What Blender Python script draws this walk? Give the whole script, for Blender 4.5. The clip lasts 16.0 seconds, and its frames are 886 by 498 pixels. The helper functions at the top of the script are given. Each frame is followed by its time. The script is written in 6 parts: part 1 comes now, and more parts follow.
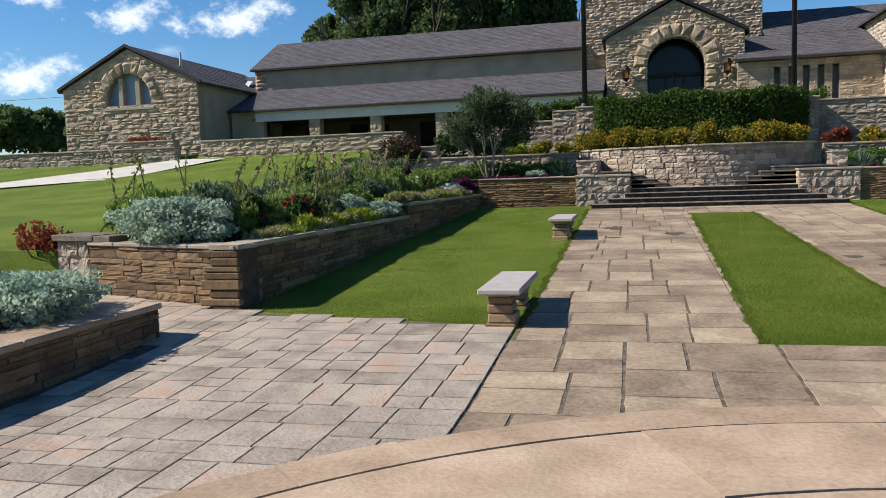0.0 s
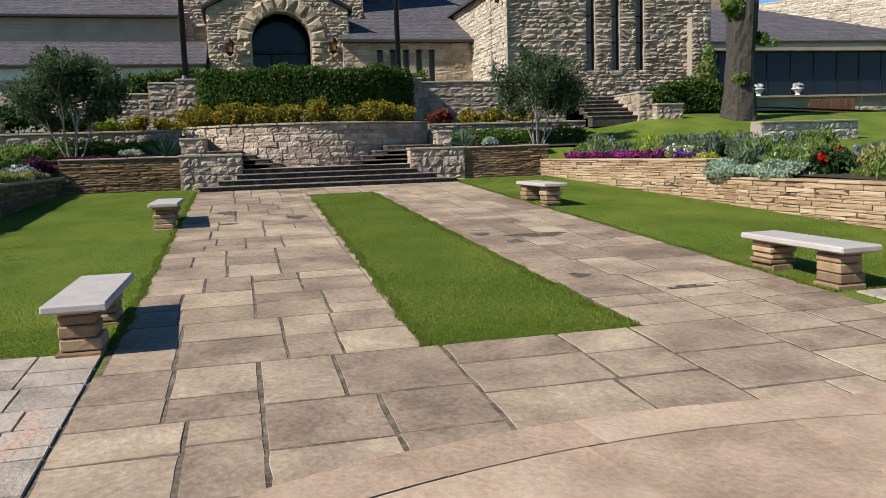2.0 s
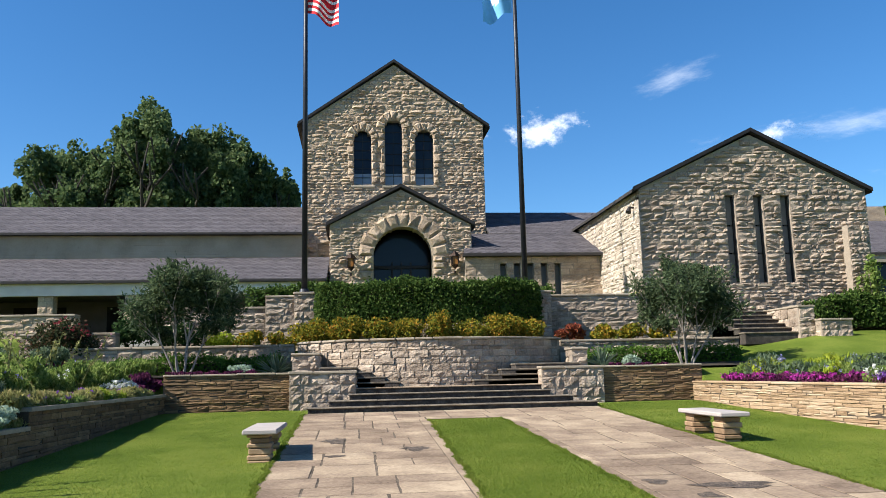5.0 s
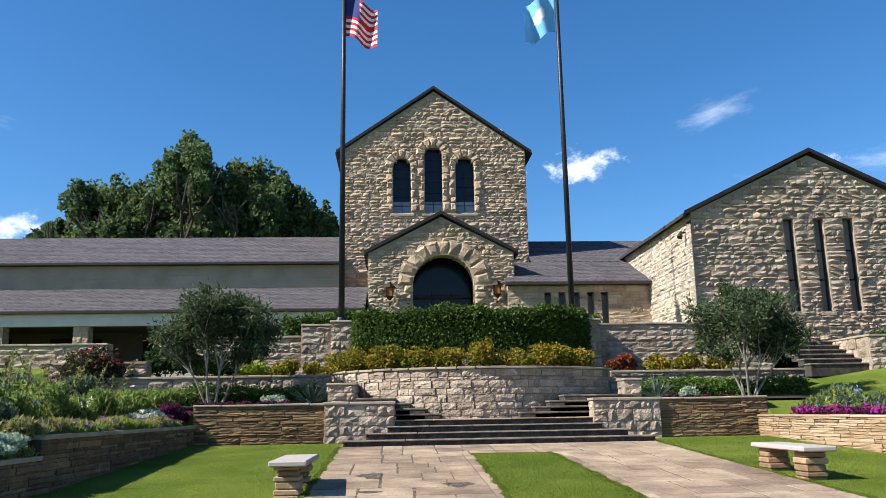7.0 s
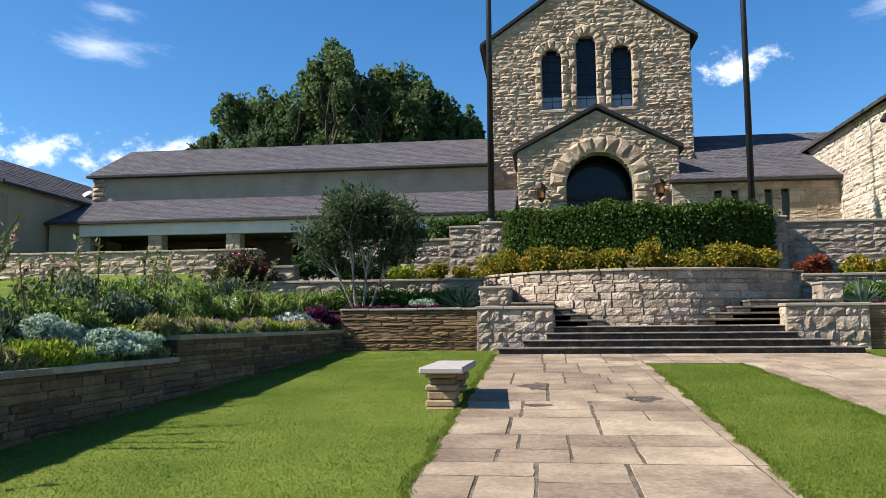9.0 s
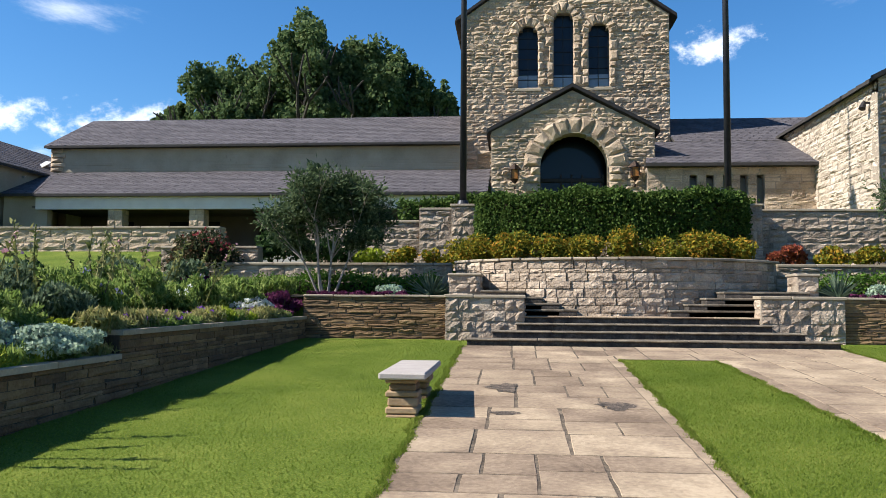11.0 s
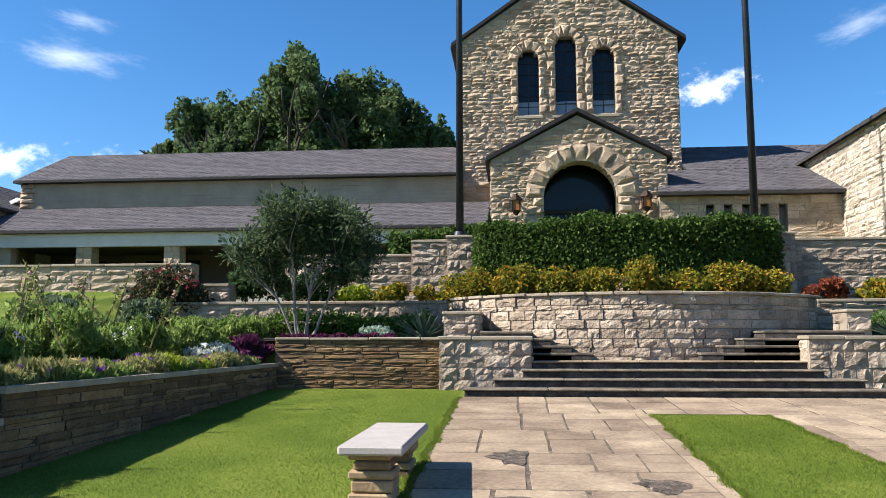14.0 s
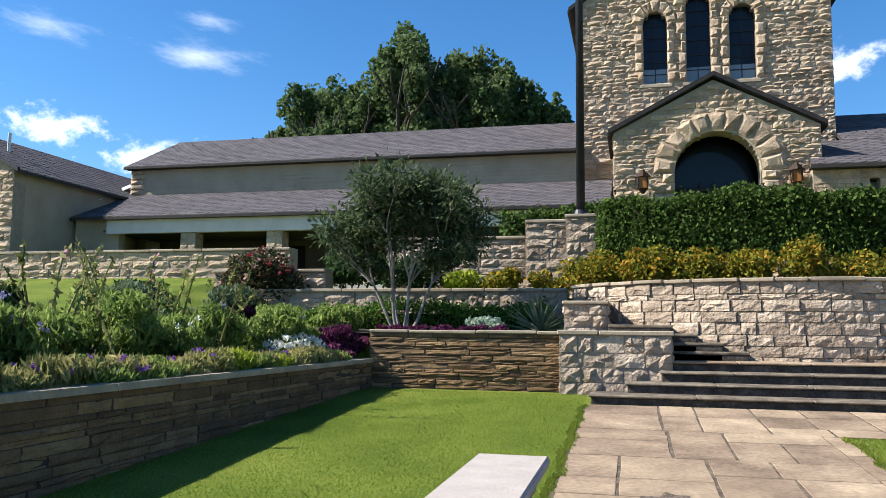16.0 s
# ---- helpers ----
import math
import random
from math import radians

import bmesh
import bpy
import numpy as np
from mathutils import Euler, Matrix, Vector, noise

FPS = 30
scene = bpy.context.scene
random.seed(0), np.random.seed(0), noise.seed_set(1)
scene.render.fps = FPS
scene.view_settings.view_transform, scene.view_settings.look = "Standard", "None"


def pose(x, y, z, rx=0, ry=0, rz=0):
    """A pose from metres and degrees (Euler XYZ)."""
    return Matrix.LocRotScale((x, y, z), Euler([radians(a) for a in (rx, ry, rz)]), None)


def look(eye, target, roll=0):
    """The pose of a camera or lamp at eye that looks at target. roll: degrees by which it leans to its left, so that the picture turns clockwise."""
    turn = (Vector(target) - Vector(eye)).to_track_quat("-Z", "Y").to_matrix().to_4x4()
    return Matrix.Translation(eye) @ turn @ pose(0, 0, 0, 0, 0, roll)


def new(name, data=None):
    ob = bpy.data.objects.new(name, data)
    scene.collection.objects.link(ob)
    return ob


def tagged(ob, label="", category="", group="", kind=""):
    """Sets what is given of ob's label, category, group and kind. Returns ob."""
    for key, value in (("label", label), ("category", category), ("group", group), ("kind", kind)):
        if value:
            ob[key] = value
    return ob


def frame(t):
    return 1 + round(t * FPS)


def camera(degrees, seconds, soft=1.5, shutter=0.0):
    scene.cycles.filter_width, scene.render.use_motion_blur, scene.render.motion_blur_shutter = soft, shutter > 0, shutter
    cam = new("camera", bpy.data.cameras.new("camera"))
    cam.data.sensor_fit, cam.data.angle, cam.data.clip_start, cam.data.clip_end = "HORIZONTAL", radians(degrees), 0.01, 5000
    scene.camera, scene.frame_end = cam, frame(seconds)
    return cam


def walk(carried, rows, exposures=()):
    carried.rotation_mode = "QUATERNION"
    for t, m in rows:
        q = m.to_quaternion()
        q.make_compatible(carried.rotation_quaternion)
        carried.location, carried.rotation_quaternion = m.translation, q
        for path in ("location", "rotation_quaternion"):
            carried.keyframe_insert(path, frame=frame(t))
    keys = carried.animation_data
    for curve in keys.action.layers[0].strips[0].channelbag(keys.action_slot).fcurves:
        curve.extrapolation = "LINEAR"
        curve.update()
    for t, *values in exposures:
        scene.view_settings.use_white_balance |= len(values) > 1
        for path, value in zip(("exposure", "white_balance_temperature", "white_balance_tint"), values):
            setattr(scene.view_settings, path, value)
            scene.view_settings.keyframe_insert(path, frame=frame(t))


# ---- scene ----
# camera and its walk
cam = camera(58.27, 16.0, soft=0.6)
PATH = [
    (0, (-1.080, -7.356, 1.553), (-3.424, 2.326, 0.671), -1.90),
    (0.5, (-1.089, -6.977, 1.503), (-2.838, 2.845, 0.829), -2.13),
    (1, (-1.209, -6.493, 1.499), (-1.793, 3.454, 0.652), -1.74),
    (1.5, (-1.237, -6.009, 1.450), (-0.343, 3.885, 0.312), -2.04),
    (2, (-1.210, -5.526, 1.414), (1.193, 4.103, 0.189), -1.91),
    (2.5, (-1.060, -5.089, 1.426), (2.758, 4.085, 0.296), -1.56),
    (3, (-1.053, -4.701, 1.418), (3.307, 4.287, 0.977), -1.75),
    (3.5, (-1.163, -4.371, 1.475), (2.195, 5.031, 2.045), -2.17),
    (4, (-1.369, -4.209, 1.438), (0.415, 5.599, 2.226), -1.64),
    (4.5, (-1.265, -3.855, 1.476), (-0.054, 6.025, 2.436), -1.33),
    (5, (-1.162, -3.360, 1.436), (-0.068, 6.462, 2.967), -1.29),
    (5.2, (-1.178, -3.201, 1.429), (-0.109, 6.595, 3.131), -0.98),
    (7.3, (-1.128, -2.243, 1.276), (-0.665, 7.544, 3.276), -1.11),
    (7.5, (-1.125, -2.135, 1.263), (-0.774, 7.682, 3.136), -1.11),
    (8, (-1.224, -1.687, 1.235), (-1.246, 8.197, 2.759), -0.82),
    (8.5, (-1.447, -0.989, 1.185), (-1.985, 8.921, 2.411), -0.15),
    (9, (-1.391, -0.675, 1.191), (-2.607, 9.206, 2.133), -0.49),
    (9.2, (-1.368, -0.573, 1.203), (-2.806, 9.288, 2.035), -0.73),
    (11.3, (-1.372, 0.058, 1.476), (-2.107, 10.012, 2.089), 0.40),
    (11.5, (-1.372, 0.236, 1.480), (-2.013, 10.181, 2.314), 0.38),
    (12, (-1.394, 0.692, 1.473), (-1.857, 10.613, 2.641), 0.39),
    (12.5, (-1.359, 0.852, 1.441), (-1.768, 10.767, 2.675), 0.40),
    (13, (-1.390, 1.176, 1.404), (-1.844, 11.084, 2.681), 0.06),
    (13.5, (-1.397, 1.466, 1.424), (-2.016, 11.372, 2.643), -0.21),
    (14, (-1.435, 1.861, 1.455), (-2.313, 11.757, 2.597), -0.09),
    (14.5, (-1.530, 2.292, 1.494), (-2.714, 12.164, 2.564), 0.48),
    (15, (-1.569, 2.730, 1.490), (-3.127, 12.552, 2.543), 0.18),
    (15.5, (-1.627, 3.197, 1.486), (-3.546, 12.958, 2.508), 0.43),
    (16, (-1.674, 3.725, 1.524), (-3.967, 13.408, 2.520), 0.53),
]
walk(cam, [(t, look(eye, target, roll)) for t, eye, target, roll in PATH], [(0.0, 0.55), (2.5, 0.58), (3.5, 0.58), (5.0, 0.98), (8.5, 0.96), (11.5, 0.96), (12.5, 1.08), (16.0, 1.12)])

# world, sun
world = bpy.data.worlds.new("sky")
scene.world = world
world.use_nodes = True
SUN = Vector((-1.12, -0.32, 1.0)).normalized()
wn = world.node_tree.nodes
sky = wn.new("ShaderNodeTexSky")
sky.sky_type, sky.sun_disc = "NISHITA", False
sky.sun_elevation, sky.sun_rotation = math.asin(SUN.z), math.atan2(SUN.x, SUN.y)
sky.air_density, sky.dust_density, sky.ozone_density = 1.0, 0.25, 6.0
hue = wn.new("ShaderNodeHueSaturation")
hue.inputs["Saturation"].default_value = 1.2
world.node_tree.links.new(sky.outputs[0], hue.inputs["Color"])
world.node_tree.links.new(hue.outputs[0], wn["Background"].inputs[0])
wn["Background"].inputs[1].default_value = 0.086
sun = new("sun", bpy.data.lights.new("sun", "SUN"))
sun.data.energy, sun.data.angle, sun.data.color = 5.0, radians(0.5), (1.0, 0.95, 0.86)
sun.matrix_world = look((0, 0, 40), Vector((0, 0, 40)) - SUN)

# ---- materials ----


def mat(name, cols, scale=6.0, rough=0.85, bump=0.3, fine=40.0, piece=0.0, metal=0.0, stain=0.0, stain_col=(0.05, 0.045, 0.04), coord="Object", bdist=0.02, spec=0.3, grit=0.3, contrast=2.0, flake=0.0):
    """Procedural surface: a ramp of colours over two scales of noise, a shift from piece to piece, stains and relief."""
    m = bpy.data.materials.new(name)
    m.use_nodes = True
    nt = m.node_tree
    N, L = nt.nodes, nt.links
    b = N["Principled BSDF"]
    b.inputs["Roughness"].default_value, b.inputs["Metallic"].default_value = rough, metal
    b.inputs["Specular IOR Level"].default_value = spec
    geo = N.new("ShaderNodeNewGeometry")
    info = N.new("ShaderNodeObjectInfo")
    pos = geo.outputs["Position"]
    n1 = N.new("ShaderNodeTexNoise")
    n1.inputs["Scale"].default_value, n1.inputs["Detail"].default_value = scale, 6
    n2 = N.new("ShaderNodeTexNoise")
    n2.inputs["Scale"].default_value, n2.inputs["Detail"].default_value = fine, 4
    L.new(pos, n1.inputs["Vector"])
    L.new(pos, n2.inputs["Vector"])

    def math_(op, a, c):
        q = N.new("ShaderNodeMath")
        q.operation = op
        for i, v in enumerate((a, c)):
            if isinstance(v, (int, float)):
                q.inputs[i].default_value = v
            else:
                L.new(v, q.inputs[i])
        return q.outputs[0]

    rnd = math_("FRACT", math_("ADD", info.outputs["Random"], geo.outputs["Random Per Island"]), 0)
    f = math_("ADD", math_("MULTIPLY", n1.outputs[0], 1 - grit), math_("MULTIPLY", n2.outputs[0], grit))
    f = math_("ADD", math_("MULTIPLY", math_("SUBTRACT", f, 0.5), contrast), 0.5)
    if piece:
        f = math_("ADD", math_("MULTIPLY", f, 1 - piece), math_("MULTIPLY", rnd, piece))
    if flake:
        n5 = N.new("ShaderNodeTexNoise")
        n5.inputs["Scale"].default_value, n5.inputs["Detail"].default_value, n5.inputs["Distortion"].default_value = 1.7, 8, 1.2
        L.new(pos, n5.inputs["Vector"])
        strata = math_("FRACT", math_("MULTIPLY", n5.outputs[0], 7), 0)
        f = math_("ADD", f, math_("MULTIPLY", math_("SUBTRACT", strata, 0.5), 0.1 * min(1, flake)))
    ramp = N.new("ShaderNodeValToRGB")
    els = ramp.color_ramp.elements
    while len(els) < len(cols):
        els.new(0.5)
    for i, c in enumerate(cols):
        els[i].position, els[i].color = 0.12 + 0.76 * i / max(1, len(cols) - 1), (*c, 1)
    L.new(f, ramp.inputs[0])
    col = ramp.outputs[0]
    if stain:
        n3 = N.new("ShaderNodeTexNoise")
        n3.inputs["Scale"].default_value, n3.inputs["Detail"].default_value = scale * 0.35, 7
        L.new(pos, n3.inputs["Vector"])
        mr = N.new("ShaderNodeMapRange")
        mr.inputs[1].default_value, mr.inputs[2].default_value, mr.inputs[4].default_value = 0.5, 0.72, stain
        L.new(n3.outputs[0], mr.inputs[0])
        mx = N.new("ShaderNodeMixRGB")
        mx.inputs[2].default_value = (*stain_col, 1)
        L.new(mr.outputs[0], mx.inputs[0])
        L.new(col, mx.inputs[1])
        col = mx.outputs[0]
    L.new(col, b.inputs["Base Color"])
    if bump:
        bp = N.new("ShaderNodeBump")
        bp.inputs["Strength"].default_value, bp.inputs["Distance"].default_value = bump, bdist
        hgt = math_("ADD", n1.outputs[0], math_("MULTIPLY", n2.outputs[0], 0.5))
        if flake:
            hgt = math_("ADD", hgt, math_("MULTIPLY", math_("FLOOR", math_("MULTIPLY", n5.outputs[0], 14), 0), flake))
        L.new(hgt, bp.inputs["Height"])
        L.new(bp.outputs[0], b.inputs["Normal"])
    return m


def leafy(name, cols, scale=3.0, trans=0.3, rough=0.75):
    """Foliage: colour varied leaf by leaf, a little light passing through."""
    m = mat(name, cols, scale, rough, 0.0, 12.0, piece=0.55, spec=0.08)
    nt = m.node_tree
    b = nt.nodes["Principled BSDF"]
    tr = nt.nodes.new("ShaderNodeBsdfTranslucent")
    src = b.inputs["Base Color"].links[0].from_socket
    nt.links.new(src, tr.inputs[0])
    mx = nt.nodes.new("ShaderNodeMixShader")
    mx.inputs[0].default_value = trans
    nt.links.new(b.outputs[0], mx.inputs[1])
    nt.links.new(tr.outputs[0], mx.inputs[2])
    nt.links.new(mx.outputs[0], nt.nodes["Material Output"].inputs[0])
    return m


def glass_mat(name, col, rough=0.08):
    m = bpy.data.materials.new(name)
    m.use_nodes = True
    b = m.node_tree.nodes["Principled BSDF"]
    b.inputs["Base Color"].default_value, b.inputs["Roughness"].default_value = (*col, 1), rough
    b.inputs["Specular IOR Level"].default_value = 0.2
    return m


LIMESTONE = mat("limestone", [(0.227, 0.164, 0.113), (0.408, 0.307, 0.215), (0.544, 0.424, 0.305)], 3.5, 0.9, 1.0, 26, bdist=0.05, piece=0.4, stain=0.25, stain_col=(0.15, 0.125, 0.1), grit=0.45, contrast=2.4)
# Lighter copy of the limestone: strong sun is put into the colour
PALESTONE = mat("sunlit_pale_limestone", [(0.32, 0.262, 0.2), (0.48, 0.402, 0.32), (0.59, 0.506, 0.42)], 3.5, 0.9, 1.0, 26, bdist=0.05, piece=0.4, stain=0.3, stain_col=(0.2, 0.165, 0.125), grit=0.45, contrast=2.4)
GREYSTONE = mat("grey_limestone", [(0.193, 0.147, 0.109), (0.352, 0.275, 0.208), (0.522, 0.415, 0.317)], 4, 0.9, 1.0, 26, bdist=0.05, piece=0.45, stain=0.4, stain_col=(0.09, 0.075, 0.06), grit=0.45, contrast=2.4)
SMOOTHSTONE = mat("smooth_limestone", [(0.26, 0.215, 0.155), (0.34, 0.285, 0.21), (0.4, 0.34, 0.26)], 1.2, 0.85, 0.2, 25, stain=0.25, stain_col=(0.2, 0.16, 0.11))
BROWNSTONE = mat("brown_ledgestone", [(0.075, 0.044, 0.024), (0.172, 0.103, 0.052), (0.29, 0.188, 0.095)], 5, 0.9, 0.7, 35, piece=0.5, stain=0.45, stain_col=(0.05, 0.038, 0.03), grit=0.45, contrast=2.4)
GOLDSTONE = mat("golden_ledgestone", [(0.22, 0.136, 0.077), (0.35, 0.242, 0.145), (0.44, 0.33, 0.225)], 5, 0.9, 0.5, 35, piece=0.6, stain=0.25, stain_col=(0.22, 0.14, 0.08), grit=0.45, contrast=2.4)
MORTAR = mat("mortar", [(0.22, 0.18, 0.14), (0.36, 0.3, 0.235)], 8, 0.95, 0.5, grit=0.5)
DARKJOINT = mat("dark_joint", [(0.035, 0.028, 0.02), (0.08, 0.06, 0.045)], 8, 0.95, 0.4)
FLAG = mat("sandstone_flag", [(0.14, 0.1, 0.07), (0.21, 0.152, 0.107), (0.275, 0.204, 0.142), (0.345, 0.262, 0.179), (0.44, 0.34, 0.235)], 2.0, 0.8, 0.6, 24, piece=0.4, stain=0.4, stain_col=(0.17, 0.12, 0.082), spec=0.2, grit=0.38, contrast=3.1, flake=1.3, bdist=0.024)
PAVER = mat("grey_paver", [(0.18, 0.145, 0.115), (0.28, 0.232, 0.185), (0.37, 0.313, 0.253), (0.4, 0.265, 0.19)], 3.0, 0.85, 0.8, 30, piece=0.4, stain=0.45, stain_col=(0.17, 0.14, 0.115), spec=0.2, grit=0.28, contrast=2.8, flake=0.5, bdist=0.03)
PLAZA = mat("pink_sandstone", [(0.25, 0.17, 0.115), (0.38, 0.272, 0.187), (0.47, 0.35, 0.252)], 2.2, 0.75, 0.6, 26, piece=0.35, stain=0.7, stain_col=(0.2, 0.135, 0.088), spec=0.2, grit=0.4, contrast=3.0, flake=0.4)
BED = mat("joint_sand", [(0.06, 0.046, 0.034), (0.15, 0.118, 0.085)], 9, 0.95, 0.5)
FLAGBED = mat("worn_joint_mortar", [(0.0525, 0.039, 0.0277), (0.112, 0.0863, 0.0622), (0.188, 0.146, 0.105)], 5, 0.95, 0.8, 30, grit=0.45, contrast=3.2, flake=1.0)
SLAB = mat("bench_stone", [(0.32, 0.28, 0.255), (0.43, 0.385, 0.355)], 6, 0.8, 0.25, 60, grit=0.5)
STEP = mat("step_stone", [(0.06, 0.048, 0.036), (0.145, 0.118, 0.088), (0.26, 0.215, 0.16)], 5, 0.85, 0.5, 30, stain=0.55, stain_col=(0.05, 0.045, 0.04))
# Riser colour holds both black staining and the shade of the upright faces
RISER = mat("shaded_stained_riser", [(0.018, 0.015, 0.013), (0.05, 0.042, 0.036), (0.12, 0.1, 0.085)], 6, 0.85, 0.6, 35, grit=0.4)
COPE = mat("coping_stone", [(0.18, 0.142, 0.1), (0.31, 0.255, 0.19), (0.42, 0.35, 0.265)], 4, 0.85, 0.5, 30, piece=0.3, stain=0.45, stain_col=(0.09, 0.072, 0.055), grit=0.4)
LAWN = mat("mown_lawn", [(0.06, 0.093, 0.011), (0.102, 0.143, 0.018), (0.17, 0.195, 0.036)], 0.9, 0.9, 1.0, 60, bdist=0.03, spec=0.1, grit=0.6, contrast=3.4)
BLADE = leafy("grass_blade", [(0.08, 0.128, 0.014), (0.14, 0.195, 0.026), (0.25, 0.265, 0.06)], 0.9, 0.4, 0.7)
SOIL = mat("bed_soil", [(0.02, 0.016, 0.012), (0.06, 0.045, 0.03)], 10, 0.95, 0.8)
CONCRETE = mat("path_concrete", [(0.42, 0.39, 0.34), (0.55, 0.51, 0.45)], 2, 0.9, 0.3)
ROOF = mat("slate_roof", [(0.066, 0.06, 0.066), (0.092, 0.084, 0.092), (0.13, 0.119, 0.128)], 2.5, 0.9, 0.3, 30, piece=0.35, spec=0.12, grit=0.5)
ROOFBED = mat("roof_felt", [(0.03, 0.027, 0.026), (0.05, 0.045, 0.042)], 3, 0.9, 0.2)
FASCIA = mat("white_fascia", [(0.56, 0.5, 0.46), (0.66, 0.6, 0.55)], 3, 0.7, 0.1)
DARKTRIM = mat("dark_trim", [(0.012, 0.011, 0.012), (0.03, 0.026, 0.025)], 6, 0.6, 0.1)
SLATE_PANEL = mat("spandrel_panel", [(0.14, 0.125, 0.11), (0.2, 0.18, 0.16)], 4, 0.6, 0.1)
POLE = mat("pole_bronze", [(0.018, 0.02, 0.026), (0.035, 0.037, 0.045)], 8, 0.45, 0.05, metal=0.4)
GLASS = glass_mat("window_glass", (0.012, 0.02, 0.035))
# Pale base colour; on the tower panes it stands in for reflected light
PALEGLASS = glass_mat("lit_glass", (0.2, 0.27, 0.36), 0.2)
# Near black: rooms behind the openings have their darkness put into the colour
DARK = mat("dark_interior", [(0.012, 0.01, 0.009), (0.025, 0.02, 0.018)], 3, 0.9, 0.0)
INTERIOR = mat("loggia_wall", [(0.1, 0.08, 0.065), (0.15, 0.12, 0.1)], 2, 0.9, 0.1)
BARK = mat("bark", [(0.028, 0.024, 0.02), (0.085, 0.072, 0.06)], 10, 0.95, 0.9, 40, bdist=0.05, grit=0.5)
PALEBARK = mat("pale_bark", [(0.14, 0.12, 0.1), (0.34, 0.3, 0.26)], 12, 0.9, 0.5, 40)
WOOD = mat("brown_wood", [(0.1, 0.045, 0.025), (0.17, 0.08, 0.045)], 6, 0.7, 0.2)
COPPER = mat("lantern_copper", [(0.02, 0.014, 0.012), (0.05, 0.03, 0.022)], 12, 0.5, 0.1, metal=0.6)
AMBER = glass_mat("amber_glass", (0.3, 0.12, 0.03), 0.3)
WHITE = mat("white_metal", [(0.55, 0.55, 0.54), (0.68, 0.68, 0.67)], 5, 0.5, 0.05)
L_HEDGE = leafy("hedge_leaf", [(0.022, 0.046, 0.01), (0.054, 0.098, 0.019), (0.12, 0.17, 0.042)])
L_BOX = leafy("boxwood_leaf", [(0.035, 0.08, 0.012), (0.07, 0.14, 0.02), (0.12, 0.2, 0.03)])
L_DARK = leafy("dark_leaf", [(0.014, 0.035, 0.012), (0.032, 0.065, 0.02), (0.055, 0.1, 0.03)])
L_OLIVE = leafy("olive_leaf", [(0.06, 0.09, 0.05), (0.12, 0.165, 0.09), (0.22, 0.27, 0.17)], trans=0.35)
L_ELM = leafy("small_tree_leaf", [(0.03, 0.05, 0.024), (0.066, 0.098, 0.045), (0.15, 0.19, 0.095)], trans=0.35)
L_GOLD = leafy("golden_leaf", [(0.04, 0.065, 0.012), (0.12, 0.14, 0.018), (0.3, 0.235, 0.025), (0.42, 0.17, 0.03)], 2.4)
L_RED = leafy("red_leaf", [(0.09, 0.05, 0.03), (0.25, 0.06, 0.04), (0.35, 0.12, 0.04)], 1.5)
L_SILVER = leafy("silver_leaf", [(0.21, 0.28, 0.2), (0.36, 0.45, 0.335), (0.5, 0.59, 0.45)], trans=0.4)
L_GREEN = leafy("green_leaf", [(0.075, 0.13, 0.028), (0.175, 0.25, 0.06), (0.34, 0.4, 0.125)], trans=0.5)
L_STALK = leafy("stalk_leaf", [(0.09, 0.11, 0.035), (0.19, 0.2, 0.07), (0.32, 0.29, 0.12)])
L_LIME = leafy("lime_leaf", [(0.14, 0.2, 0.02), (0.28, 0.34, 0.035), (0.36, 0.38, 0.05)])
L_DRY = leafy("dry_leaf", [(0.13, 0.145, 0.05), (0.28, 0.275, 0.1), (0.42, 0.345, 0.16)], trans=0.35)
L_PURPLE = leafy("purple_leaf", [(0.04, 0.012, 0.03), (0.1, 0.022, 0.06), (0.16, 0.04, 0.1)])
L_YUCCA = leafy("yucca_leaf", [(0.06, 0.1, 0.06), (0.13, 0.18, 0.12), (0.22, 0.27, 0.18)])
L_TREE = leafy("tree_leaf", [(0.042, 0.075, 0.03), (0.095, 0.145, 0.056), (0.2, 0.245, 0.105)], 0.5, 0.4)
F_MAG = leafy("magenta_petal", [(0.22, 0.02, 0.15), (0.45, 0.05, 0.32)])
F_RED = leafy("red_petal", [(0.4, 0.008, 0.008), (0.6, 0.03, 0.02)])
L_ROSE = leafy("rose_leaf", [(0.02, 0.035, 0.014), (0.045, 0.055, 0.024), (0.12, 0.05, 0.035)])
F_ROSE = leafy("rose_petal", [(0.22, 0.03, 0.04), (0.4, 0.08, 0.09)])
F_WHITE = leafy("white_petal", [(0.6, 0.6, 0.55), (0.8, 0.8, 0.74)])
F_VIOLET = leafy("violet_petal", [(0.16, 0.06, 0.3), (0.3, 0.14, 0.45)])
F_BLUE = leafy("lavender_petal", [(0.2, 0.2, 0.38), (0.36, 0.34, 0.52)])
F_PINK = leafy("pink_petal", [(0.55, 0.25, 0.3), (0.7, 0.45, 0.48)])

# ---- mesh helpers ----
R = random.Random(7)
GS = 0.049


def G(y):
    return GS * min(max(y, -2.0), 14.0)


def mesh(name, verts, faces, material, smooth=False):
    me = bpy.data.meshes.new(name)
    me.from_pydata([tuple(v) for v in verts], [], faces)
    me.materials.append(material)
    if smooth:
        me.polygons.foreach_set("use_smooth", [True] * len(me.polygons))
    me.update()
    return me


def thing(name, label, category, group="", kind="", at=(0, 0, 0)):
    ob = new(name)
    ob.location = at
    return tagged(ob, label, category, group, kind)


def child(name, me, parent, label=""):
    ob = new(name, me)
    ob.parent = parent
    if parent is not None:
        ob.matrix_parent_inverse = Matrix.Translation(-Vector(parent.location))
    if label:
        ob["label"] = label
    return ob


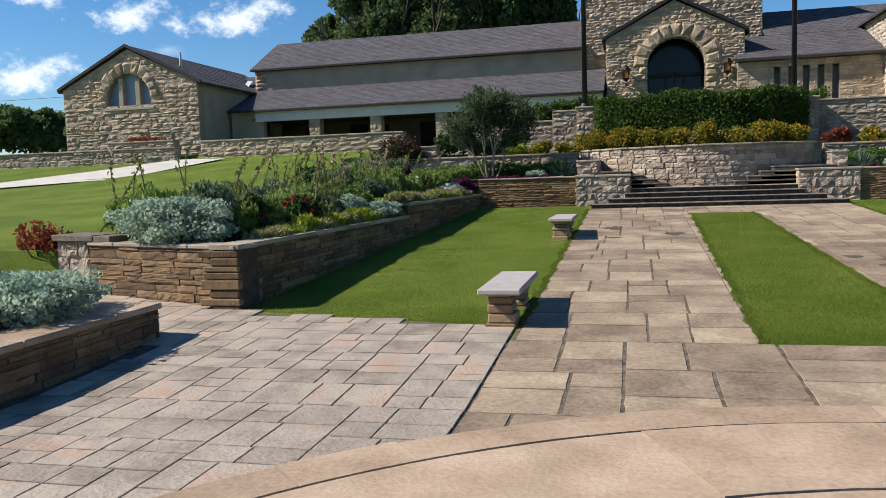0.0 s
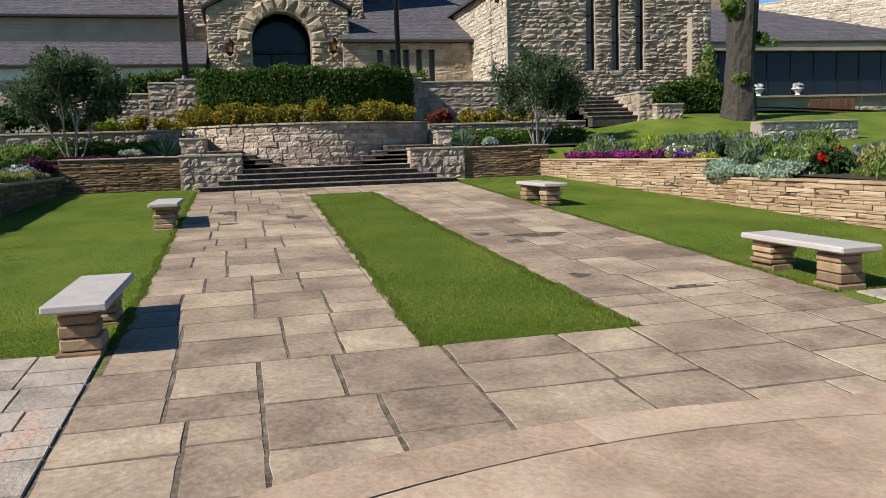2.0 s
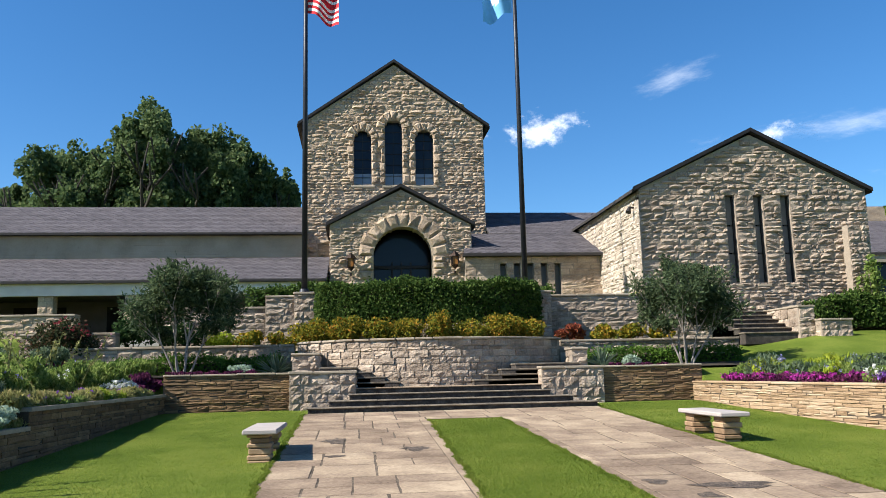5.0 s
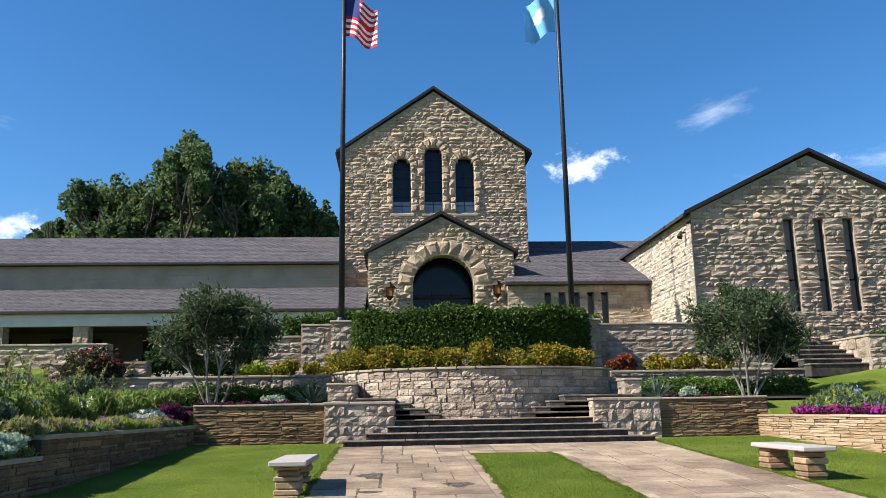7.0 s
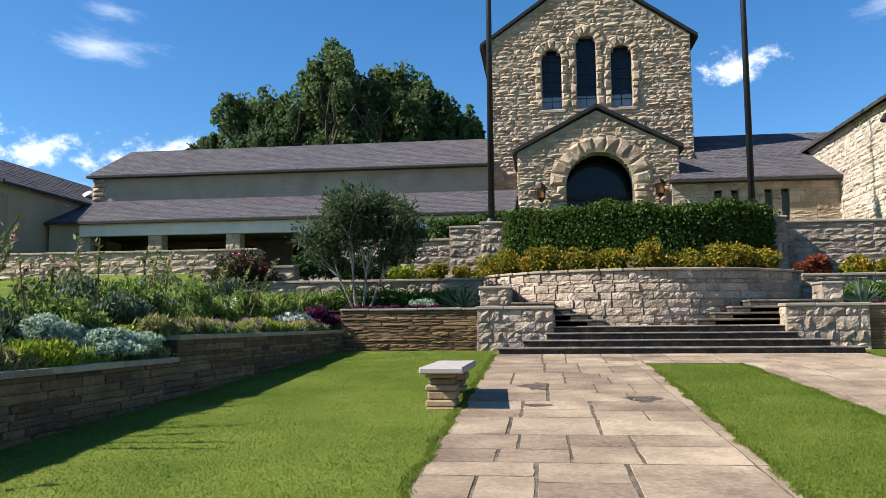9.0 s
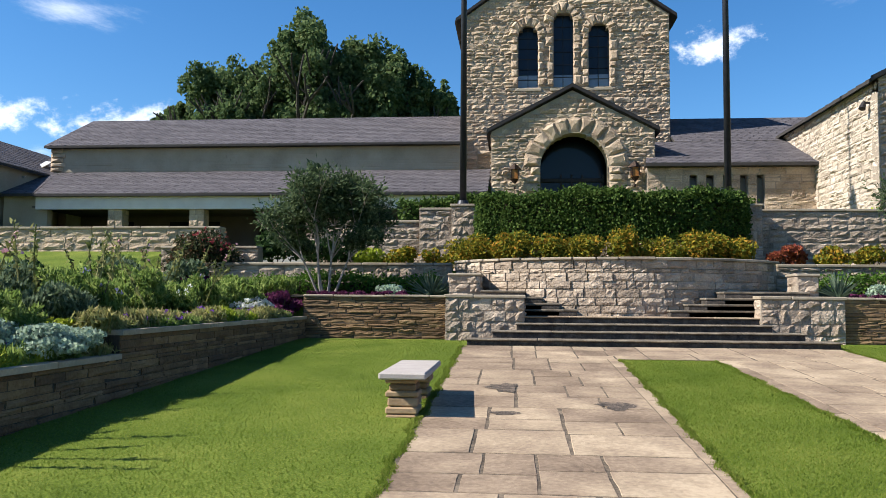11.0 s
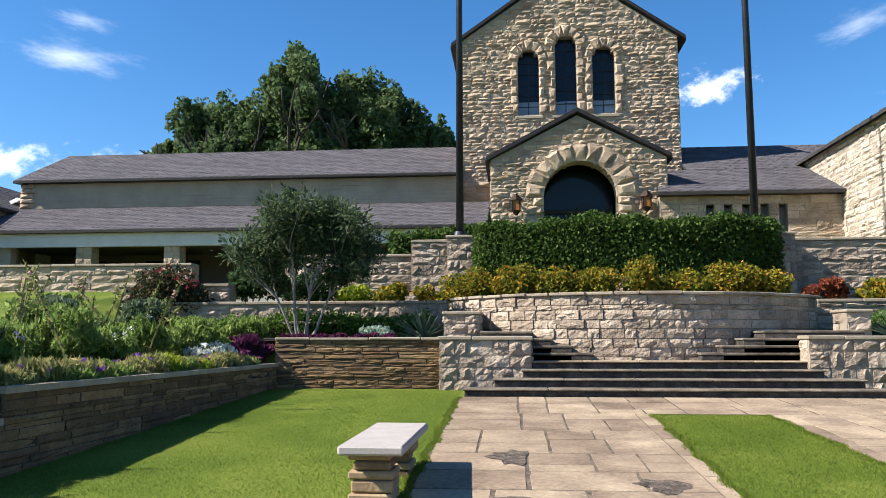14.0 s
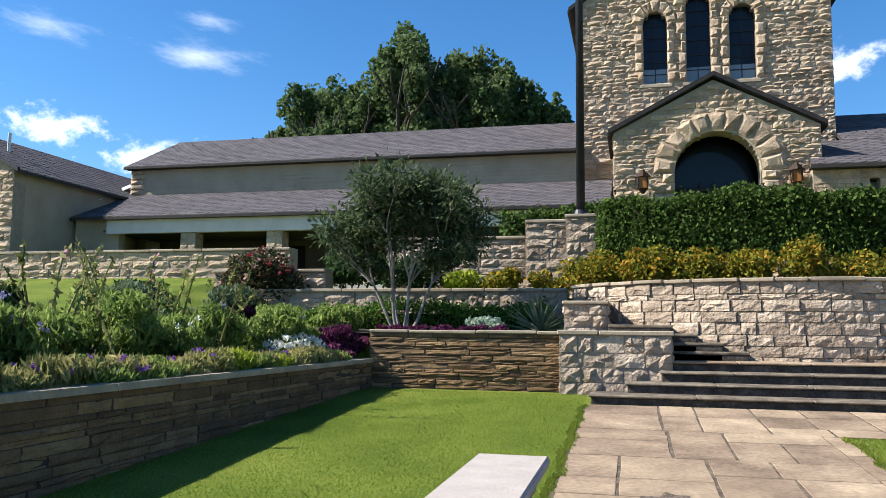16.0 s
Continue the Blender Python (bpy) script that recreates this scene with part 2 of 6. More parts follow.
def part(name, bm, material, parent, label="", smooth=False):
    me = bpy.data.meshes.new(name)
    bm.to_mesh(me)
    bm.free()
    me.materials.append(material)
    if smooth:
        me.polygons.foreach_set("use_smooth", [True] * len(me.polygons))
    return child(name, me, parent, label)


def box_bm(lo, hi, bev=0.0, bm=None):
    own = bm is None
    bm = bm or bmesh.new()
    x0, y0, z0 = lo
    x1, y1, z1 = hi
    r = bmesh.ops.create_cube(bm, size=1, matrix=Matrix.LocRotScale(((x0 + x1) / 2, (y0 + y1) / 2, (z0 + z1) / 2), None, (x1 - x0, y1 - y0, z1 - z0)))
    if bev and own:
        bmesh.ops.bevel(bm, geom=list(bm.edges), offset=bev, segments=1, affect="EDGES")
    return bm


def prism(name, pts, y0, y1, material, parent, label="", kind=""):
    """A profile in x, z drawn out from y0 to y1."""
    n = len(pts)
    v = [(x, y0, z) for x, z in pts] + [(x, y1, z) for x, z in pts]
    f = [tuple(range(n)), tuple(range(2 * n - 1, n - 1, -1))] + [(i + n, (i + 1) % n + n, (i + 1) % n, i) for i in range(n)]
    return child(name, mesh(name, v, f, material), parent, label)


def slab_of(name, quad, thick, material, parent, label=""):
    """A sloping sheet given by four corners, with thickness downward."""
    q = [Vector(p) for p in quad]
    v = q + [p - Vector((0, 0, thick)) for p in q]
    f = [(0, 1, 2, 3), (7, 6, 5, 4), (0, 4, 5, 1), (1, 5, 6, 2), (2, 6, 7, 3), (3, 7, 4, 0)]
    return child(name, mesh(name, v, f, material), parent, label)


def tube(bm, a, b, r0, r1, seg=8):
    a, b = Vector(a), Vector(b)
    d = b - a
    m = Matrix.Translation((a + b) / 2) @ d.to_track_quat("Z", "Y").to_matrix().to_4x4()
    bmesh.ops.create_cone(bm, cap_ends=True, segments=seg, radius1=r0, radius2=r1, depth=d.length, matrix=m)
    return bm


# rough-faced stones: a pool of unit blocks shared by all the walls
def stone_mesh(rng, bulge, nx=4, nz=3, inset=0.025):
    v, f = [], []
    for j in range(nz + 1):
        for i in range(nx + 1):
            edge = i in (0, nx) or j in (0, nz)
            x, z = i / nx, j / nz
            if not edge:
                x += rng.uniform(-0.12, 0.12)
                z += rng.uniform(-0.15, 0.15)
            else:
                x += rng.uniform(0, inset) * (0.5 - x) * 2
                z += rng.uniform(0, inset) * 2 * (0.5 - z)
            y = rng.uniform(0.0, 0.2) if edge else 0.12 - bulge * rng.random() ** 1.4
            v.append((x, y, z))
    w = nx + 1
    for j in range(nz):
        for i in range(nx):
            a = j * w + i
            f.append((a, a + 1, a + w + 1, a + w))
    ring = [i for i in range(w)] + [w * (j + 1) + nx for j in range(nz)] + [w * nz + nx - 1 - i for i in range(nx)] + [w * (nz - 1 - j) for j in range(nz - 1)]
    base = len(v)
    for k in ring:
        v.append((v[k][0], 1.0, v[k][2]))
    n = len(ring)
    for k in range(n):
        f.append((ring[k], base + k, base + (k + 1) % n, ring[(k + 1) % n]))
    return v, f


POOLS = {}


def pool(material, bulge, count=14):
    key = (material.name, bulge)
    if key not in POOLS:
        rng = random.Random(len(POOLS) + 3)
        raw = [stone_mesh(rng, bulge) for _ in range(count)]
        POOLS[key] = [(v, f, mesh("stone", v, f, material)) for v, f in raw]
    return POOLS[key]


def straight(p, u, inward):
    p, u, inward = Vector(p), Vector(u).normalized(), Vector(inward).normalized()
    return lambda s: (p + u * s, u, inward)


def stone_wall(parent, path, rows, spans, length, material, back, thick=0.4, depth=0.07, bulge=0.5, gap=0.012, keep=280, near=None, name="stone", smooth_back=True, core=0.2):
    """Courses of rough stones along a path. rows: heights of the course lines; spans(z): the stretches of wall at that height.
    The first ones (by near) are parts, the rest one joined part; behind them a mortar core."""
    rng = random.Random(hash((round(path(0)[0].x * 10), len(rows))) & 255)
    stones = pool(material, bulge)
    placed, core_v, core_f = [], [], []

    def corner(s, d, z):
        p, u, n = path(s)
        return (p.x + n.x * d, p.y + n.y * d, z)

    for z0, z1 in zip(rows, rows[1:]):
        for a, b in spans((z0 + z1) / 2):
            if b - a < 0.05:
                continue
            nseg = max(1, int((b - a) / 0.8)) if not smooth_back else 1
            for k in range(nseg):
                s0, s1 = a + (b - a) * k / nseg, a + (b - a) * (k + 1) / nseg
                i = len(core_v)
                core_v += [corner(s0, depth * core, z0), corner(s1, depth * core, z0), corner(s1, thick, z0), corner(s0, thick, z0), corner(s0, depth * core, z1), corner(s1, depth * core, z1), corner(s1, thick, z1), corner(s0, thick, z1)]
                core_f += [tuple(i + q for q in g) for g in ((0, 1, 5, 4), (1, 2, 6, 5), (2, 3, 7, 6), (3, 0, 4, 7), (4, 5, 6, 7), (3, 2, 1, 0))]
            s = a
            while s < b - 1e-4:
                w = rng.uniform(*length)
                if b - s - w < length[0] * 0.6:
                    w = b - s
                zz = [(z0, z1)]
                if z1 - z0 > 0.2 and rng.random() < 0.3:
                    zm = z0 + (z1 - z0) * rng.uniform(0.4, 0.6)
                    zz = [(z0, zm), (zm, z1)]
                for za, zb in zz:
                    p, u, n = path(s + gap / 2)
                    dp = depth * rng.uniform(0.85, 1.25)
                    o = Vector((p.x, p.y, za + gap / 2)) - n * (dp - depth)
                    placed.append((o, u * (w - gap), n * dp, Vector((0, 0, zb - za - gap)), rng.randrange(len(stones))))
                s += w
    tagged(child("mortar_core", mesh("mortar_core", core_v, core_f, back), parent), kind="stuff")
    if near:
        placed.sort(key=lambda q: near(q[0]))
    else:
        placed.sort(key=lambda q: q[0].y)
    for o, u, n, h, k in placed[:keep]:
        ob = child(name, stones[k][2], parent)
        ob.matrix_parent_inverse = Matrix()
        m = Matrix((u, n, h)).transposed().to_4x4()
        m.translation = o - Vector(parent.location)
        ob.matrix_basis = m
    rest = placed[keep:]
    if rest:
        v, f = [], []
        for o, u, n, h, k in rest:
            i = len(v)
            v += [o + u * x + n * y + h * z for x, y, z in stones[k][0]]
            f += [tuple(i + q for q in g) for g in stones[k][1]]
        tagged(child("coursed_stonework", mesh("coursed_stonework", v, f, material), parent), kind="stuff")


def courses(z0, z1, lo, hi, seed=1):
    rng = random.Random(seed)
    out = [z0]
    while out[-1] < z1 - lo * 0.7:
        out.append(out[-1] + rng.uniform(lo, hi))
    out[-1] = z1
    return out


def coping(parent, path, s0, s1, z, thick, proj, depth, material, step=(0.5, 1.1), name="coping_stone"):
    """Coping stones laid end to end on a wall, slightly proud of its face."""
    rng = random.Random(int(z * 100))
    s = s0
    while s < s1 - 0.02:
        w = rng.uniform(*step)
        if s1 - s - w < step[0] * 0.6:
            w = s1 - s
        p, u, n = path(s + 0.004)
        bm = box_bm((0, 0, 0), (w - 0.008, depth + proj, thick), 0.012)
        me = bpy.data.meshes.new(name)
        bm.to_mesh(me)
        bm.free()
        me.materials.append(material)
        ob = child(name, me, parent)
        ob.matrix_parent_inverse = Matrix()
        m = Matrix((u, n, Vector((0, 0, 1)))).transposed().to_4x4()
        m.translation = Vector((p.x, p.y, z + rng.uniform(-0.004, 0.004))) - n * proj - Vector(parent.location)
        ob.matrix_basis = m
        s += w


# foliage: many small leaves as one mesh
def leaves(name, centres, size, material, parent, stretch=1.7, seed=0, up=0.3, label=""):
    rs = np.random.RandomState(seed)
    c = np.asarray(centres, float)
    n = len(c)
    d = rs.normal(size=(n, 3))
    d[:, 2] += up * 2
    d /= np.linalg.norm(d, axis=1)[:, None]
    e = np.cross(d, rs.normal(size=(n, 3)))
    e /= np.linalg.norm(e, axis=1)[:, None] + 1e-9
    s = size * rs.uniform(0.6, 1.4, (n, 1))
    a, b = d * s * stretch / 2, e * s / 2
    nrm = np.cross(a, b)
    v = np.stack([c - a, c + b - a * 0.1 + nrm * 0.8 / size * 0.25, c + a, c - b - a * 0.1 + nrm * 0.8 / size * 0.25], 1).reshape(-1, 3)
    me = bpy.data.meshes.new(name)
    me.vertices.add(4 * n)
    me.vertices.foreach_set("co", v.ravel())
    me.loops.add(4 * n)
    me.loops.foreach_set("vertex_index", np.arange(4 * n))
    me.polygons.add(n)
    me.polygons.foreach_set("loop_start", np.arange(0, 4 * n, 4))
    me.polygons.foreach_set("loop_total", np.full(n, 4))
    me.materials.append(material)
    me.update(calc_edges=True)
    return child(name, me, parent, label)


def cloud(rs, n, centre, radii, clumps=9, tight=0.42, shell=0.5):
    """Points for leaves: clumps spread over an ellipsoid, with gaps between."""
    k = rs.normal(size=(clumps, 3))
    k /= np.linalg.norm(k, axis=1)[:, None]
    k *= rs.uniform(shell, 1.0, (clumps, 1)) * (1 - tight * 0.6)
    pick = rs.randint(0, clumps, n)
    q = rs.normal(size=(n, 3))
    q /= np.linalg.norm(q, axis=1)[:, None]
    q *= rs.uniform(0.5, 1, (n, 1)) ** 0.5 * tight * rs.uniform(0.7, 1.2, (clumps, 1))[pick]
    return np.asarray(centre) + (k[pick] + q) * np.asarray(radii)


SEED = [100]


def bush(name, label, at, radii, material, leaf=0.05, n=1500, clumps=12, flower=None, fn=0, fsize=0.04, stems=True, category="shrub", group="", stretch=1.7, tight=0.45, ftop=0.5, stem_mat=None):
    SEED[0] += 1
    rs = np.random.RandomState(SEED[0])
    x, y, z = at
    ob = thing(name, label, category, group, at=at)
    rx, ry, rz = radii
    pts = cloud(rs, n, (x, y, z + rz), radii, clumps, tight)
    pts = pts[pts[:, 2] > z + 0.01]
    leaves("foliage", pts, leaf, material, ob, stretch, SEED[0], 0.8 if stretch > 2.3 else 0.3)
    if stems:
        bm = bmesh.new()
        for _ in range(7):
            a = rs.uniform(0, 6.28)
            tube(bm, (x + 0.1 * rx * math.cos(a), y + 0.1 * ry * math.sin(a), z - 0.05), (x + 0.6 * rx * math.cos(a), y + 0.6 * ry * math.sin(a), z + rz * rs.uniform(0.9, 1.5)), 0.012 + 0.01 * rz, 0.004, 5)
        part("stem_cluster", bm, stem_mat or BARK, ob)
    if flower is not None:
        fp = cloud(rs, fn * 3, (x, y, z + rz), (rx, ry, rz), max(8, fn), 0.12, 0.75)
        fp = fp[fp[:, 2] > z + rz * (1 + ftop * 0.2)][:fn]
        if len(fp):
            allp = (fp[:, None, :] + rs.normal(size=(len(fp), 7, 3)) * fsize * 0.45).reshape(-1, 3)
            leaves("blossoms", allp, fsize, flower, ob, 1.1, SEED[0] + 5)
    return ob

# ---- ground: one sheet, level lawns in the middle, slopes beside them, terraces behind ----
def xl(y):
    return -5.68 + 0.033 * (min(max(y, 1.2), 14.6) - 1.2)


def xr(y):
    return 7.42 - 0.072 * (min(max(y, 1.0), 14.3) - 1.0)


def mix(a, b, t):
    t = max(0.0, min(1.0, t))
    return a * (1 - t) + b * t


def height(x, y):
    if x < xl(y) - 0.2:
        if y <= 2.45:
            return G(y)
        bed = (0.7 if y < 7.9 else 0.98) if y < 14.75 else 1.4 + 0.2 * max(0, y - 17) / 3
        hill = float(np.interp(y, [2.5, 8, 14.6, 20, 20.4, 40], [0.7, 1.05, 1.75, 2.62, 2.75, 3.0]))
        return mix(bed, hill, (xl(y) - x - 2.2) / 2.5)
    if x > xr(y) + 0.25 and y > -5:
        hill = float(np.interp(y, [-4, 1, 7.3, 14.3, 17, 20, 23], [0.6, 0.62, 0.85, 1.5, 2.15, 2.5, 2.4]))
        bed = 0.66 if y < 7.33 else (0.98 if y < 14.4 else 1.4 + 0.25 * max(0, y - 17))
        return mix(bed, hill, (x - xr(y) - 1.9) / 2.0) - max(0, min(1, (x - 18) / 8)) * 0.5 * (y > 19)
    if y < 14.75 or (-2.65 < x < 4.4 and y < 17.18):
        return G(y)
    if y < 17.2:
        return 1.38
    if y < 19.2:
        return 2.05
    return 2.9


ys = [-400, -100, -30, -12, -6, -4, -2, 0, 1.0, 1.2, 2.4, 2.5, 4, 6, 7.85, 7.95, 10, 12, 14, 14.7, 14.76, 16, 17.15, 17.21, 18, 19.15, 19.21, 20, 20.4, 22, 24, 26, 30, 40, 80, 300, 1500]
offs_l, offs_r = [-900, -200, -60, -30, -20, -14, -10, -7, -5, -3, -1.5, -0.6, -0.22, -0.18], [0.22, 0.28, 0.6, 1.5, 3, 5, 8, 12, 16, 20, 30, 60, 200, 900]
gv, gf = [], []
for y in ys:
    row = [xl(y) + o for o in offs_l] + [-2.72, -2.6, 0, 1.75, 4.35, 4.47] + [xr(y) + o for o in offs_r]
    for x in row:
        gv.append((x, y, height(x, y) - (1.0 if abs(x) > 300 or abs(y) > 250 else 0)))
w = len(offs_l) + 6 + len(offs_r)
for j in range(len(ys) - 1):
    for i in range(w - 1):
        a = j * w + i
        gf.append((a, a + 1, a + w + 1, a + w))
tagged(new("ground", mesh("ground", gv, gf, LAWN)), "mown green lawn sloping gently up to the building", "ground", kind="structure")


def sheet(name, quads, material, label, category, lift=0.006):
    """Thin ground covers that follow the slope."""
    v, f = [], []
    for q in quads:
        i = len(v)
        v += [(x, y, (G(y) if z is None else z) + lift) for x, y, z in q]
        f.append(tuple(range(i, i + len(q))))
    return tagged(new(name, mesh(name, v, f, material)), label, category, kind="structure")


# beds of sand under the paving, split where the slope begins
def strip(x0, x1, y0, y1):
    cuts = [y0] + [c for c in (-2.0,) if y0 < c < y1] + [y1]
    return [[(x0, a, None), (x1, a, None), (x1, b, None), (x0, b, None)] for a, b in zip(cuts, cuts[1:])]


flag_bed = sheet("pavement_flagstones", strip(-2.22, 0.03, -0.1, 13.3) + strip(1.72, 3.92, -0.1, 13.3) + strip(0.03, 1.72, 11.67, 13.3) + strip(-2.25, 4.1, -4.2, -0.1), FLAGBED, "weathered tan sandstone flagstone walk with worn joints", "pavement")
paver_bed = sheet("pavement_pavers", strip(-9.5, -2.25, -9, 0.6) + strip(-14.0, -5.7, 0.6, 2.4) + [[(-5.7, 0.6, None), (-2.6, 0.6, None), (-5.7, 1.12, None)]] + strip(4.1, 11, -9, 0.45), BED, "pale grey paver terrace in random ashlar pattern", "pavement", 0.005)

# ---- walls: the long planter on the lawn's side ----
LWP = straight((-5.68, 1.2, 0), (0.43, 13.4, 0), (-1, 0.033, 0))
left_wall = thing("wall_left_planter", "brown ledgestone planter wall with flat coping, in shade", "garden wall", kind="structure")


def top_l(s):
    return 0.80 if s < 6.7 else 1.045


def ledge_wall(parent, path, length, base, top, material, keep, seed, thick=0.34, lo=0.04, hi=0.1, wl=(0.25, 0.85), near=None, start=0.0):
    """Thin flat stones stacked in uneven courses between a sloping foot and top."""
    hmax = max(top(0), top(length)) - min(base(0), base(length))
    rows = courses(min(base(0), base(length)) - 0.05, max(top(0), top(length)), lo, hi, seed)

    def spans(z):
        s = [k * length / 60 for k in range(61)]
        ok = [q for q in s if q >= start and base(q) - 0.06 <= z <= top(q)]
        return [(min(ok), max(ok))] if ok else []
    stone_wall(parent, path, rows, spans, wl, material, DARKJOINT, thick, 0.05, 0.35, 0.005, keep, near)


ledge_wall(left_wall, LWP, 13.4, lambda s: G(1.2 + s), top_l, BROWNSTONE, 290, 11, start=0.2)
z_ = G(1.2) - 0.03
rq0 = random.Random(4)
while z_ < 0.78:
    h_ = min(rq0.uniform(0.07, 0.13), 0.8 - z_)
    part("corner_stone", box_bm((-6.0 - rq0.uniform(0, 0.2), 1.2 - rq0.uniform(0, 0.02), z_ + 0.004), (-5.66 + rq0.uniform(-0.015, 0.01), 1.46 + rq0.uniform(0, 0.1), z_ + h_ - 0.004), 0.012), BROWNSTONE, left_wall)
    z_ += h_
for k in range(12):
    s0, s1 = 13.4 * k / 12, 13.4 * (k + 1) / 12
    p, u, n = LWP(s0)
    q, _, _ = LWP(s1 - 0.008)
    z0 = z1 = top_l((s0 + s1) / 2)
    a, b = p - n * 0.03, q - n * 0.03
    c, d = q + n * 0.36, p + n * 0.36
    slab_of("coping_stone", [(a.x, a.y, z0 + 0.05), (b.x, b.y, z1 + 0.05), (c.x, c.y, z1 + 0.05), (d.x, d.y, z0 + 0.05)], 0.055, COPE, left_wall)
FWP = straight((-8.45, 2.19, 0), (2.77, -0.99, 0), (0.99, 2.77, 0))
front_wall = thing("wall_left_planter_front", "sunlit brown ledgestone planter wall facing the paved terrace", "garden wall", kind="structure")
ledge_wall(front_wall, FWP, 2.94, lambda s: G(1.4), lambda s: 0.79, BROWNSTONE, 290, 12, lo=0.06, hi=0.13)
coping(front_wall, FWP, 0, 2.94, 0.79, 0.055, 0.03, 0.36, COPE)
end_pier = thing("planter_pier", "dark weathered stone pier with flat cap beside the planter", "garden pier")
stone_wall(end_pier, straight((-9.15, 2.42, 0), (1, -0.3, 0), (0.3, 1, 0)), [G(2), 0.35, 0.62, 0.84], lambda z: [(0, 0.7)], (0.2, 0.3), GREYSTONE, MORTAR, 0.5)
coping(end_pier, straight((-9.2, 2.42, 0), (1, -0.3, 0), (0.3, 1, 0)), 0, 1.3, 0.84, 0.09, 0.05, 0.5, STEP)

# the low planter at the terrace's edge
LPP = straight((-5.88, -9.0, 0), (0, 1, 0), (-1, 0, 0))
low_planter = thing("wall_low_planter", "low brown ledgestone planter wall with broad flat coping", "garden wall", kind="structure")
ledge_wall(low_planter, LPP, 8.87, lambda s: G(-9 + s), lambda s: 0.31, BROWNSTONE, 200, 13, near=lambda o: -o.y)
coping(low_planter, LPP, 0, 8.9, 0.31, 0.06, 0.03, 0.55, PLAZA, (0.6, 1.2))
LPE = straight((-5.88, -0.13, 0), (-1, 0.12, 0), (-0.12, -1, 0))
ledge_wall(low_planter, LPE, 3.0, lambda s: G(0), lambda s: 0.31, BROWNSTONE, 40, 14)
coping(low_planter, LPE, 0, 3.0, 0.311, 0.06, 0.03, 0.4, PLAZA)
sheet("planter_soil", [[(-12, -9, 0.3), (-6.2, -9, 0.3), (-6.2, -0.45, 0.3), (-12, 0.0, 0.3)], [(xl(2) - 0.3, 1.5, 0.76), (xl(7.9) - 0.3, 7.9, 0.76), (-8.8, 7.9, 0.95), (-8.4, 2.5, 0.74)], [(xl(7.9) - 0.3, 7.9, 1.02), (xl(14) - 0.3, 14.6, 1.02), (-9.5, 14.6, 1.3), (-8.8, 7.9, 1.05)], [(xr(2) + 0.25, 0.5, 0.72), (11, 0.5, 0.72), (9.6, 14, 1.34), (xr(14) + 0.2, 14, 1.04)], [(-5.5, 14.8, 1.44), (-2.0, 14.8, 1.44), (-2.6, 17.1, 1.44), (-9, 17.1, 1.6)], [(4.0, 14.8, 1.44), (9, 14.8, 1.44), (9, 17.1, 1.6), (4.2, 17.1, 1.44)]], SOIL, "dark bare soil of the planting beds", "soil", 0.012)

# the golden planter wall across the lawn, with its step down
def wall_right(y0, y1, top, name, seed, keep):
    n = Vector((xr(y1) - xr(y0), y1 - y0, 0))
    path = straight((xr(y1), y1, 0), -n, (n.y, -n.x, 0))
    ob = thing(name, "sunlit golden ledgestone planter wall with thin coping", "garden wall", kind="structure")
    ledge_wall(ob, path, n.length, lambda s: G(y1 - s), lambda s: top, GOLDSTONE, keep, seed, lo=0.035, hi=0.08)
    coping(ob, path, 0, n.length, top, 0.045, 0.02, 0.36, GOLDSTONE)


wall_right(7.33, 14.3, 1.07, "wall_right_planter_far", 21, 290)
wall_right(-4.0, 7.33, 0.76, "wall_right_planter_near", 22, 290)
stub = thing("wall_right_stub", "low pale rubble wall on the upper lawn", "garden wall", kind="structure")
stone_wall(stub, straight((11.9, 12.6, 0), (1, 0.1, 0), (-0.1, 1, 0)), courses(1.1, 1.84, 0.15, 0.24, 3), lambda z: [(0, 3.3)], (0.25, 0.6), PALESTONE, MORTAR, 0.4)
coping(stub, straight((11.9, 12.6, 0), (1, 0.1, 0), (-0.1, 1, 0)), 0, 3.3, 1.84, 0.06, 0.03, 0.4, COPE)

# ---- steps, piers, the curved wall ----
steps = thing("garden_steps", "four broad weathered dark stone steps", "steps", kind="structure")
for k in range(4):
    y0 = 13.3 + 0.37 * k
    x0, x1 = -2.18 + 0.42 * k, 3.95 - 0.42 * k
    if k == 3:
        x0, x1 = -1.22, 3.05
    z1 = 0.65 + 0.122 * (k + 1)
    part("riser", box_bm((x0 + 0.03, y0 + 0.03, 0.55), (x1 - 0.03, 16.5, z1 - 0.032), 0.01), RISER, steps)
    nn = 5
    for i in range(nn):
        a, b = x0 + (x1 - x0) * i / nn, x0 + (x1 - x0) * (i + 1) / nn
        part("tread", box_bm((a + 0.003, y0 - 0.012 * R.random(), z1 - 0.032), (b - 0.003, y0 + (0.45 if k < 3 else 2.0), z1 - R.random() * 0.004), 0.012), STEP if k < 3 else FLAG, steps)
for sgn, cx in ((-1, -0.2), (1, 1.5)):
    flight = thing("side_steps", "narrow flight of stone steps beside the curved wall", "steps", "side flights", kind="structure")
    for k in range(4):
        xa = cx + sgn * 0.32 * k
        xb = -1.98 if sgn < 0 else 3.97
        z1 = 1.14 + 0.115 * (k + 1)
        lo, hi = min(xa, xb), max(xa, xb)
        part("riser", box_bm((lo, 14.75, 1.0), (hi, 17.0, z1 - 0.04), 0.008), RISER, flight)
        part("tread", box_bm((lo - (0.02 if sgn > 0 else 0), 14.74, z1 - 0.04), (hi + (0.02 if sgn < 0 else 0), 17.0, z1), 0.01), STEP, flight)


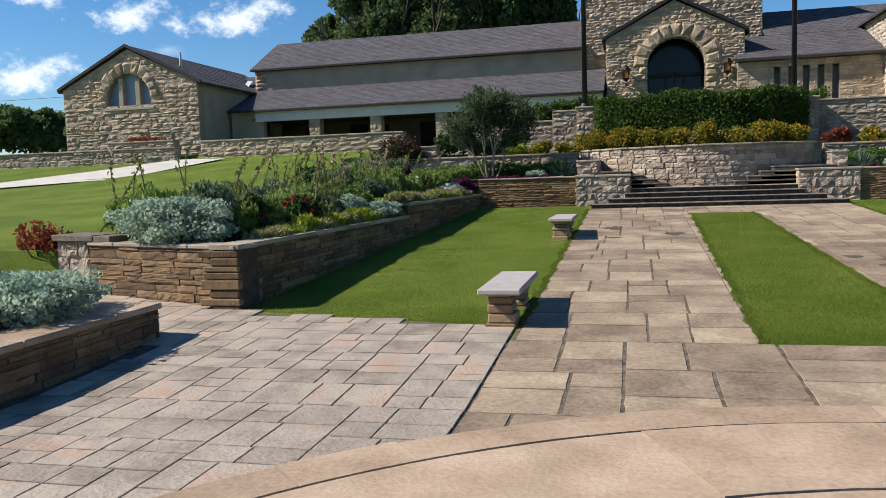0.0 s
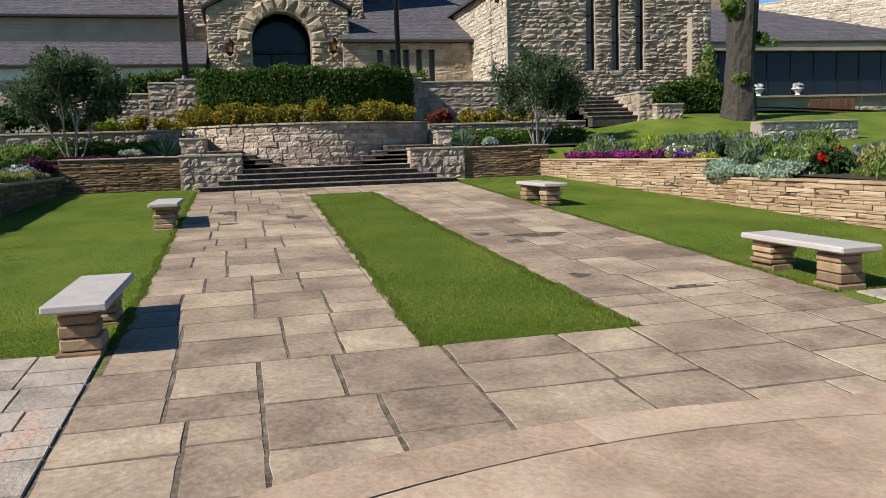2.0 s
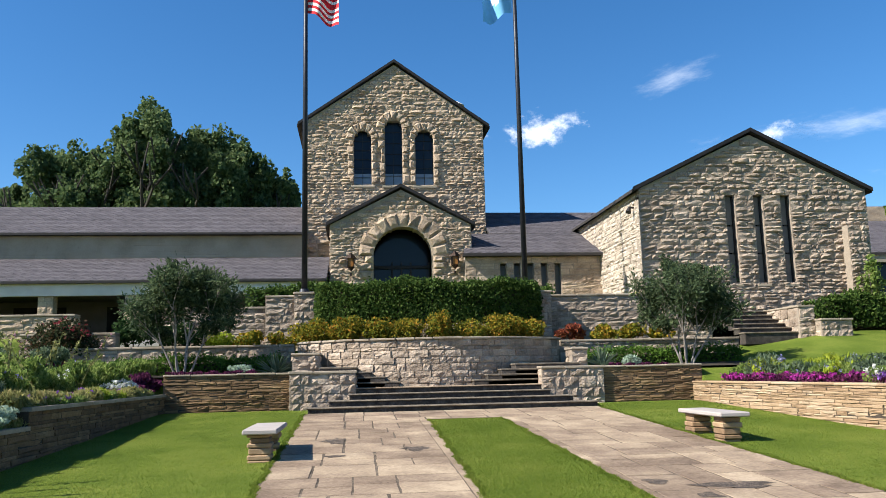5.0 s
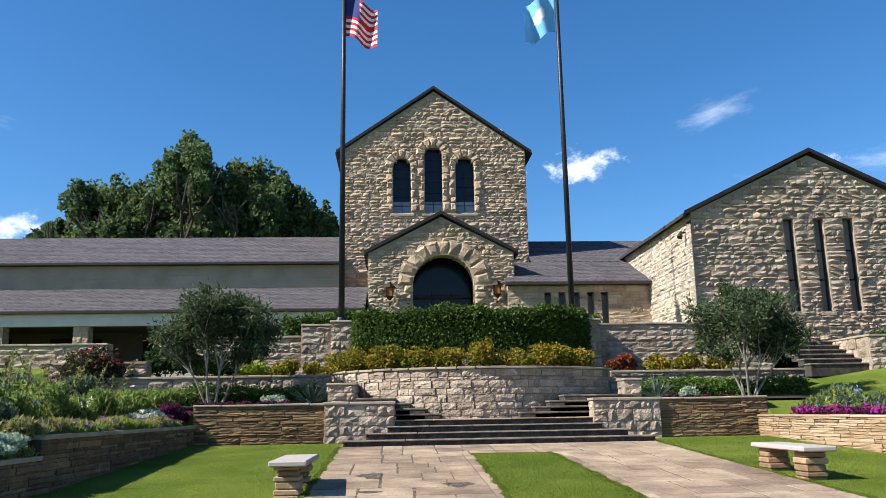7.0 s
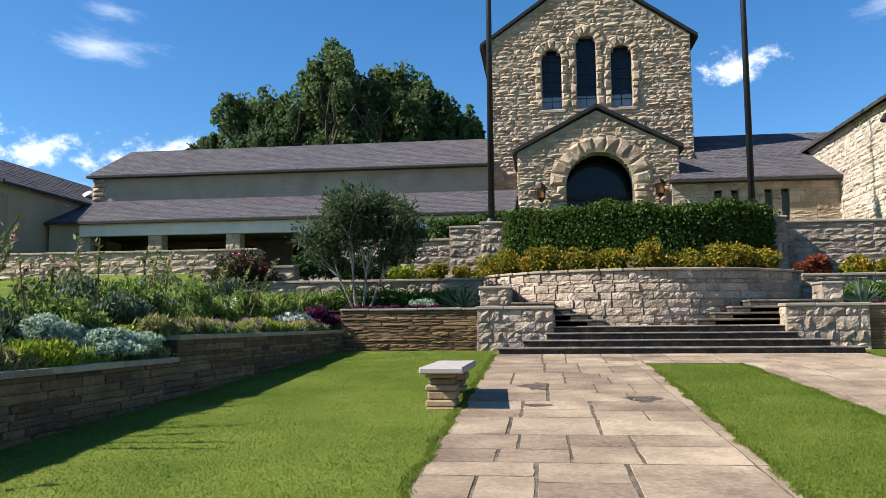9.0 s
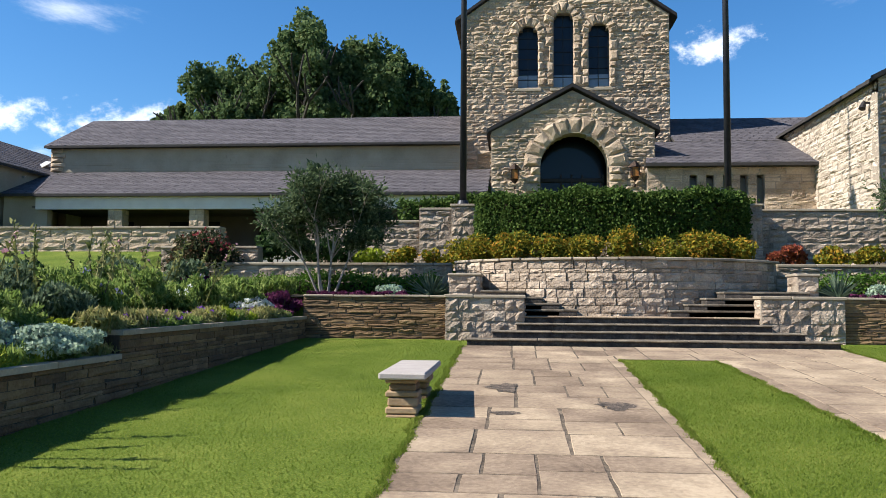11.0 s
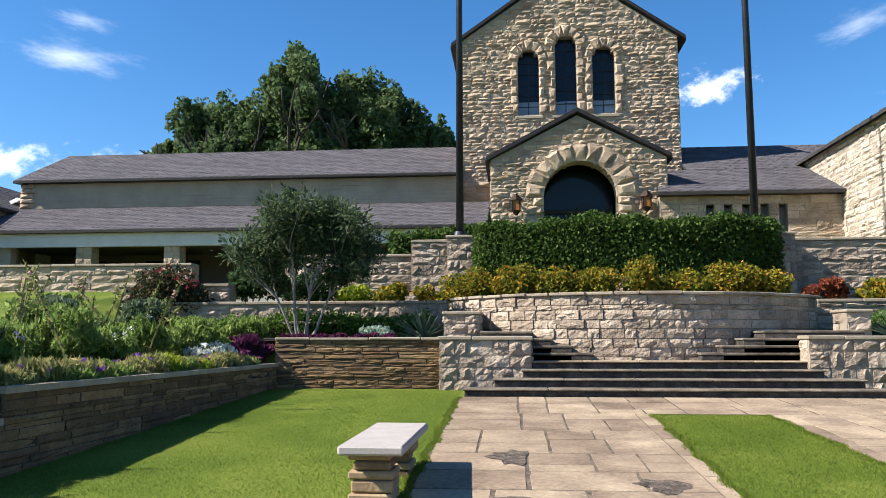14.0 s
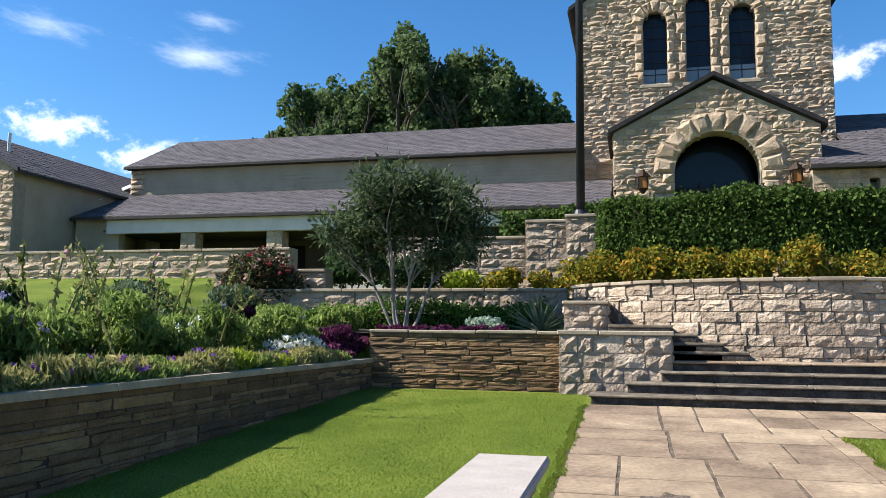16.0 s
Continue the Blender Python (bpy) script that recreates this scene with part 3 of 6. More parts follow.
def pier(x0, x1, y0, y1, z0, z1, label, cap=0.06):
    ob = thing("garden_pier", label, "pier", "piers beside the steps")
    rows = courses(z0, z1, 0.17, 0.27, int(abs(x0) * 10))
    stone_wall(ob, straight((x0, y0, 0), (1, 0, 0), (0, 1, 0)), rows, lambda z: [(0, x1 - x0)], (0.2, 0.42), GREYSTONE, MORTAR, 0.3, 0.07, 0.6)
    stone_wall(ob, straight((x1, y0 + 0.07, 0), (0, 1, 0), (-1, 0, 0)), rows, lambda z: [(0, y1 - y0 - 0.07)], (0.2, 0.42), GREYSTONE, MORTAR, 0.3, 0.07, 0.6)
    stone_wall(ob, straight((x0, y1, 0), (0, -1, 0), (1, 0, 0)), rows, lambda z: [(0, y1 - y0 - 0.07)], (0.2, 0.42), GREYSTONE, MORTAR, 0.3, 0.07, 0.6)
    coping(ob, straight((x0 - 0.03, y0, 0), (1, 0, 0), (0, 1, 0)), 0, x1 - x0 + 0.06, z1, cap, 0.03, y1 - y0 + 0.03, COPE, (0.5, 0.8))
    return ob


pier(-2.6, -1.17, 14.32, 15.0, 0.6, 1.46, "rough grey limestone pier with flat cap beside the steps")
pier(2.98, 4.4, 14.32, 15.3, 0.6, 1.46, "rough grey limestone pier with flat cap beside the steps")
pier(-2.6, -2.0, 15.1, 16.2, 0.7, 1.88, "smaller rough stone block above the pier", 0.05)
pier(3.98, 4.36, 15.4, 16.0, 0.7, 1.9, "smaller pale stone block above the pier", 0.05)

# brown retaining walls behind the lawns
for nm, x0, x1, m_ in (("wall_back_left", -5.3, -2.6, BROWNSTONE), ("wall_back_right", 4.36, 6.75, BROWNSTONE)):
    ob = thing(nm, "brown ledgestone retaining wall behind the lawn", "garden wall", kind="structure")
    pth = straight((x0, 14.55 if x0 < 0 else 14.4, 0), (1, 0, 0), (0, 1, 0))
    ledge_wall(ob, pth, x1 - x0, lambda s: 0.66, lambda s: 1.46, m_, 250, 31, lo=0.04, hi=0.085)
    coping(ob, pth, 0, x1 - x0, 1.46, 0.045, 0.03, 0.36, COPE)

CC, CR = Vector((0.72, 18.92, 0)), 3.92


def arc(s):
    a = math.radians(180 + 32) + s / CR
    n = Vector((math.cos(a), math.sin(a), 0))
    return CC + n * CR, Vector((-n.y, n.x, 0)), -n


ARC_LEN = CR * math.radians(116)
curved = thing("wall_curved", "pale rough limestone curved retaining wall with coping", "garden wall", kind="structure")
stone_wall(curved, arc, courses(1.05, 2.19, 0.075, 0.17, 5), lambda z: [(0, ARC_LEN)], (0.14, 0.5), GREYSTONE, MORTAR, 0.4, 0.055, 0.42, 0.007, 290, near=lambda o: o.y, smooth_back=False)
coping(curved, arc, 0, ARC_LEN, 2.19, 0.055, 0.04, 0.42, COPE, (0.4, 0.7))

v_ = [tuple(CC)[:2] + (2.1,)] + [(CC.x + (CR - 0.3) * math.cos(math.radians(212 + 116 * k / 24)), CC.y + (CR - 0.3) * math.sin(math.radians(212 + 116 * k / 24)), 2.1) for k in range(25)]
tagged(new("terrace_soil", mesh("terrace_soil", v_, [(0, k, k + 1) for k in range(1, 25)], SOIL)), "dark soil behind the curved wall", "soil", kind="structure")

# second tier: low walls beside the curve, third tier behind
def wall_run(name, x0, x1, y, z0, z1, material, label, seed, lo=0.13, hi=0.24, wl=(0.25, 0.7), keep=150, cope=True):
    ob = thing(name, label, "garden wall", kind="structure")
    pth = straight((x0, y, 0), (1, 0, 0), (0, 1, 0))
    stone_wall(ob, pth, courses(z0, z1, lo, hi, seed), lambda z: [(0, x1 - x0)], wl, material, MORTAR, 0.4, 0.07, 0.55, 0.012, keep)
    if cope:
        coping(ob, pth, 0, x1 - x0, z1, 0.06, 0.04, 0.42, COPE)
    return ob


wall_run("wall_tier2_left", -9.0, -2.7, 17.0, 1.4, 2.15, GREYSTONE, "low grey limestone terrace wall behind the tree", 41)
wall_run("wall_tier2_right", 4.1, 9.0, 17.0, 1.4, 2.14, GREYSTONE, "low grey limestone terrace wall behind the shrubs", 42)
wall_run("wall_tier3_left", -3.65, -2.86, 19.0, 2.0, 3.58, GREYSTONE, "tall rough limestone terrace wall beside the flagpole", 43)
wall_run("wall_tier3_low", -6.5, -3.65, 19.1, 2.0, 3.28, GREYSTONE, "rough limestone terrace wall stepping down", 44)
wall_run("wall_tier3_right", 4.15, 9.2, 19.0, 2.0, 3.52, GREYSTONE, "rough grey limestone terrace wall beside the hedge", 45)
wall_run("wall_tier3_mid", -2.3, 4.15, 19.0, 2.0, 3.4, GREYSTONE, "limestone terrace wall hidden behind the hedge", 46, keep=60)
pier(-2.86, -2.3, 18.92, 19.6, 2.0, 3.66, "slim rough stone pier carrying the flagpole", 0.06)
pier(3.95, 4.3, 18.5, 18.98, 2.0, 3.6, "slim stone pier at the hedge's end", 0.05)
wall_run("wall_parapet_left", -17.0, -9.0, 20.0, 2.5, 3.22, LIMESTONE, "tan limestone parapet wall below the covered walk", 47, keep=200)
wall_run("wall_far_left", -34.0, -17.6, 19.2, 2.2, 3.0, GREYSTONE, "grey limestone boundary wall beside the chapel", 48, keep=120)
wall_run("wall_left_terrace", -9.5, -7.2, 17.6, 1.6, 2.55, GREYSTONE, "dark stone terrace wall by the covered walk steps", 49)
wall_run("wall_right_upper", 9.2, 16.0, 19.6, 2.3, 3.0, GREYSTONE, "low grey limestone wall below the hall", 50)
planter_box = wall_run("stone_planter", -20.9, -18.0, 19.8, 2.6, 3.3, LIMESTONE, "square limestone planter in front of the chapel", 51)
# small side flight up to the hall
flight2 = thing("upper_steps", "dark weathered stone steps climbing to the hall", "steps", kind="structure")
for k in range(6):
    y0, z1 = 17.6 + 0.32 * k, 2.2 + 0.14 * (k + 1)
    # Riser darker than the tread: stain and front-face shade in one colour
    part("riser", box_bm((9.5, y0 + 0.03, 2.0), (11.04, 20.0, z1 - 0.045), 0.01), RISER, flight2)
    part("tread", box_bm((9.48, y0, z1 - 0.045), (11.04, y0 + 0.42, z1), 0.012), STEP, flight2)
pier(11.05, 11.5, 17.5, 19.4, 2.0, 3.0, "pale stone cheek wall of the upper steps", 0.06)
pier(11.5, 12.4, 17.2, 19.0, 1.9, 2.6, "lower pale stone cheek wall of the upper steps", 0.06)

# ---- buildings ----
def gable_spans(x0, x1, ze, zap, holes):
    """Stretches of a gabled front at height z, with openings taken out; s runs from x0."""
    half, c = (x1 - x0) / 2, (x0 + x1) / 2

    def f(z):
        hw = half if z <= ze else half * (zap - z - 0.13) / (zap - ze)
        if hw <= 0.05:
            return []
        out = [(c - hw, c + hw)]
        for hole in holes:
            r = hole(z)
            if not r:
                continue
            nxt = []
            for a, b in out:
                if r[0] > a:
                    nxt.append((a, min(b, r[0])))
                if r[1] < b:
                    nxt.append((max(a, r[1]), b))
            out = [q for q in nxt if q[1] - q[0] > 0.04]
        return [(a - x0, b - x0) for a, b in out]
    return f


def arch_hole(xa, xb, z0, ztop):
    r, c = (xb - xa) / 2, (xa + xb) / 2

    def f(z):
        zs = ztop - r
        if z < z0 or z > ztop:
            return None
        if z <= zs:
            return (xa, xb)
        h = math.sqrt(max(0, r * r - (z - zs) ** 2))
        return (c - h, c + h)
    return f


def rect_hole(xa, xb, z0, z1):
    return lambda z: (xa, xb) if z0 <= z <= z1 else None


def arch_outline(xa, xb, z0, ztop, n=14):
    r, c = (xb - xa) / 2, (xa + xb) / 2
    zs = ztop - r
    return [(xa, z0), (xb, z0)] + [(c + r * math.cos(math.pi * k / n), zs + r * math.sin(math.pi * k / n)) for k in range(n + 1)]


def voussoirs(parent, xa, xb, ztop, y, depth, n, material, z_low=None, name="voussoir", w=None):
    """Wedge stones round an arch, proud of the wall, and quoins down its sides."""
    r, c = (xb - xa) / 2, (xa + xb) / 2
    zs = ztop - r
    rng = random.Random(int(xa * 50))
    w = w or depth
    for k in range(n):
        a0, a1 = math.pi * (k + 0.03) / n, math.pi * (k + 0.97) / n
        ro = r + w * rng.uniform(0.85, 1.2)
        pts = [(c + r * math.cos(a0), zs + r * math.sin(a0)), (c + ro * math.cos(a0), zs + ro * math.sin(a0)), (c + ro * math.cos((a0 + a1) / 2) * 1.0, zs + ro * 1.02 * math.sin((a0 + a1) / 2)), (c + ro * math.cos(a1), zs + ro * math.sin(a1)), (c + r * math.cos(a1), zs + r * math.sin(a1))]
        block(parent, pts, y, material, rng, name)
    if z_low is not None:
        for sg, xe in ((-1, xa), (1, xb)):
            z = z_low
            while z < zs - 0.05:
                h = min(rng.uniform(0.22, 0.4), zs - z)
                ww = w * rng.uniform(0.5, 1.0)
                a, b = (xe - ww, xe) if sg < 0 else (xe, xe + ww)
                block(parent, [(a, z + 0.01), (b, z + 0.01), (b, z + h - 0.01), (a, z + h - 0.01)], y, material, rng, "quoin")
                z += h


def block(parent, pts, y, material, rng, name):
    cx, cz = sum(p[0] for p in pts) / len(pts), sum(p[1] for p in pts) / len(pts)
    n = len(pts)
    v = [(x, y + 0.1, z) for x, z in pts] + [(x, y - 0.02, z) for x, z in pts]
    v += [(cx + (x - cx) * 0.55 + rng.uniform(-0.02, 0.02), y - rng.uniform(0.05, 0.12), cz + (z - cz) * 0.55) for x, z in pts]
    f = [(i, (i + 1) % n, n + (i + 1) % n, n + i) for i in range(n)] + [(n + i, n + (i + 1) % n, 2 * n + (i + 1) % n, 2 * n + i) for i in range(n)] + [tuple(range(2 * n, 3 * n))]
    area = sum(pts[i][0] * pts[(i + 1) % n][1] - pts[(i + 1) % n][0] * pts[i][1] for i in range(n))
    if area < 0:
        f = [tuple(reversed(g)) for g in f]
    child(name, mesh(name, v, f, material), parent)


def shingles(parent, quad, nrow, ncol, name="roof_slating", seed=0):
    """Slates over a sloping quad (eave left, eave right, ridge right, ridge left), joined, each with its own tilt and butt edge."""
    a, b, c, d = [Vector(q) for q in quad]
    up = (d - a).cross(b - a).normalized()
    if up.z < 0:
        up = -up
    rng = random.Random(seed)
    v, f = [], []
    for j in range(nrow):
        for i in range(-1, ncol):
            off = 0.5 * (j % 2)
            s0, s1 = max(0, (i + off + 0.02) / ncol), min(1, (i + 1 + off - 0.02) / ncol)
            if s1 - s0 < 0.002:
                continue
            t0, t1 = j / nrow, min(1, (j + 1.5) / nrow)
            tm = t0 + 0.42 / nrow
            lift = 0.012 + rng.uniform(0, 0.006)
            sm = (s0 + s1) / 2
            P = lambda s, t, h: (a + (b - a) * s) * (1 - t) + (d + (c - d) * s) * t + up * h
            k = len(v)
            v += [P(sm, t0, lift), P(s1, tm, lift * 0.8), P(s1, t1, 0.002), P(s0, t1, 0.002), P(s0, tm, lift * 0.8), P(sm, t0, 0), P(s1, tm, 0), P(s0, tm, 0)]
            f += [(k, k + 1, k + 2, k + 3, k + 4), (k + 5, k + 6, k + 1, k), (k + 7, k + 5, k, k + 4)]
    me = mesh(name, v, f, ROOF)
    tagged(child(name, me, parent), kind="stuff")


def roof_plane(parent, quad, row=0.2, col=0.3, name="roof"):
    a, b, c, d = [Vector(q) for q in quad]
    deck = slab_of(name, quad, 0.09, ROOFBED, parent)
    shingles(deck, quad, max(2, int((d - a).length / row)), max(2, int((b - a).length / col)), seed=len(bpy.data.meshes) % 97)


def window_arched(parent, xa, xb, z0, ztop, y, bars=2, rows=5, pale=0.0):
    """A deep window: glass pane, leads and sill in an arched opening."""
    wob = prism("window", arch_outline(xa - 0.02, xb + 0.02, z0, ztop + 0.02), y + 0.3, y + 0.33, GLASS, parent, "dark leaded arched window")
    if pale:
        # Reflection painted as a pale sheet over the lower glass
        prism("pane", [(xa, z0), (xb, z0), (xb, z0 + pale), (xa, z0 + pale)], y + 0.294, y + 0.299, PALEGLASS, wob, "lower pane coloured pale to imitate reflected light")
    for k in range(1, bars):
        x = xa + (xb - xa) * k / bars
        part("glazing_bar", box_bm((x - 0.012, y + 0.27, z0), (x + 0.012, y + 0.293, ztop - 0.02)), DARKTRIM, wob)
    for k in range(1, rows):
        z = z0 + (ztop - z0) * k / rows
        part("glazing_bar", box_bm((xa, y + 0.272, z - 0.012), (xb, y + 0.292, z + 0.012)), DARKTRIM, wob)
    part("sill", box_bm((xa - 0.12, y - 0.05, z0 - 0.1), (xb + 0.12, y + 0.3, z0 - 0.005), 0.01), SMOOTHSTONE, parent)


def rake(parent, x0, x1, ze, zap, y, over=0.25, drop=0.0, material=None):
    """Dark verge boards along a gable, over a smooth band imitating their shadow."""
    c = (x0 + x1) / 2
    for sg, xe in ((-1, x0 - over), (1, x1 + over)):
        slope = (zap - ze) / (c - x0)
        zz = zap - slope * abs(xe - c)
        pts = [(c, zap + 0.06), (c, zap + 0.18), (xe, zz + 0.18), (xe, zz + 0.06)]
        # Smooth strip added where the verge's shadow would flatten the rough stones
        prism("gable_band", [(c, zap - 0.36), (c, zap - 0.02), (xe - sg * over, zz + 0.03 + over * slope), (xe - sg * over, zz - 0.3 + over * slope)], y + 0.03, y + 0.4, SMOOTHSTONE, parent)
        prism("verge_board", pts, y - 0.12, y - 0.04, material or DARKTRIM, parent)


# the tower
tower = thing("tower", "tall rough limestone gabled tower with three arched windows", "tower", at=(0.45, 27.95, 2.9))
TX0, TX1, TE, TA, TY = -3.2, 4.1, 11.5, 14.06, 27.95
W3 = [(-1.2, -0.5, 11.2), (0.05, 0.75, 11.68), (1.28, 2.02, 11.25)]
stone_wall(tower, straight((TX0, TY, 0), (1, 0, 0), (0, 1, 0)), courses(2.9, TA, 0.1, 0.2, 61), gable_spans(TX0, TX1, TE, TA, [arch_hole(a, b, 8.92, t) for a, b, t in W3]), (0.24, 0.62), LIMESTONE, MORTAR, 0.45, 0.08, 0.75, 0.01, 300, near=lambda o: -o.z)
stone_wall(tower, straight((TX0, 34, 0), (0, -1, 0), (1, 0, 0)), courses(5, TE, 0.14, 0.26, 62), lambda z: [(0, 6.0)], (0.3, 0.9), LIMESTONE, MORTAR, 0.45, 0.08, 0.6, 0.014, 0)
stone_wall(tower, straight((TX1, TY + 0.08, 0), (0, 1, 0), (-1, 0, 0)), courses(5, TE, 0.14, 0.26, 63), lambda z: [(0, 6.0)], (0.3, 0.9), LIMESTONE, MORTAR, 0.45, 0.08, 0.6, 0.014, 0)
part("back_wall", box_bm((TX0 + 0.3, 33.7, 3), (TX1 - 0.3, 34, TE)), SMOOTHSTONE, tower)
# Black sheet standing in for the tower's unlit inside
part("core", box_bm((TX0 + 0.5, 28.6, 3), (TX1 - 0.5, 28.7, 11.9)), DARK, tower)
for a, b, t in W3:
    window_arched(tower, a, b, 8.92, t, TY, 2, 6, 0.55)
    voussoirs(tower, a, b, t, TY, 0.3, 7, LIMESTONE, 9.0)
TC = (TX0 + TX1) / 2
for sg in (-1, 1):
    xe = TC + sg * ((TX1 - TX0) / 2 + 0.28)
    ze = TA + 0.14 - (TA - TE) / ((TX1 - TX0) / 2) * abs(xe - TC)
    q = [(xe, TY - 0.03, ze), (xe, 34.2, ze), (TC, 34.2, TA + 0.16), (TC, TY - 0.03, TA + 0.16)]
    roof_plane(tower, q, 0.4, 0.5)
rake(tower, TX0, TX1, TE, TA, TY)
vent = thing("roof_vent", "white domed metal roof ventilator on the tower roof", "vent", at=(3.05, 30, 11.8))
part("drum", tube(bmesh.new(), (3.2, 30, 11.9), (3.2, 30, 13.0), 0.36, 0.36, 20), WHITE, vent)
part("cap", tube(bmesh.new(), (3.2, 30, 13.0), (3.2, 30, 13.16), 0.44, 0.22, 20), WHITE, vent)
part("collar", tube(bmesh.new(), (3.2, 30, 12.72), (3.2, 30, 12.8), 0.4, 0.4, 20), WHITE, vent)

# the porch
porch = thing("porch", "rough limestone gabled entrance porch with a round arch", "porch", at=(0.53, 25.05, 2.9))
PX0, PX1, PE, PA, PY = -2.07, 3.06, 6.74, 8.1, 25.05
AX0, AX1, AT = -0.52, 1.62, 6.7
stone_wall(porch, straight((PX0, PY, 0), (1, 0, 0), (0, 1, 0)), courses(2.9, PA, 0.11, 0.2, 64), gable_spans(PX0, PX1, PE, PA, [arch_hole(AX0, AX1, 2.9, AT)]), (0.22, 0.6), LIMESTONE, MORTAR, 0.5, 0.07, 0.7, 0.012, 300, near=lambda o: -o.z)
for xw, u, n in ((PX0, (0, -1, 0), (1, 0, 0)), (PX1, (0, 1, 0), (-1, 0, 0))):
    stone_wall(porch, straight((xw, 27.9 if u[1] < 0 else PY + 0.08, 0), u, n), courses(2.9, PE, 0.13, 0.24, 65), lambda z: [(0, 2.8)], (0.25, 0.7), LIMESTONE, MORTAR, 0.45, 0.07, 0.6, 0.012, 0)
voussoirs(porch, AX0, AX1, AT, PY, 0.55, 11, LIMESTONE, 3.6, w=0.55)
prism("arch_soffit", [*arch_outline(AX0 - 0.06, AX1 + 0.06, 2.9, AT + 0.06, 20)[1:], *reversed(arch_outline(AX0, AX1, 2.9, AT, 20)[1:])], PY - 0.03, PY + 0.6, SMOOTHSTONE, porch)
PC = (PX0 + PX1) / 2
for sg in (-1, 1):
    xe = PC + sg * ((PX1 - PX0) / 2 + 0.16)
    ze = PA + 0.12 - (PA - PE) / ((PX1 - PX0) / 2) * abs(xe - PC)
    roof_plane(porch, [(xe, PY - 0.03, ze), (xe, 27.95, ze), (PC, 27.95, PA + 0.14), (PC, PY - 0.03, PA + 0.14)], 0.3, 0.4)
rake(porch, PX0, PX1, PE, PA, PY, 0.14)
# Near-black panel in place of the porch's shaded depth
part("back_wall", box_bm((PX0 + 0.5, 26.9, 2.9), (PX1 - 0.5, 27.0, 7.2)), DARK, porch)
part("porch_floor", box_bm((PX0, PY, 2.8), (PX1, 27.9, 3.4)), SMOOTHSTONE, porch)
entry = thing("door_1", "dark glazed entrance doors with a fanlight under the arch", "door", kind="structure", at=(0.55, 26.3, 3.4))
prism("glass", arch_outline(AX0 + 0.02, AX1 - 0.02, 3.4, AT - 0.05, 16), 26.3, 26.32, GLASS, entry)
for xx in (AX0 + 0.03, 0.2, 0.55, 0.9, AX1 - 0.03):
    part("mullion", box_bm((xx - 0.03, 26.22, 3.4), (xx + 0.03, 26.3, 5.55), 0.006), DARKTRIM, entry)
part("transom", box_bm((AX0, 26.2, 5.3), (AX1, 26.3, 5.42), 0.01), DARKTRIM, entry)


def lantern(x, z):
    ob = thing("wall_lantern", "small copper wall lantern with amber glass beside the arch", "lantern", "porch lanterns", at=(x, PY - 0.2, z))
    y = PY - 0.24
    part("glass", box_bm((x - 0.1, y - 0.1, z), (x + 0.1, y + 0.1, z + 0.3), 0.01), AMBER, ob)
    part("roof", tube(bmesh.new(), (x, y, z + 0.3), (x, y, z + 0.5), 0.22, 0.03, 4), COPPER, ob)
    part("base", tube(bmesh.new(), (x, y, z - 0.14), (x, y, z), 0.03, 0.14, 4), COPPER, ob)
    for i in (-1, 1):
        for j in (-1, 1):
            part("corner_bar", box_bm((x + i * 0.11 - 0.015, y + j * 0.11 - 0.015, z), (x + i * 0.11 + 0.015, y + j * 0.11 + 0.015, z + 0.3)), COPPER, ob)
    part("bracket", box_bm((x - 0.03, y, z - 0.3), (x + 0.03, PY - 0.02, z - 0.22), 0.01), COPPER, ob)


lantern(-1.33, 5.2)
lantern(2.4, 5.25)

# low wing between porch and hall
wing = thing("entrance_wing", "low limestone wing with five slit windows and slate roof", "building", at=(5.2, 24.2, 2.9))
SL = [(4.02 + 0.5 * k, 4.25 + 0.5 * k) for k in range(5)]
stone_wall(wing, straight((2.75, 24.65, 0), (1, 0, 0), (0, 1, 0)), courses(2.9, 5.53, 0.16, 0.27, 66), gable_spans(2.75, 7.9, 5.54, 5.58, [rect_hole(a, b, 3.6, 5.17) for a, b in SL]), (0.3, 0.9), LIMESTONE, MORTAR, 0.4, 0.06, 0.35, 0.01, 150)
for a, b in SL:
    part("window", box_bm((a - 0.01, 24.9, 3.55), (b + 0.01, 24.93, 5.2)), SLATE_PANEL, wing, "narrow slit window")
part("eave_board", box_bm((2.65, 24.4, 5.5), (7.75, 24.65, 5.58), 0.01), DARKTRIM, wing)
roof_plane(wing, [(2.65, 24.38, 5.6), (7.9, 24.38, 5.6), (9.6, 27.2, 6.8), (3.2, 27.2, 6.8)], 0.22, 0.3)
roof_plane(wing, [(4.1, 27.2, 6.8), (9.6, 27.2, 6.8), (9.6, 30.2, 8.26), (4.1, 30.2, 8.26)], 0.22, 0.3)
part("back_wall", box_bm((2.9, 30.1, 2.9), (9.6, 30.3, 8.2)), SMOOTHSTONE, wing)

# the hall
hall = thing("gabled_hall", "large rough limestone gabled hall with three tall slit windows", "building", at=(11.7, 20.4, 2.3))
HX0, HX1, HE, HA, HY = 7.75, 15.42, 7.0, 8.88, 20.4
HS = [(10.6, 10.92), (11.55, 11.85), (12.46, 12.78)]
stone_wall(hall, straight((HX0, HY, 0), (1, 0, 0), (0, 1, 0)), courses(2.3, HA, 0.1, 0.21, 67), gable_spans(HX0, HX1, HE, HA, [rect_hole(a, b, 3.97, 6.82) for a, b in HS]), (0.22, 0.62), GREYSTONE, MORTAR, 0.45, 0.08, 0.75, 0.01, 300, near=lambda o: abs(o.x - 11.5))
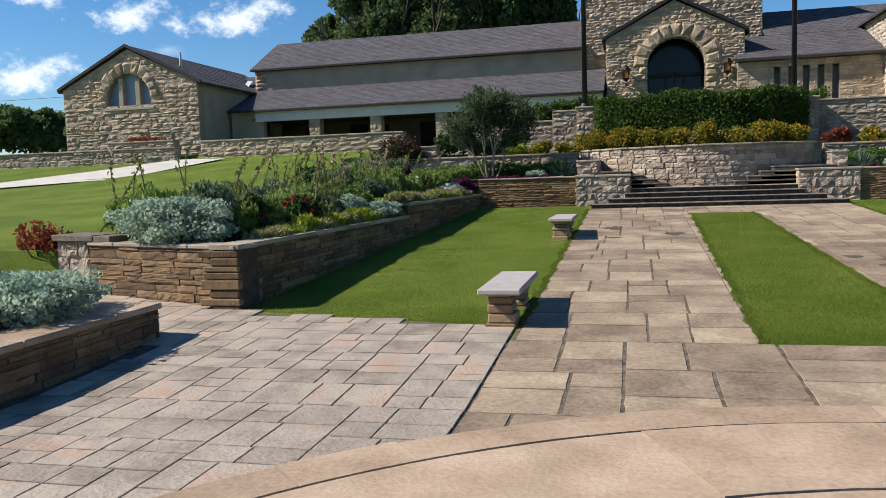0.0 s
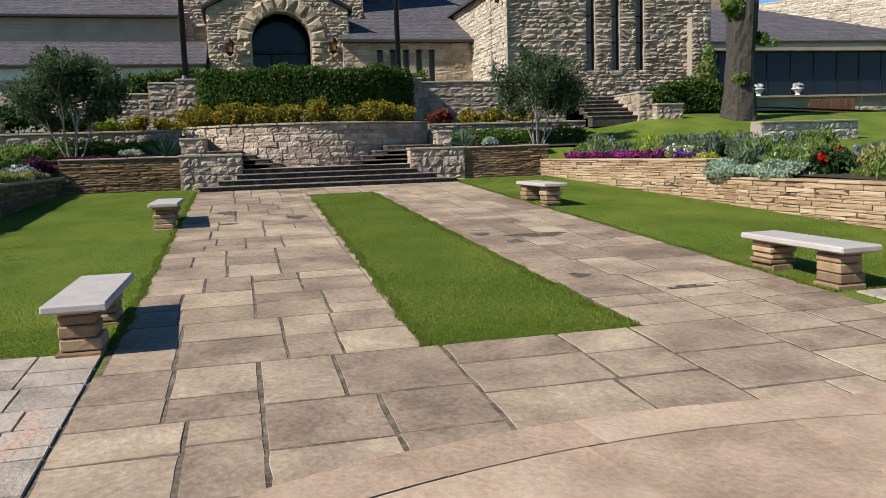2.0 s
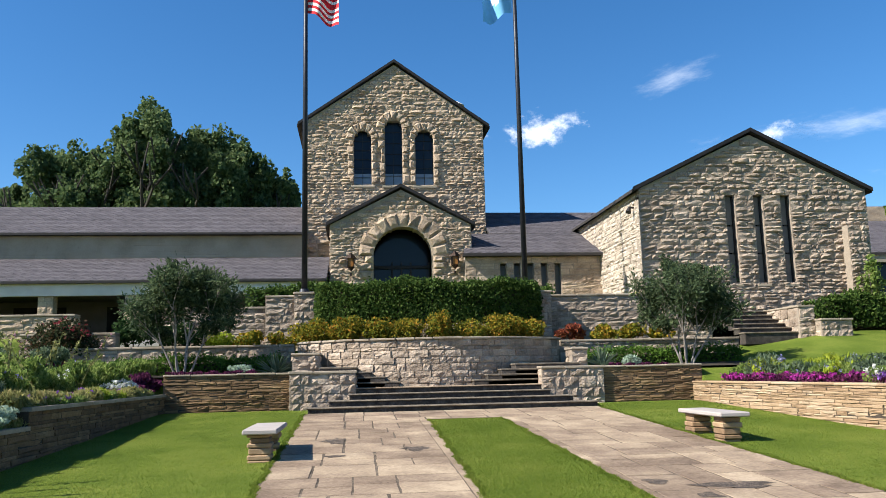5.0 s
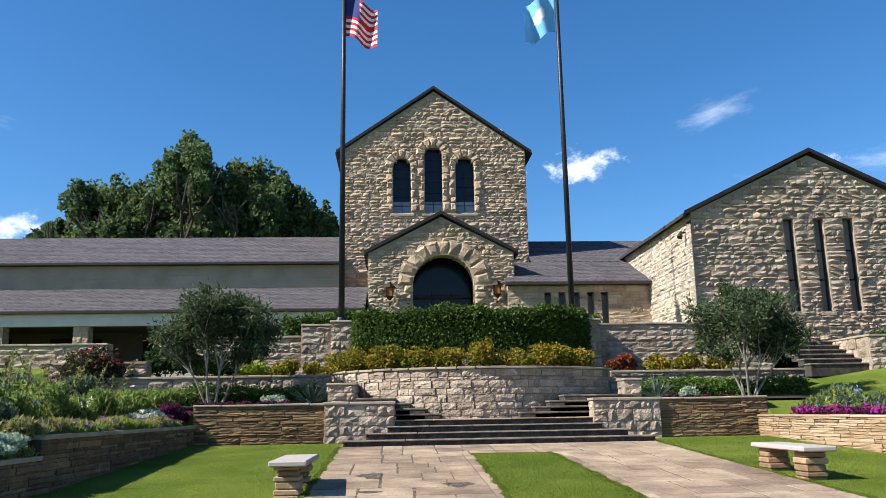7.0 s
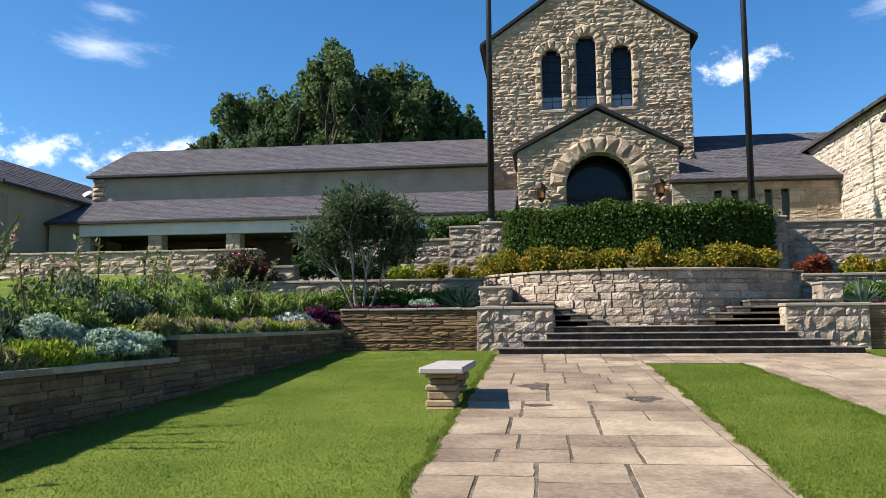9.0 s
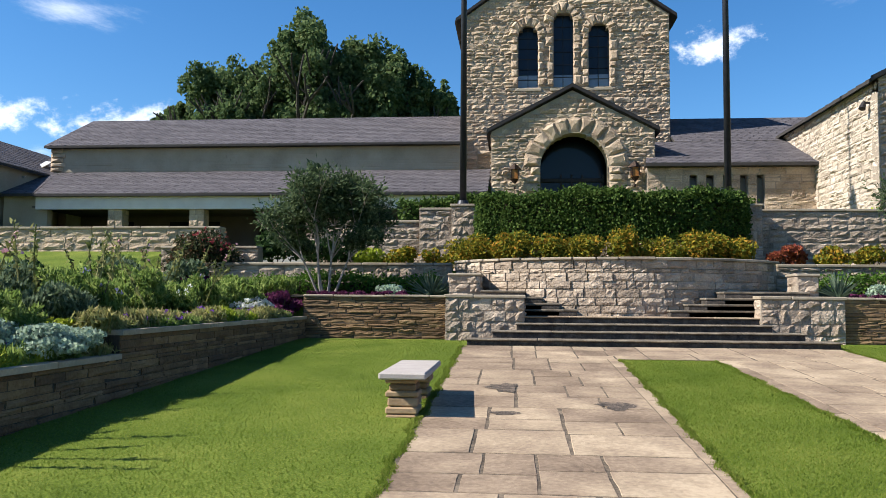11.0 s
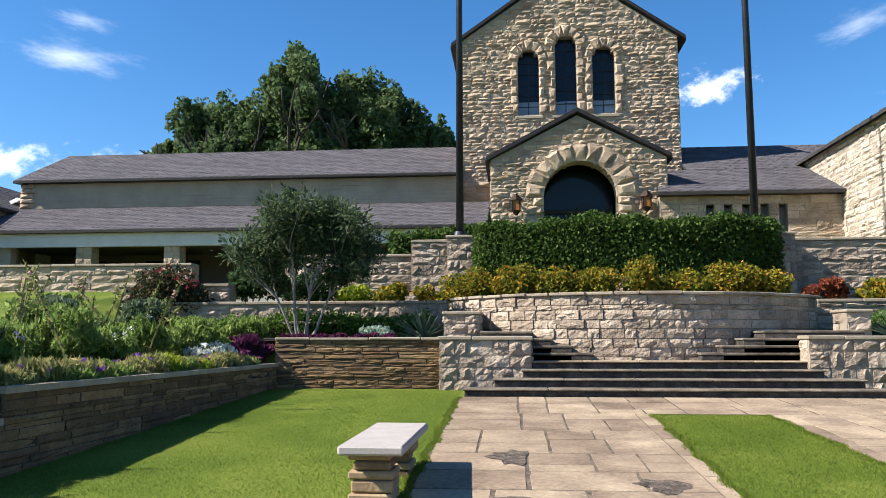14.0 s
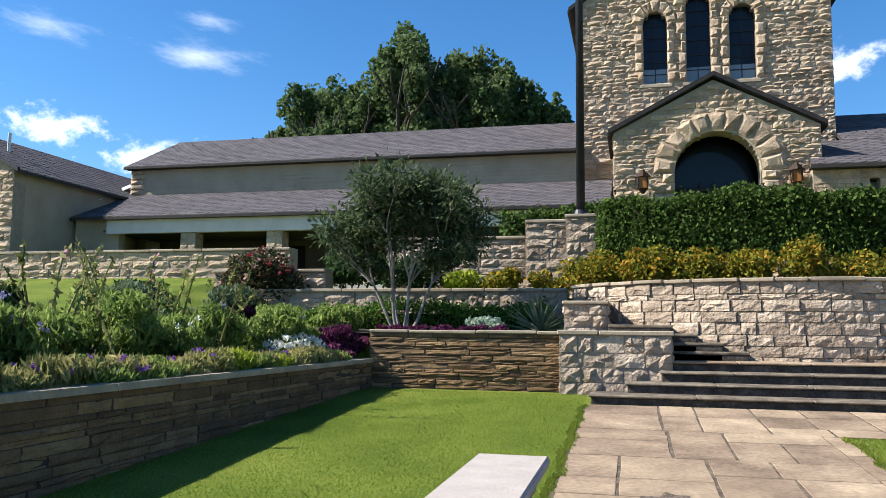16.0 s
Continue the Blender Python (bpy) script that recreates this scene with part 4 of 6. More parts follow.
# Left side in the lighter copy, brightened for the sun it faces
stone_wall(hall, straight((HX0, 29, 0), (0, -1, 0), (1, 0, 0)), courses(2.3, HE, 0.11, 0.22, 68), lambda z: [(0, 8.55)], (0.25, 0.8), PALESTONE, MORTAR, 0.45, 0.07, 0.6, 0.012, 200)
stone_wall(hall, straight((14.45, HY - 0.35, 0), (1, 0, 0), (0, 1, 0)), courses(2.3, 5.8, 0.13, 0.25, 69), lambda z: [(0, 0.65)], (0.25, 0.5), GREYSTONE, MORTAR, 0.42, 0.08, 0.7, 0.013, 60)
part("side_wall", box_bm((HX1 - 0.4, HY + 0.45, 2.2), (HX1, 29, HE)), SMOOTHSTONE, hall)
# Added dark sheet, imitating the unlit hall behind the slits
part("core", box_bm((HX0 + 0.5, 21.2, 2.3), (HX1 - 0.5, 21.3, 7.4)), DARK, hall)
for a, b in HS:
    for za, zb in ((3.97, 4.95), (5.0, 5.85), (5.9, 6.82)):
        part("window", box_bm((a - 0.01, HY + 0.2, za), (b + 0.01, HY + 0.23, zb)), SLATE_PANEL, hall, "tall narrow window panel")
    part("window_frame", box_bm((b - 0.05, HY + 0.14, 3.97), (b, HY + 0.2, 6.82)), DARKTRIM, hall)
    part("sill", box_bm((a - 0.08, HY - 0.03, 3.88), (b + 0.08, HY + 0.25, 3.96), 0.01), SMOOTHSTONE, hall)
HC = (HX0 + HX1) / 2
for sg in (-1, 1):
    xe = HC + sg * ((HX1 - HX0) / 2 + 0.22)
    ze = HA + 0.12 - (HA - HE) / ((HX1 - HX0) / 2) * abs(xe - HC)
    roof_plane(hall, [(xe, HY - 0.03, ze), (xe, 29.2, ze), (HC, 29.2, HA + 0.14), (HC, HY - 0.03, HA + 0.14)], 0.4, 0.5)
rake(hall, HX0, HX1, HE, HA, HY, 0.2)
for xx, yy, zz in ((HX0 - 0.02, 20.9, 6.5), (HX0 - 0.02, 26.2, 5.9)):
    fl = thing("floodlight", "small dark floodlight fixed under the eave", "light", "eave floodlights", at=(xx, yy, zz))
    part("bracket", box_bm((xx - 0.12, yy - 0.03, zz), (xx + 0.05, yy + 0.03, zz + 0.05)), DARKTRIM, fl)
    part("head", tube(bmesh.new(), (xx - 0.12, yy, zz + 0.05), (xx - 0.2, yy - 0.05, zz - 0.14), 0.05, 0.09, 10), DARKTRIM, fl)

# the long wing with the covered walk
gal = thing("long_wing", "long low wing with slate roofs and a covered walk", "building", at=(-10.5, 24.2, 2.7))
part("upper_wall", box_bm((-18.1, 27.3, 5.6), (-3.1, 27.7, 6.85)), SMOOTHSTONE, gal)
part("gable_end", box_bm((-18.1, 27.7, 3), (-17.8, 34.5, 6.8)), SMOOTHSTONE, gal)
for k in range(5):
    stone_z = 5.95 + 0.17 * k
    block(gal, [(-18.2, stone_z), (-17.75 + 0.1 * (k % 2), stone_z), (-17.75 + 0.1 * (k % 2), stone_z + 0.155), (-18.2, stone_z + 0.155)], 27.3, LIMESTONE, random.Random(k), "quoin")
for k in range(6):
    rng = random.Random(70 + k)
    x = -18.0
    while x < -3.3:
        ww = min(rng.uniform(0.5, 1.6), -3.2 - x)
        if rng.random() < 0.85 - 0.13 * k:
            part("ashlar", box_bm((x, 27.3 - rng.uniform(0.006, 0.02), 5.93 + 0.12 * k), (x + ww - 0.02, 27.36, 6.035 + 0.12 * k), 0.004), SMOOTHSTONE, gal)
        x += ww
roof_plane(gal, [(-18.35, 27.05, 6.86), (-3.15, 27.05, 6.86), (-3.15, 31, 8.66), (-18.7, 31, 8.66)], 0.22, 0.3)
roof_plane(gal, [(-3.15, 35, 6.86), (-18.35, 35, 6.86), (-18.7, 31, 8.66), (-3.15, 31, 8.66)], 0.5, 0.6)
part("upper_eave", box_bm((-18.3, 27.0, 6.78), (-3.2, 27.3, 6.84)), DARKTRIM, gal)
roof_plane(gal, [(-16.75, 24.0, 4.7), (-2.15, 24.0, 4.7), (-2.15, 27.3, 5.92), (-17.9, 27.3, 5.92)], 0.22, 0.3)
part("low_eave", box_bm((-16.75, 23.98, 4.62), (-2.2, 24.2, 4.68)), DARKTRIM, gal)
part("fascia", box_bm((-16.75, 24.15, 4.22), (-2.2, 24.35, 4.62)), FASCIA, gal, "white painted fascia beam")
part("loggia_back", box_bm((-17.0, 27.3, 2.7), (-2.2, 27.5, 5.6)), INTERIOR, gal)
part("loggia_floor", box_bm((-17.0, 24.2, 2.5), (-2.2, 27.3, 2.72)), CONCRETE, gal)
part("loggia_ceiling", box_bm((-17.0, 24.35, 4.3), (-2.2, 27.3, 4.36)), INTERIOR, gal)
for x in (-15.4, -13.2, -12.2, -9.9, -7.4, -5.0):
    part("door", box_bm((x - 0.42, 27.24, 2.72), (x + 0.42, 27.3, 4.1), 0.01), DARK, gal, "dark door inside the covered walk")
for x in (-14.1, -11.4, -8.62, -5.85, -3.1):
    col = thing("column", "square limestone pier of the covered walk", "column", "covered walk piers", at=(x, 24.45, 2.7))
    rows = courses(2.7, 4.22, 0.16, 0.26, 7)
    stone_wall(col, straight((x - 0.24, 24.22, 0), (1, 0, 0), (0, 1, 0)), rows, lambda z: [(0, 0.48)], (0.2, 0.3), LIMESTONE, MORTAR, 0.25, 0.05, 0.3, 0.008)
    stone_wall(col, straight((x + 0.24, 24.27, 0), (0, 1, 0), (-1, 0, 0)), rows, lambda z: [(0, 0.4)], (0.2, 0.4), LIMESTONE, MORTAR, 0.23, 0.05, 0.3, 0.008)
    stone_wall(col, straight((x - 0.24, 24.67, 0), (0, -1, 0), (1, 0, 0)), rows, lambda z: [(0, 0.4)], (0.2, 0.4), LIMESTONE, MORTAR, 0.23, 0.05, 0.3, 0.008)
part("end_wall", box_bm((-18.0, 24.4, 2.6), (-16.5, 24.7, 4.7)), SMOOTHSTONE, gal)
roof_plane(gal, [(-18.2, 24.3, 4.75), (-16.75, 24.0, 4.72), (-17.9, 27.3, 5.92), (-18.2, 27.3, 5.92)], 0.22, 0.3)
roof_plane(gal, [(-20.5, 27.4, 5.9), (-17.9, 27.4, 5.9), (-17.9, 31, 7.1), (-21.0, 31, 7.1)], 0.22, 0.3)

# the chapel
chap = thing("chapel", "small gabled limestone chapel with a three-part arched window", "building", at=(-21.4, 22.0, 2.6))
KX0, KX1, KE, KA, KY = -24.45, -18.15, 5.74, 7.3, 22.0
KW = [(-22.1, -21.75, 5.1, 5.62), (-21.65, -20.95, 5.1, 6.15), (-20.85, -20.45, 5.1, 5.7)]
stone_wall(chap, straight((KX0, KY, 0), (1, 0, 0), (0, 1, 0)), courses(2.5, KA, 0.13, 0.24, 72), gable_spans(KX0, KX1, KE, KA, [arch_hole(-22.35, -20.3, 4.92, 6.3)]), (0.25, 0.75), LIMESTONE, MORTAR, 0.45, 0.08, 0.65, 0.013, 250)
part("side_wall", box_bm((KX1 - 0.4, KY + 0.45, 2.5), (KX1, 32, KE)), SMOOTHSTONE, chap)
part("side_wall", box_bm((KX0, KY + 0.45, 2.5), (KX0 + 0.4, 32, KE)), SMOOTHSTONE, chap)
prism("window", arch_outline(-22.35, -20.3, 4.9, 6.32), KY + 0.28, KY + 0.31, PALEGLASS, chap, "pale leaded chapel window")
for xx in (-21.72, -20.93):
    part("mullion", box_bm((xx - 0.11, KY + 0.05, 4.9), (xx + 0.11, KY + 0.27, 6.12), 0.02), SMOOTHSTONE, chap)
part("sill", box_bm((-22.5, KY - 0.05, 4.8), (-20.15, KY + 0.3, 4.9), 0.01), SMOOTHSTONE, chap)
voussoirs(chap, -22.35, -20.3, 6.3, KY, 0.4, 11, LIMESTONE)
KC = (KX0 + KX1) / 2
for sg in (-1, 1):
    xe = KC + sg * ((KX1 - KX0) / 2 + 0.22)
    ze = KA + 0.12 - (KA - KE) / ((KX1 - KX0) / 2) * abs(xe - KC)
    roof_plane(chap, [(xe, KY - 0.03, ze), (xe, 32, ze), (KC, 32, KA + 0.14), (KC, KY - 0.03, KA + 0.14)], 0.3, 0.35)
rake(chap, KX0, KX1, KE, KA, KY, 0.2)
slab_of("valley_flashing", [(-18.3, 25.6, 5.55), (-18.05, 25.5, 5.5), (-19.2, 29.0, 6.62), (-19.45, 29.0, 6.66)], 0.03, WHITE, chap, "pale metal valley flashing")
flue = thing("roof_flue", "thin galvanised flue pipe on the chapel roof", "flue pipe", at=(-19.7, 23.5, 6.5))
part("pipe", tube(bmesh.new(), (-19.75, 23.5, 6.4), (-19.75, 23.5, 7.25), 0.05, 0.05, 10), WHITE, flue)

# the modern annex with its round stone tower
annex = thing("annex", "modern annex with ribbon window and slate roof", "building", at=(23.5, 24, 2.2))
stone_wall(annex, straight((26.9, 24.0, 0), (1, 0, 0), (0, 1, 0)), courses(1.6, 5.2, 0.14, 0.24, 74), gable_spans(26.9, 29.7, 5.3, 5.4, [rect_hole(27.75, 28.85, 3.35, 5.08)]), (0.25, 0.8), GREYSTONE, MORTAR, 0.4, 0.07, 0.6, 0.013, 60)
stone_wall(annex, straight((24.3, 24.0, 0), (1, 0, 0), (0, 1, 0)), courses(1.6, 3.2, 0.14, 0.24, 75), lambda z: [(0, 2.6)], (0.25, 0.8), GREYSTONE, MORTAR, 0.4, 0.07, 0.6, 0.013, 60)
part("glass", box_bm((17.6, 24.2, 3.25), (26.9, 24.24, 5.1)), GLASS, annex, "dark ribbon window")
part("glass", box_bm((27.7, 24.25, 3.3), (28.9, 24.28, 5.1)), GLASS, annex, "dark square window")
for k in range(8):
    part("mullion", box_bm((18.2 + 1.15 * k, 24.17, 3.25), (18.23 + 1.15 * k, 24.2, 5.1)), DARKTRIM, annex)
part("sill", box_bm((17.8, 23.85, 3.18), (26.9, 24.2, 3.26)), SMOOTHSTONE, annex)
part("base_wall", box_bm((17.6, 24.1, 1.8), (24.3, 24.3, 3.2)), SMOOTHSTONE, annex)
part("fascia", box_bm((17.6, 23.8, 5.1), (29.6, 24.1, 5.42)), SMOOTHSTONE, annex)
# Dark sheet behind the ribbon window, painted as an unlit room
part("inner_wall", box_bm((17.6, 26.5, 2), (29.6, 26.6, 5.3)), DARK, annex)
roof_plane(annex, [(17.4, 23.75, 5.44), (29.8, 23.75, 5.54), (24.0, 30.5, 8.0), (17.4, 30.5, 8.0)], 0.3, 0.35)
part("upper_block", box_bm((18.0, 30.0, 5), (23.0, 33, 8.5)), LIMESTONE, annex)
du = Vector((-6.5, 10.0, 0))
# Sun-facing wall, also in the stone lightened for sunlight
stone_wall(annex, straight((29.6 + du.x, 24.2 + du.y, 0), -du, (10.0, 6.5, 0)), courses(5.2, 8.35, 0.14, 0.25, 76), lambda z: [(0, du.length)], (0.25, 0.8), PALESTONE, MORTAR, 0.4, 0.07, 0.55, 0.013, 80)
drum = thing("round_tower", "round grey stone stair tower of the annex", "tower", at=(31.1, 25.6, 1.6))
TCX, TCY, TR = 31.1, 25.6, 1.9


def drum_path(s):
    a = math.radians(150) + s / TR
    n = Vector((math.cos(a), math.sin(a), 0))
    return Vector((TCX, TCY, 0)) + n * TR, Vector((-n.y, n.x, 0)), -n


stone_wall(drum, drum_path, courses(1.4, 8.3, 0.14, 0.22, 77), lambda z: [(0, TR * math.radians(240))], (0.3, 0.7), GREYSTONE, MORTAR, 0.35, 0.07, 0.45, 0.01, 120, smooth_back=False)
part("core", tube(bmesh.new(), (TCX, TCY, 1.4), (TCX, TCY, 8.32), TR - 0.1, TR - 0.1, 40), MORTAR, drum)
for x in (20.0, 21.9):
    u_ = thing("garden_urn", "small white stone urn holding pale flowers on the annex sill", "urn", "annex urns", at=(x, 24.0, 3.26))
    part("foot", tube(bmesh.new(), (x, 24.0, 3.26), (x, 24.0, 3.34), 0.12, 0.07, 12), WHITE, u_)
    part("bowl", tube(bmesh.new(), (x, 24.0, 3.34), (x, 24.0, 3.52), 0.08, 0.22, 14), WHITE, u_)
    part("rim", tube(bmesh.new(), (x, 24.0, 3.52), (x, 24.0, 3.56), 0.25, 0.25, 14), WHITE, u_)
    rs_ = np.random.RandomState(int(x))
    leaves("blossoms", cloud(rs_, 160, (x, 24.0, 3.66), (0.24, 0.2, 0.14), 10, 0.4, 0.3), 0.06, F_WHITE, u_, 1.2, int(x))
gate = thing("timber_fence", "short reddish-brown timber fence by the annex", "fence", at=(22.5, 22.6, 2.2))
for k in range(13):
    part("board", box_bm((21.4 + 0.17 * k, 22.6, 2.2), (21.555 + 0.17 * k, 22.63, 3.0), 0.006), WOOD, gate)
part("rail", box_bm((21.4, 22.64, 2.75), (23.6, 22.7, 2.83)), WOOD, gate)

# paths on the lawns
sheet("path_left", [[(-40, 15.5, 2.05), (-40, 13.2, 1.85), (-21.5, 13.4, 1.62), (-17.4, 15.6, 1.85), (-15.6, 19.2, 2.5), (-17.6, 19.4, 2.55), (-19.2, 17.2, 2.2), (-22, 15.4, 1.85)]], CONCRETE, "pale concrete footpath across the left lawn", "path", 0.05)
sheet("path_right", [[(14.5, 20.2, 2.6), (16.5, 18.4, 2.45), (26, 18.6, 2.0), (26, 20.8, 2.1), (18, 20.6, 2.5)]], CONCRETE, "pale concrete footpath beside the annex", "path", 0.09)

# flagpoles and flags
for i, (px_, py_, zb) in enumerate(((-2.6, 19.25, 3.72), (3.74, 19.25, 3.4))):
    fp = thing("flagpole", "tall dark bronze flagpole behind the terrace wall", "flagpole", "pair of flagpoles", at=(px_, py_, zb))
    part("base_collar", tube(bmesh.new(), (px_, py_, zb), (px_, py_, zb + 0.12), 0.16, 0.12, 16), POLE, fp)
    part("shaft", tube(bmesh.new(), (px_, py_, zb + 0.05), (px_, py_, 16.6), 0.085, 0.05, 16), POLE, fp, smooth=True)
    part("finial", tube(bmesh.new(), (px_, py_, 16.6), (px_, py_, 16.8), 0.08, 0.05, 12), POLE, fp)


def flag(x, y, z, w, h, cols, label, name):
    """A cloth hanging in folds from the pole; cols(u, v) picks the material index."""
    nx, nz = 18, 14
    mats = {}
    ob = thing(name, label, "flag", at=(x, y, z))
    v, faces = [], {}
    for j in range(nz + 1):
        for i in range(nx + 1):
            u, t = i / nx, j / nz
            v.append((x + u * w * 0.62, y + 0.14 * math.sin(u * 9 + t * 2.2) * (0.3 + u), z - t * h - u * h * 0.35 + 0.05 * math.sin(u * 7)))
    for j in range(nz):
        for i in range(nx):
            a = j * (nx + 1) + i
            faces.setdefault(cols((i + 0.5) / nx, (j + 0.5) / nz), []).append((a, a + 1, a + nx + 2, a + nx + 1))
    for k, fs in faces.items():
        me = mesh("cloth", v, fs, k, True)
        child("cloth_field", me, ob)


C_RED, C_WHITE, C_NAVY, C_SKY = [mat(n_, [c_, tuple(q * 1.15 for q in c_)], 8, 0.85, 0.1) for n_, c_ in (("red_cloth", (0.5, 0.02, 0.03)), ("white_cloth", (0.7, 0.7, 0.7)), ("navy_cloth", (0.02, 0.03, 0.15)), ("sky_cloth", (0.16, 0.42, 0.7)))]
flag(-2.55, 19.25, 13.4, 1.5, 1.3, lambda u, t: C_NAVY if u < 0.42 and t < 0.5 else (C_RED if int(t * 13) % 2 == 0 else C_WHITE), "red and white striped flag with a navy canton, hanging limp", "striped_flag")
flag(3.65, 19.25, 13.6, -1.5, 1.3, lambda u, t: C_WHITE if (u - 0.5) ** 2 + (t - 0.45) ** 2 < 0.03 else C_SKY, "sky blue flag with a pale emblem, hanging limp", "blue_flag")


# ---- benches ----
def bench(x, y, label):
    """Stone slab on two stacked ledgestone legs, running along y."""
    g0 = G(y + 0.65)
    ob = thing("stone_bench", label, "bench", "stone benches beside the walk", at=(x, y, g0))
    bm = box_bm((x, y, g0 + 0.325), (x + 0.44, y + 1.5, g0 + 0.39), 0.014)
    part("seat", bm, SLAB, ob, "smooth pale grey stone seat slab")
    for ly in (y + 0.12, y + 1.08):
        rng = random.Random(int(ly * 10))
        z = G(ly) - 0.03
        leg = part("leg", box_bm((x + 0.1, ly + 0.03, z), (x + 0.31, ly + 0.27, g0 + 0.322)), DARKJOINT, ob)
        while z < g0 + 0.3:
            h = min(rng.uniform(0.05, 0.1), g0 + 0.325 - z)
            if h < 0.02:
                break
            ext = [rng.uniform(-0.015, 0.03) for _ in range(4)]
            b2 = box_bm((x + 0.07 - ext[0], ly - ext[1], z + 0.003), (x + 0.34 + ext[2], ly + 0.3 + ext[3], z + h - 0.003), 0.012)
            part("stone", b2, LEGSTONE, leg)
            z += h


LEGSTONE = mat("bench_leg_stone", [(0.13, 0.08, 0.045), (0.27, 0.175, 0.1), (0.4, 0.28, 0.17)], 7, 0.9, 0.5, 40, piece=0.5, stain=0.3, stain_col=(0.1, 0.07, 0.05))
for bx, by in ((-2.62, 0.38), (-2.6, 7.1), (3.94, 0.42), (3.9, 7.5)):
    bench(bx, by, "grey stone slab bench on two stacked sandstone legs")

# ---- trees ----
def grow(bm, p, d, length, r, depth, rng, tips, spread=0.6, kids=3):
    """Limbs that fork and taper; tips collect the ends of twigs."""
    q = p
    for k in range(3):
        d2 = (d + Vector((rng.uniform(-1, 1), rng.uniform(-1, 1), rng.uniform(-0.5, 0.8))) * 0.16).normalized()
        e = q + d2 * length / 3
        tube(bm, q, e, r * (1 - 0.13 * k), r * (1 - 0.13 * (k + 1)), 7 if depth > 1 else 5)
        q, d = e, d2
    tips.append((q, length))
    if depth == 0:
        return
    for k in range(kids):
        nd = (d + Vector((rng.uniform(-1, 1), rng.uniform(-1, 1), rng.uniform(-0.2, 0.7))) * spread).normalized()
        grow(bm, q, nd, length * rng.uniform(0.6, 0.85), r * 0.58, depth - 1, rng, tips, spread, kids)


def olive_tree(x, y, z, h, rx, seed, label):
    rng = random.Random(seed)
    rs = np.random.RandomState(seed)
    ob = thing("small_tree", label, "tree", "garden trees", at=(x, y, z))
    bm = bmesh.new()
    tips = []
    for k in range(6):
        a = k * 1.05 + rng.uniform(-0.3, 0.3)
        lean = rng.uniform(0.22, 0.5)
        grow(bm, Vector((x + 0.1 * math.cos(a), y + 0.1 * math.sin(a), z - 0.05)), Vector((lean * math.cos(a), lean * 0.8 * math.sin(a), 1)).normalized(), h * rng.uniform(0.27, 0.34), 0.03, 3, rng, tips, 0.55, 3)
    part("trunk", bm, PALEBARK, ob)
    pts = []
    for p, ln in tips:
        if p.z < z + 0.33 * h or abs(p.x - x) > rx * 1.1 or p.z > z + h:
            continue
        pts.append(np.array(p) + rs.normal(size=(56, 3)) * np.array((0.12, 0.12, 0.1)) * rx)
    lobes = (((-0.25, 0.72), (0.42, 0.22), 1500), ((-0.3, 0.9), (0.2, 0.12), 420), ((0.25, 0.66), (0.45, 0.17), 1300), ((0.72, 0.58), (0.36, 0.18), 900), ((-0.72, 0.52), (0.36, 0.2), 1100), ((0.55, 0.42), (0.36, 0.1), 500), ((-0.5, 0.38), (0.4, 0.1), 600), ((0.95, 0.44), (0.28, 0.09), 350), ((0.35, 0.84), (0.22, 0.1), 350))
    for (dx, dz), (ra, rb), n in lobes:
        pts.append(cloud(rs, int(n * 1.4), (x + dx * rx, y + rng.uniform(-0.25, 0.25) * rx, z + dz * h), (rx * ra, rx * ra * 0.9, h * rb), 34, 0.26, 0.25))
    leaves("crown", np.concatenate(pts), 0.035, L_ELM, ob, 2.8, seed, 0.1)


olive_tree(-5.15, 15.7, 1.44, 2.8, 1.08, 5, "small airy evergreen tree with pale branching trunks")
olive_tree(6.95, 15.7, 1.44, 2.8, 1.08, 9, "small airy evergreen tree with pale branching trunks")


def big_tree(x, y, z, h, rx, seed, label, leaf=0.5, n=9000, group="background trees", lean=0):
    rng = random.Random(seed)
    rs = np.random.RandomState(seed)
    ob = thing("large_tree", label, "tree", group, at=(x, y, z))
    bm = bmesh.new()
    tips = []
    tube(bm, (x, y, z - 0.2), (x, y, z + h * 0.3), h * 0.03, h * 0.022, 10)
    for k in range(4):
        a = k * 1.6 + rng.uniform(-0.4, 0.4)
        grow(bm, Vector((x, y, z + h * 0.28)), Vector((0.6 * math.cos(a), 0.6 * math.sin(a), 1)).normalized(), h * 0.24, h * 0.014, 2, rng, tips, 0.7, 3)
    part("trunk", bm, BARK, ob)
    pts = []
    pts.append(cloud(rs, n // 3, (x, y, z + h * 0.6), (rx * 0.8, rx * 0.8, h * 0.3), 60, 0.28, 0.4))
    for k in range(34):
        a, e = rng.uniform(0, 6.28), rng.uniform(-0.5, 1.05)
        rr = rng.uniform(0.3, 0.85) * math.sqrt(max(0.1, 1 - max(0, e) ** 2 * 0.75))
        c = (x + rr * rx * math.cos(a), y + rr * rx * math.sin(a), z + h * (0.58 + 0.3 * e))
        s = rng.uniform(0.16, 0.3)
        pts.append(cloud(rs, n // 32, c, (rx * s, rx * s, h * s * 0.42), 18, 0.34, 0.5))
    leaves("crown", np.concatenate(pts), leaf, L_TREE, ob, 1.5, seed)
    return ob


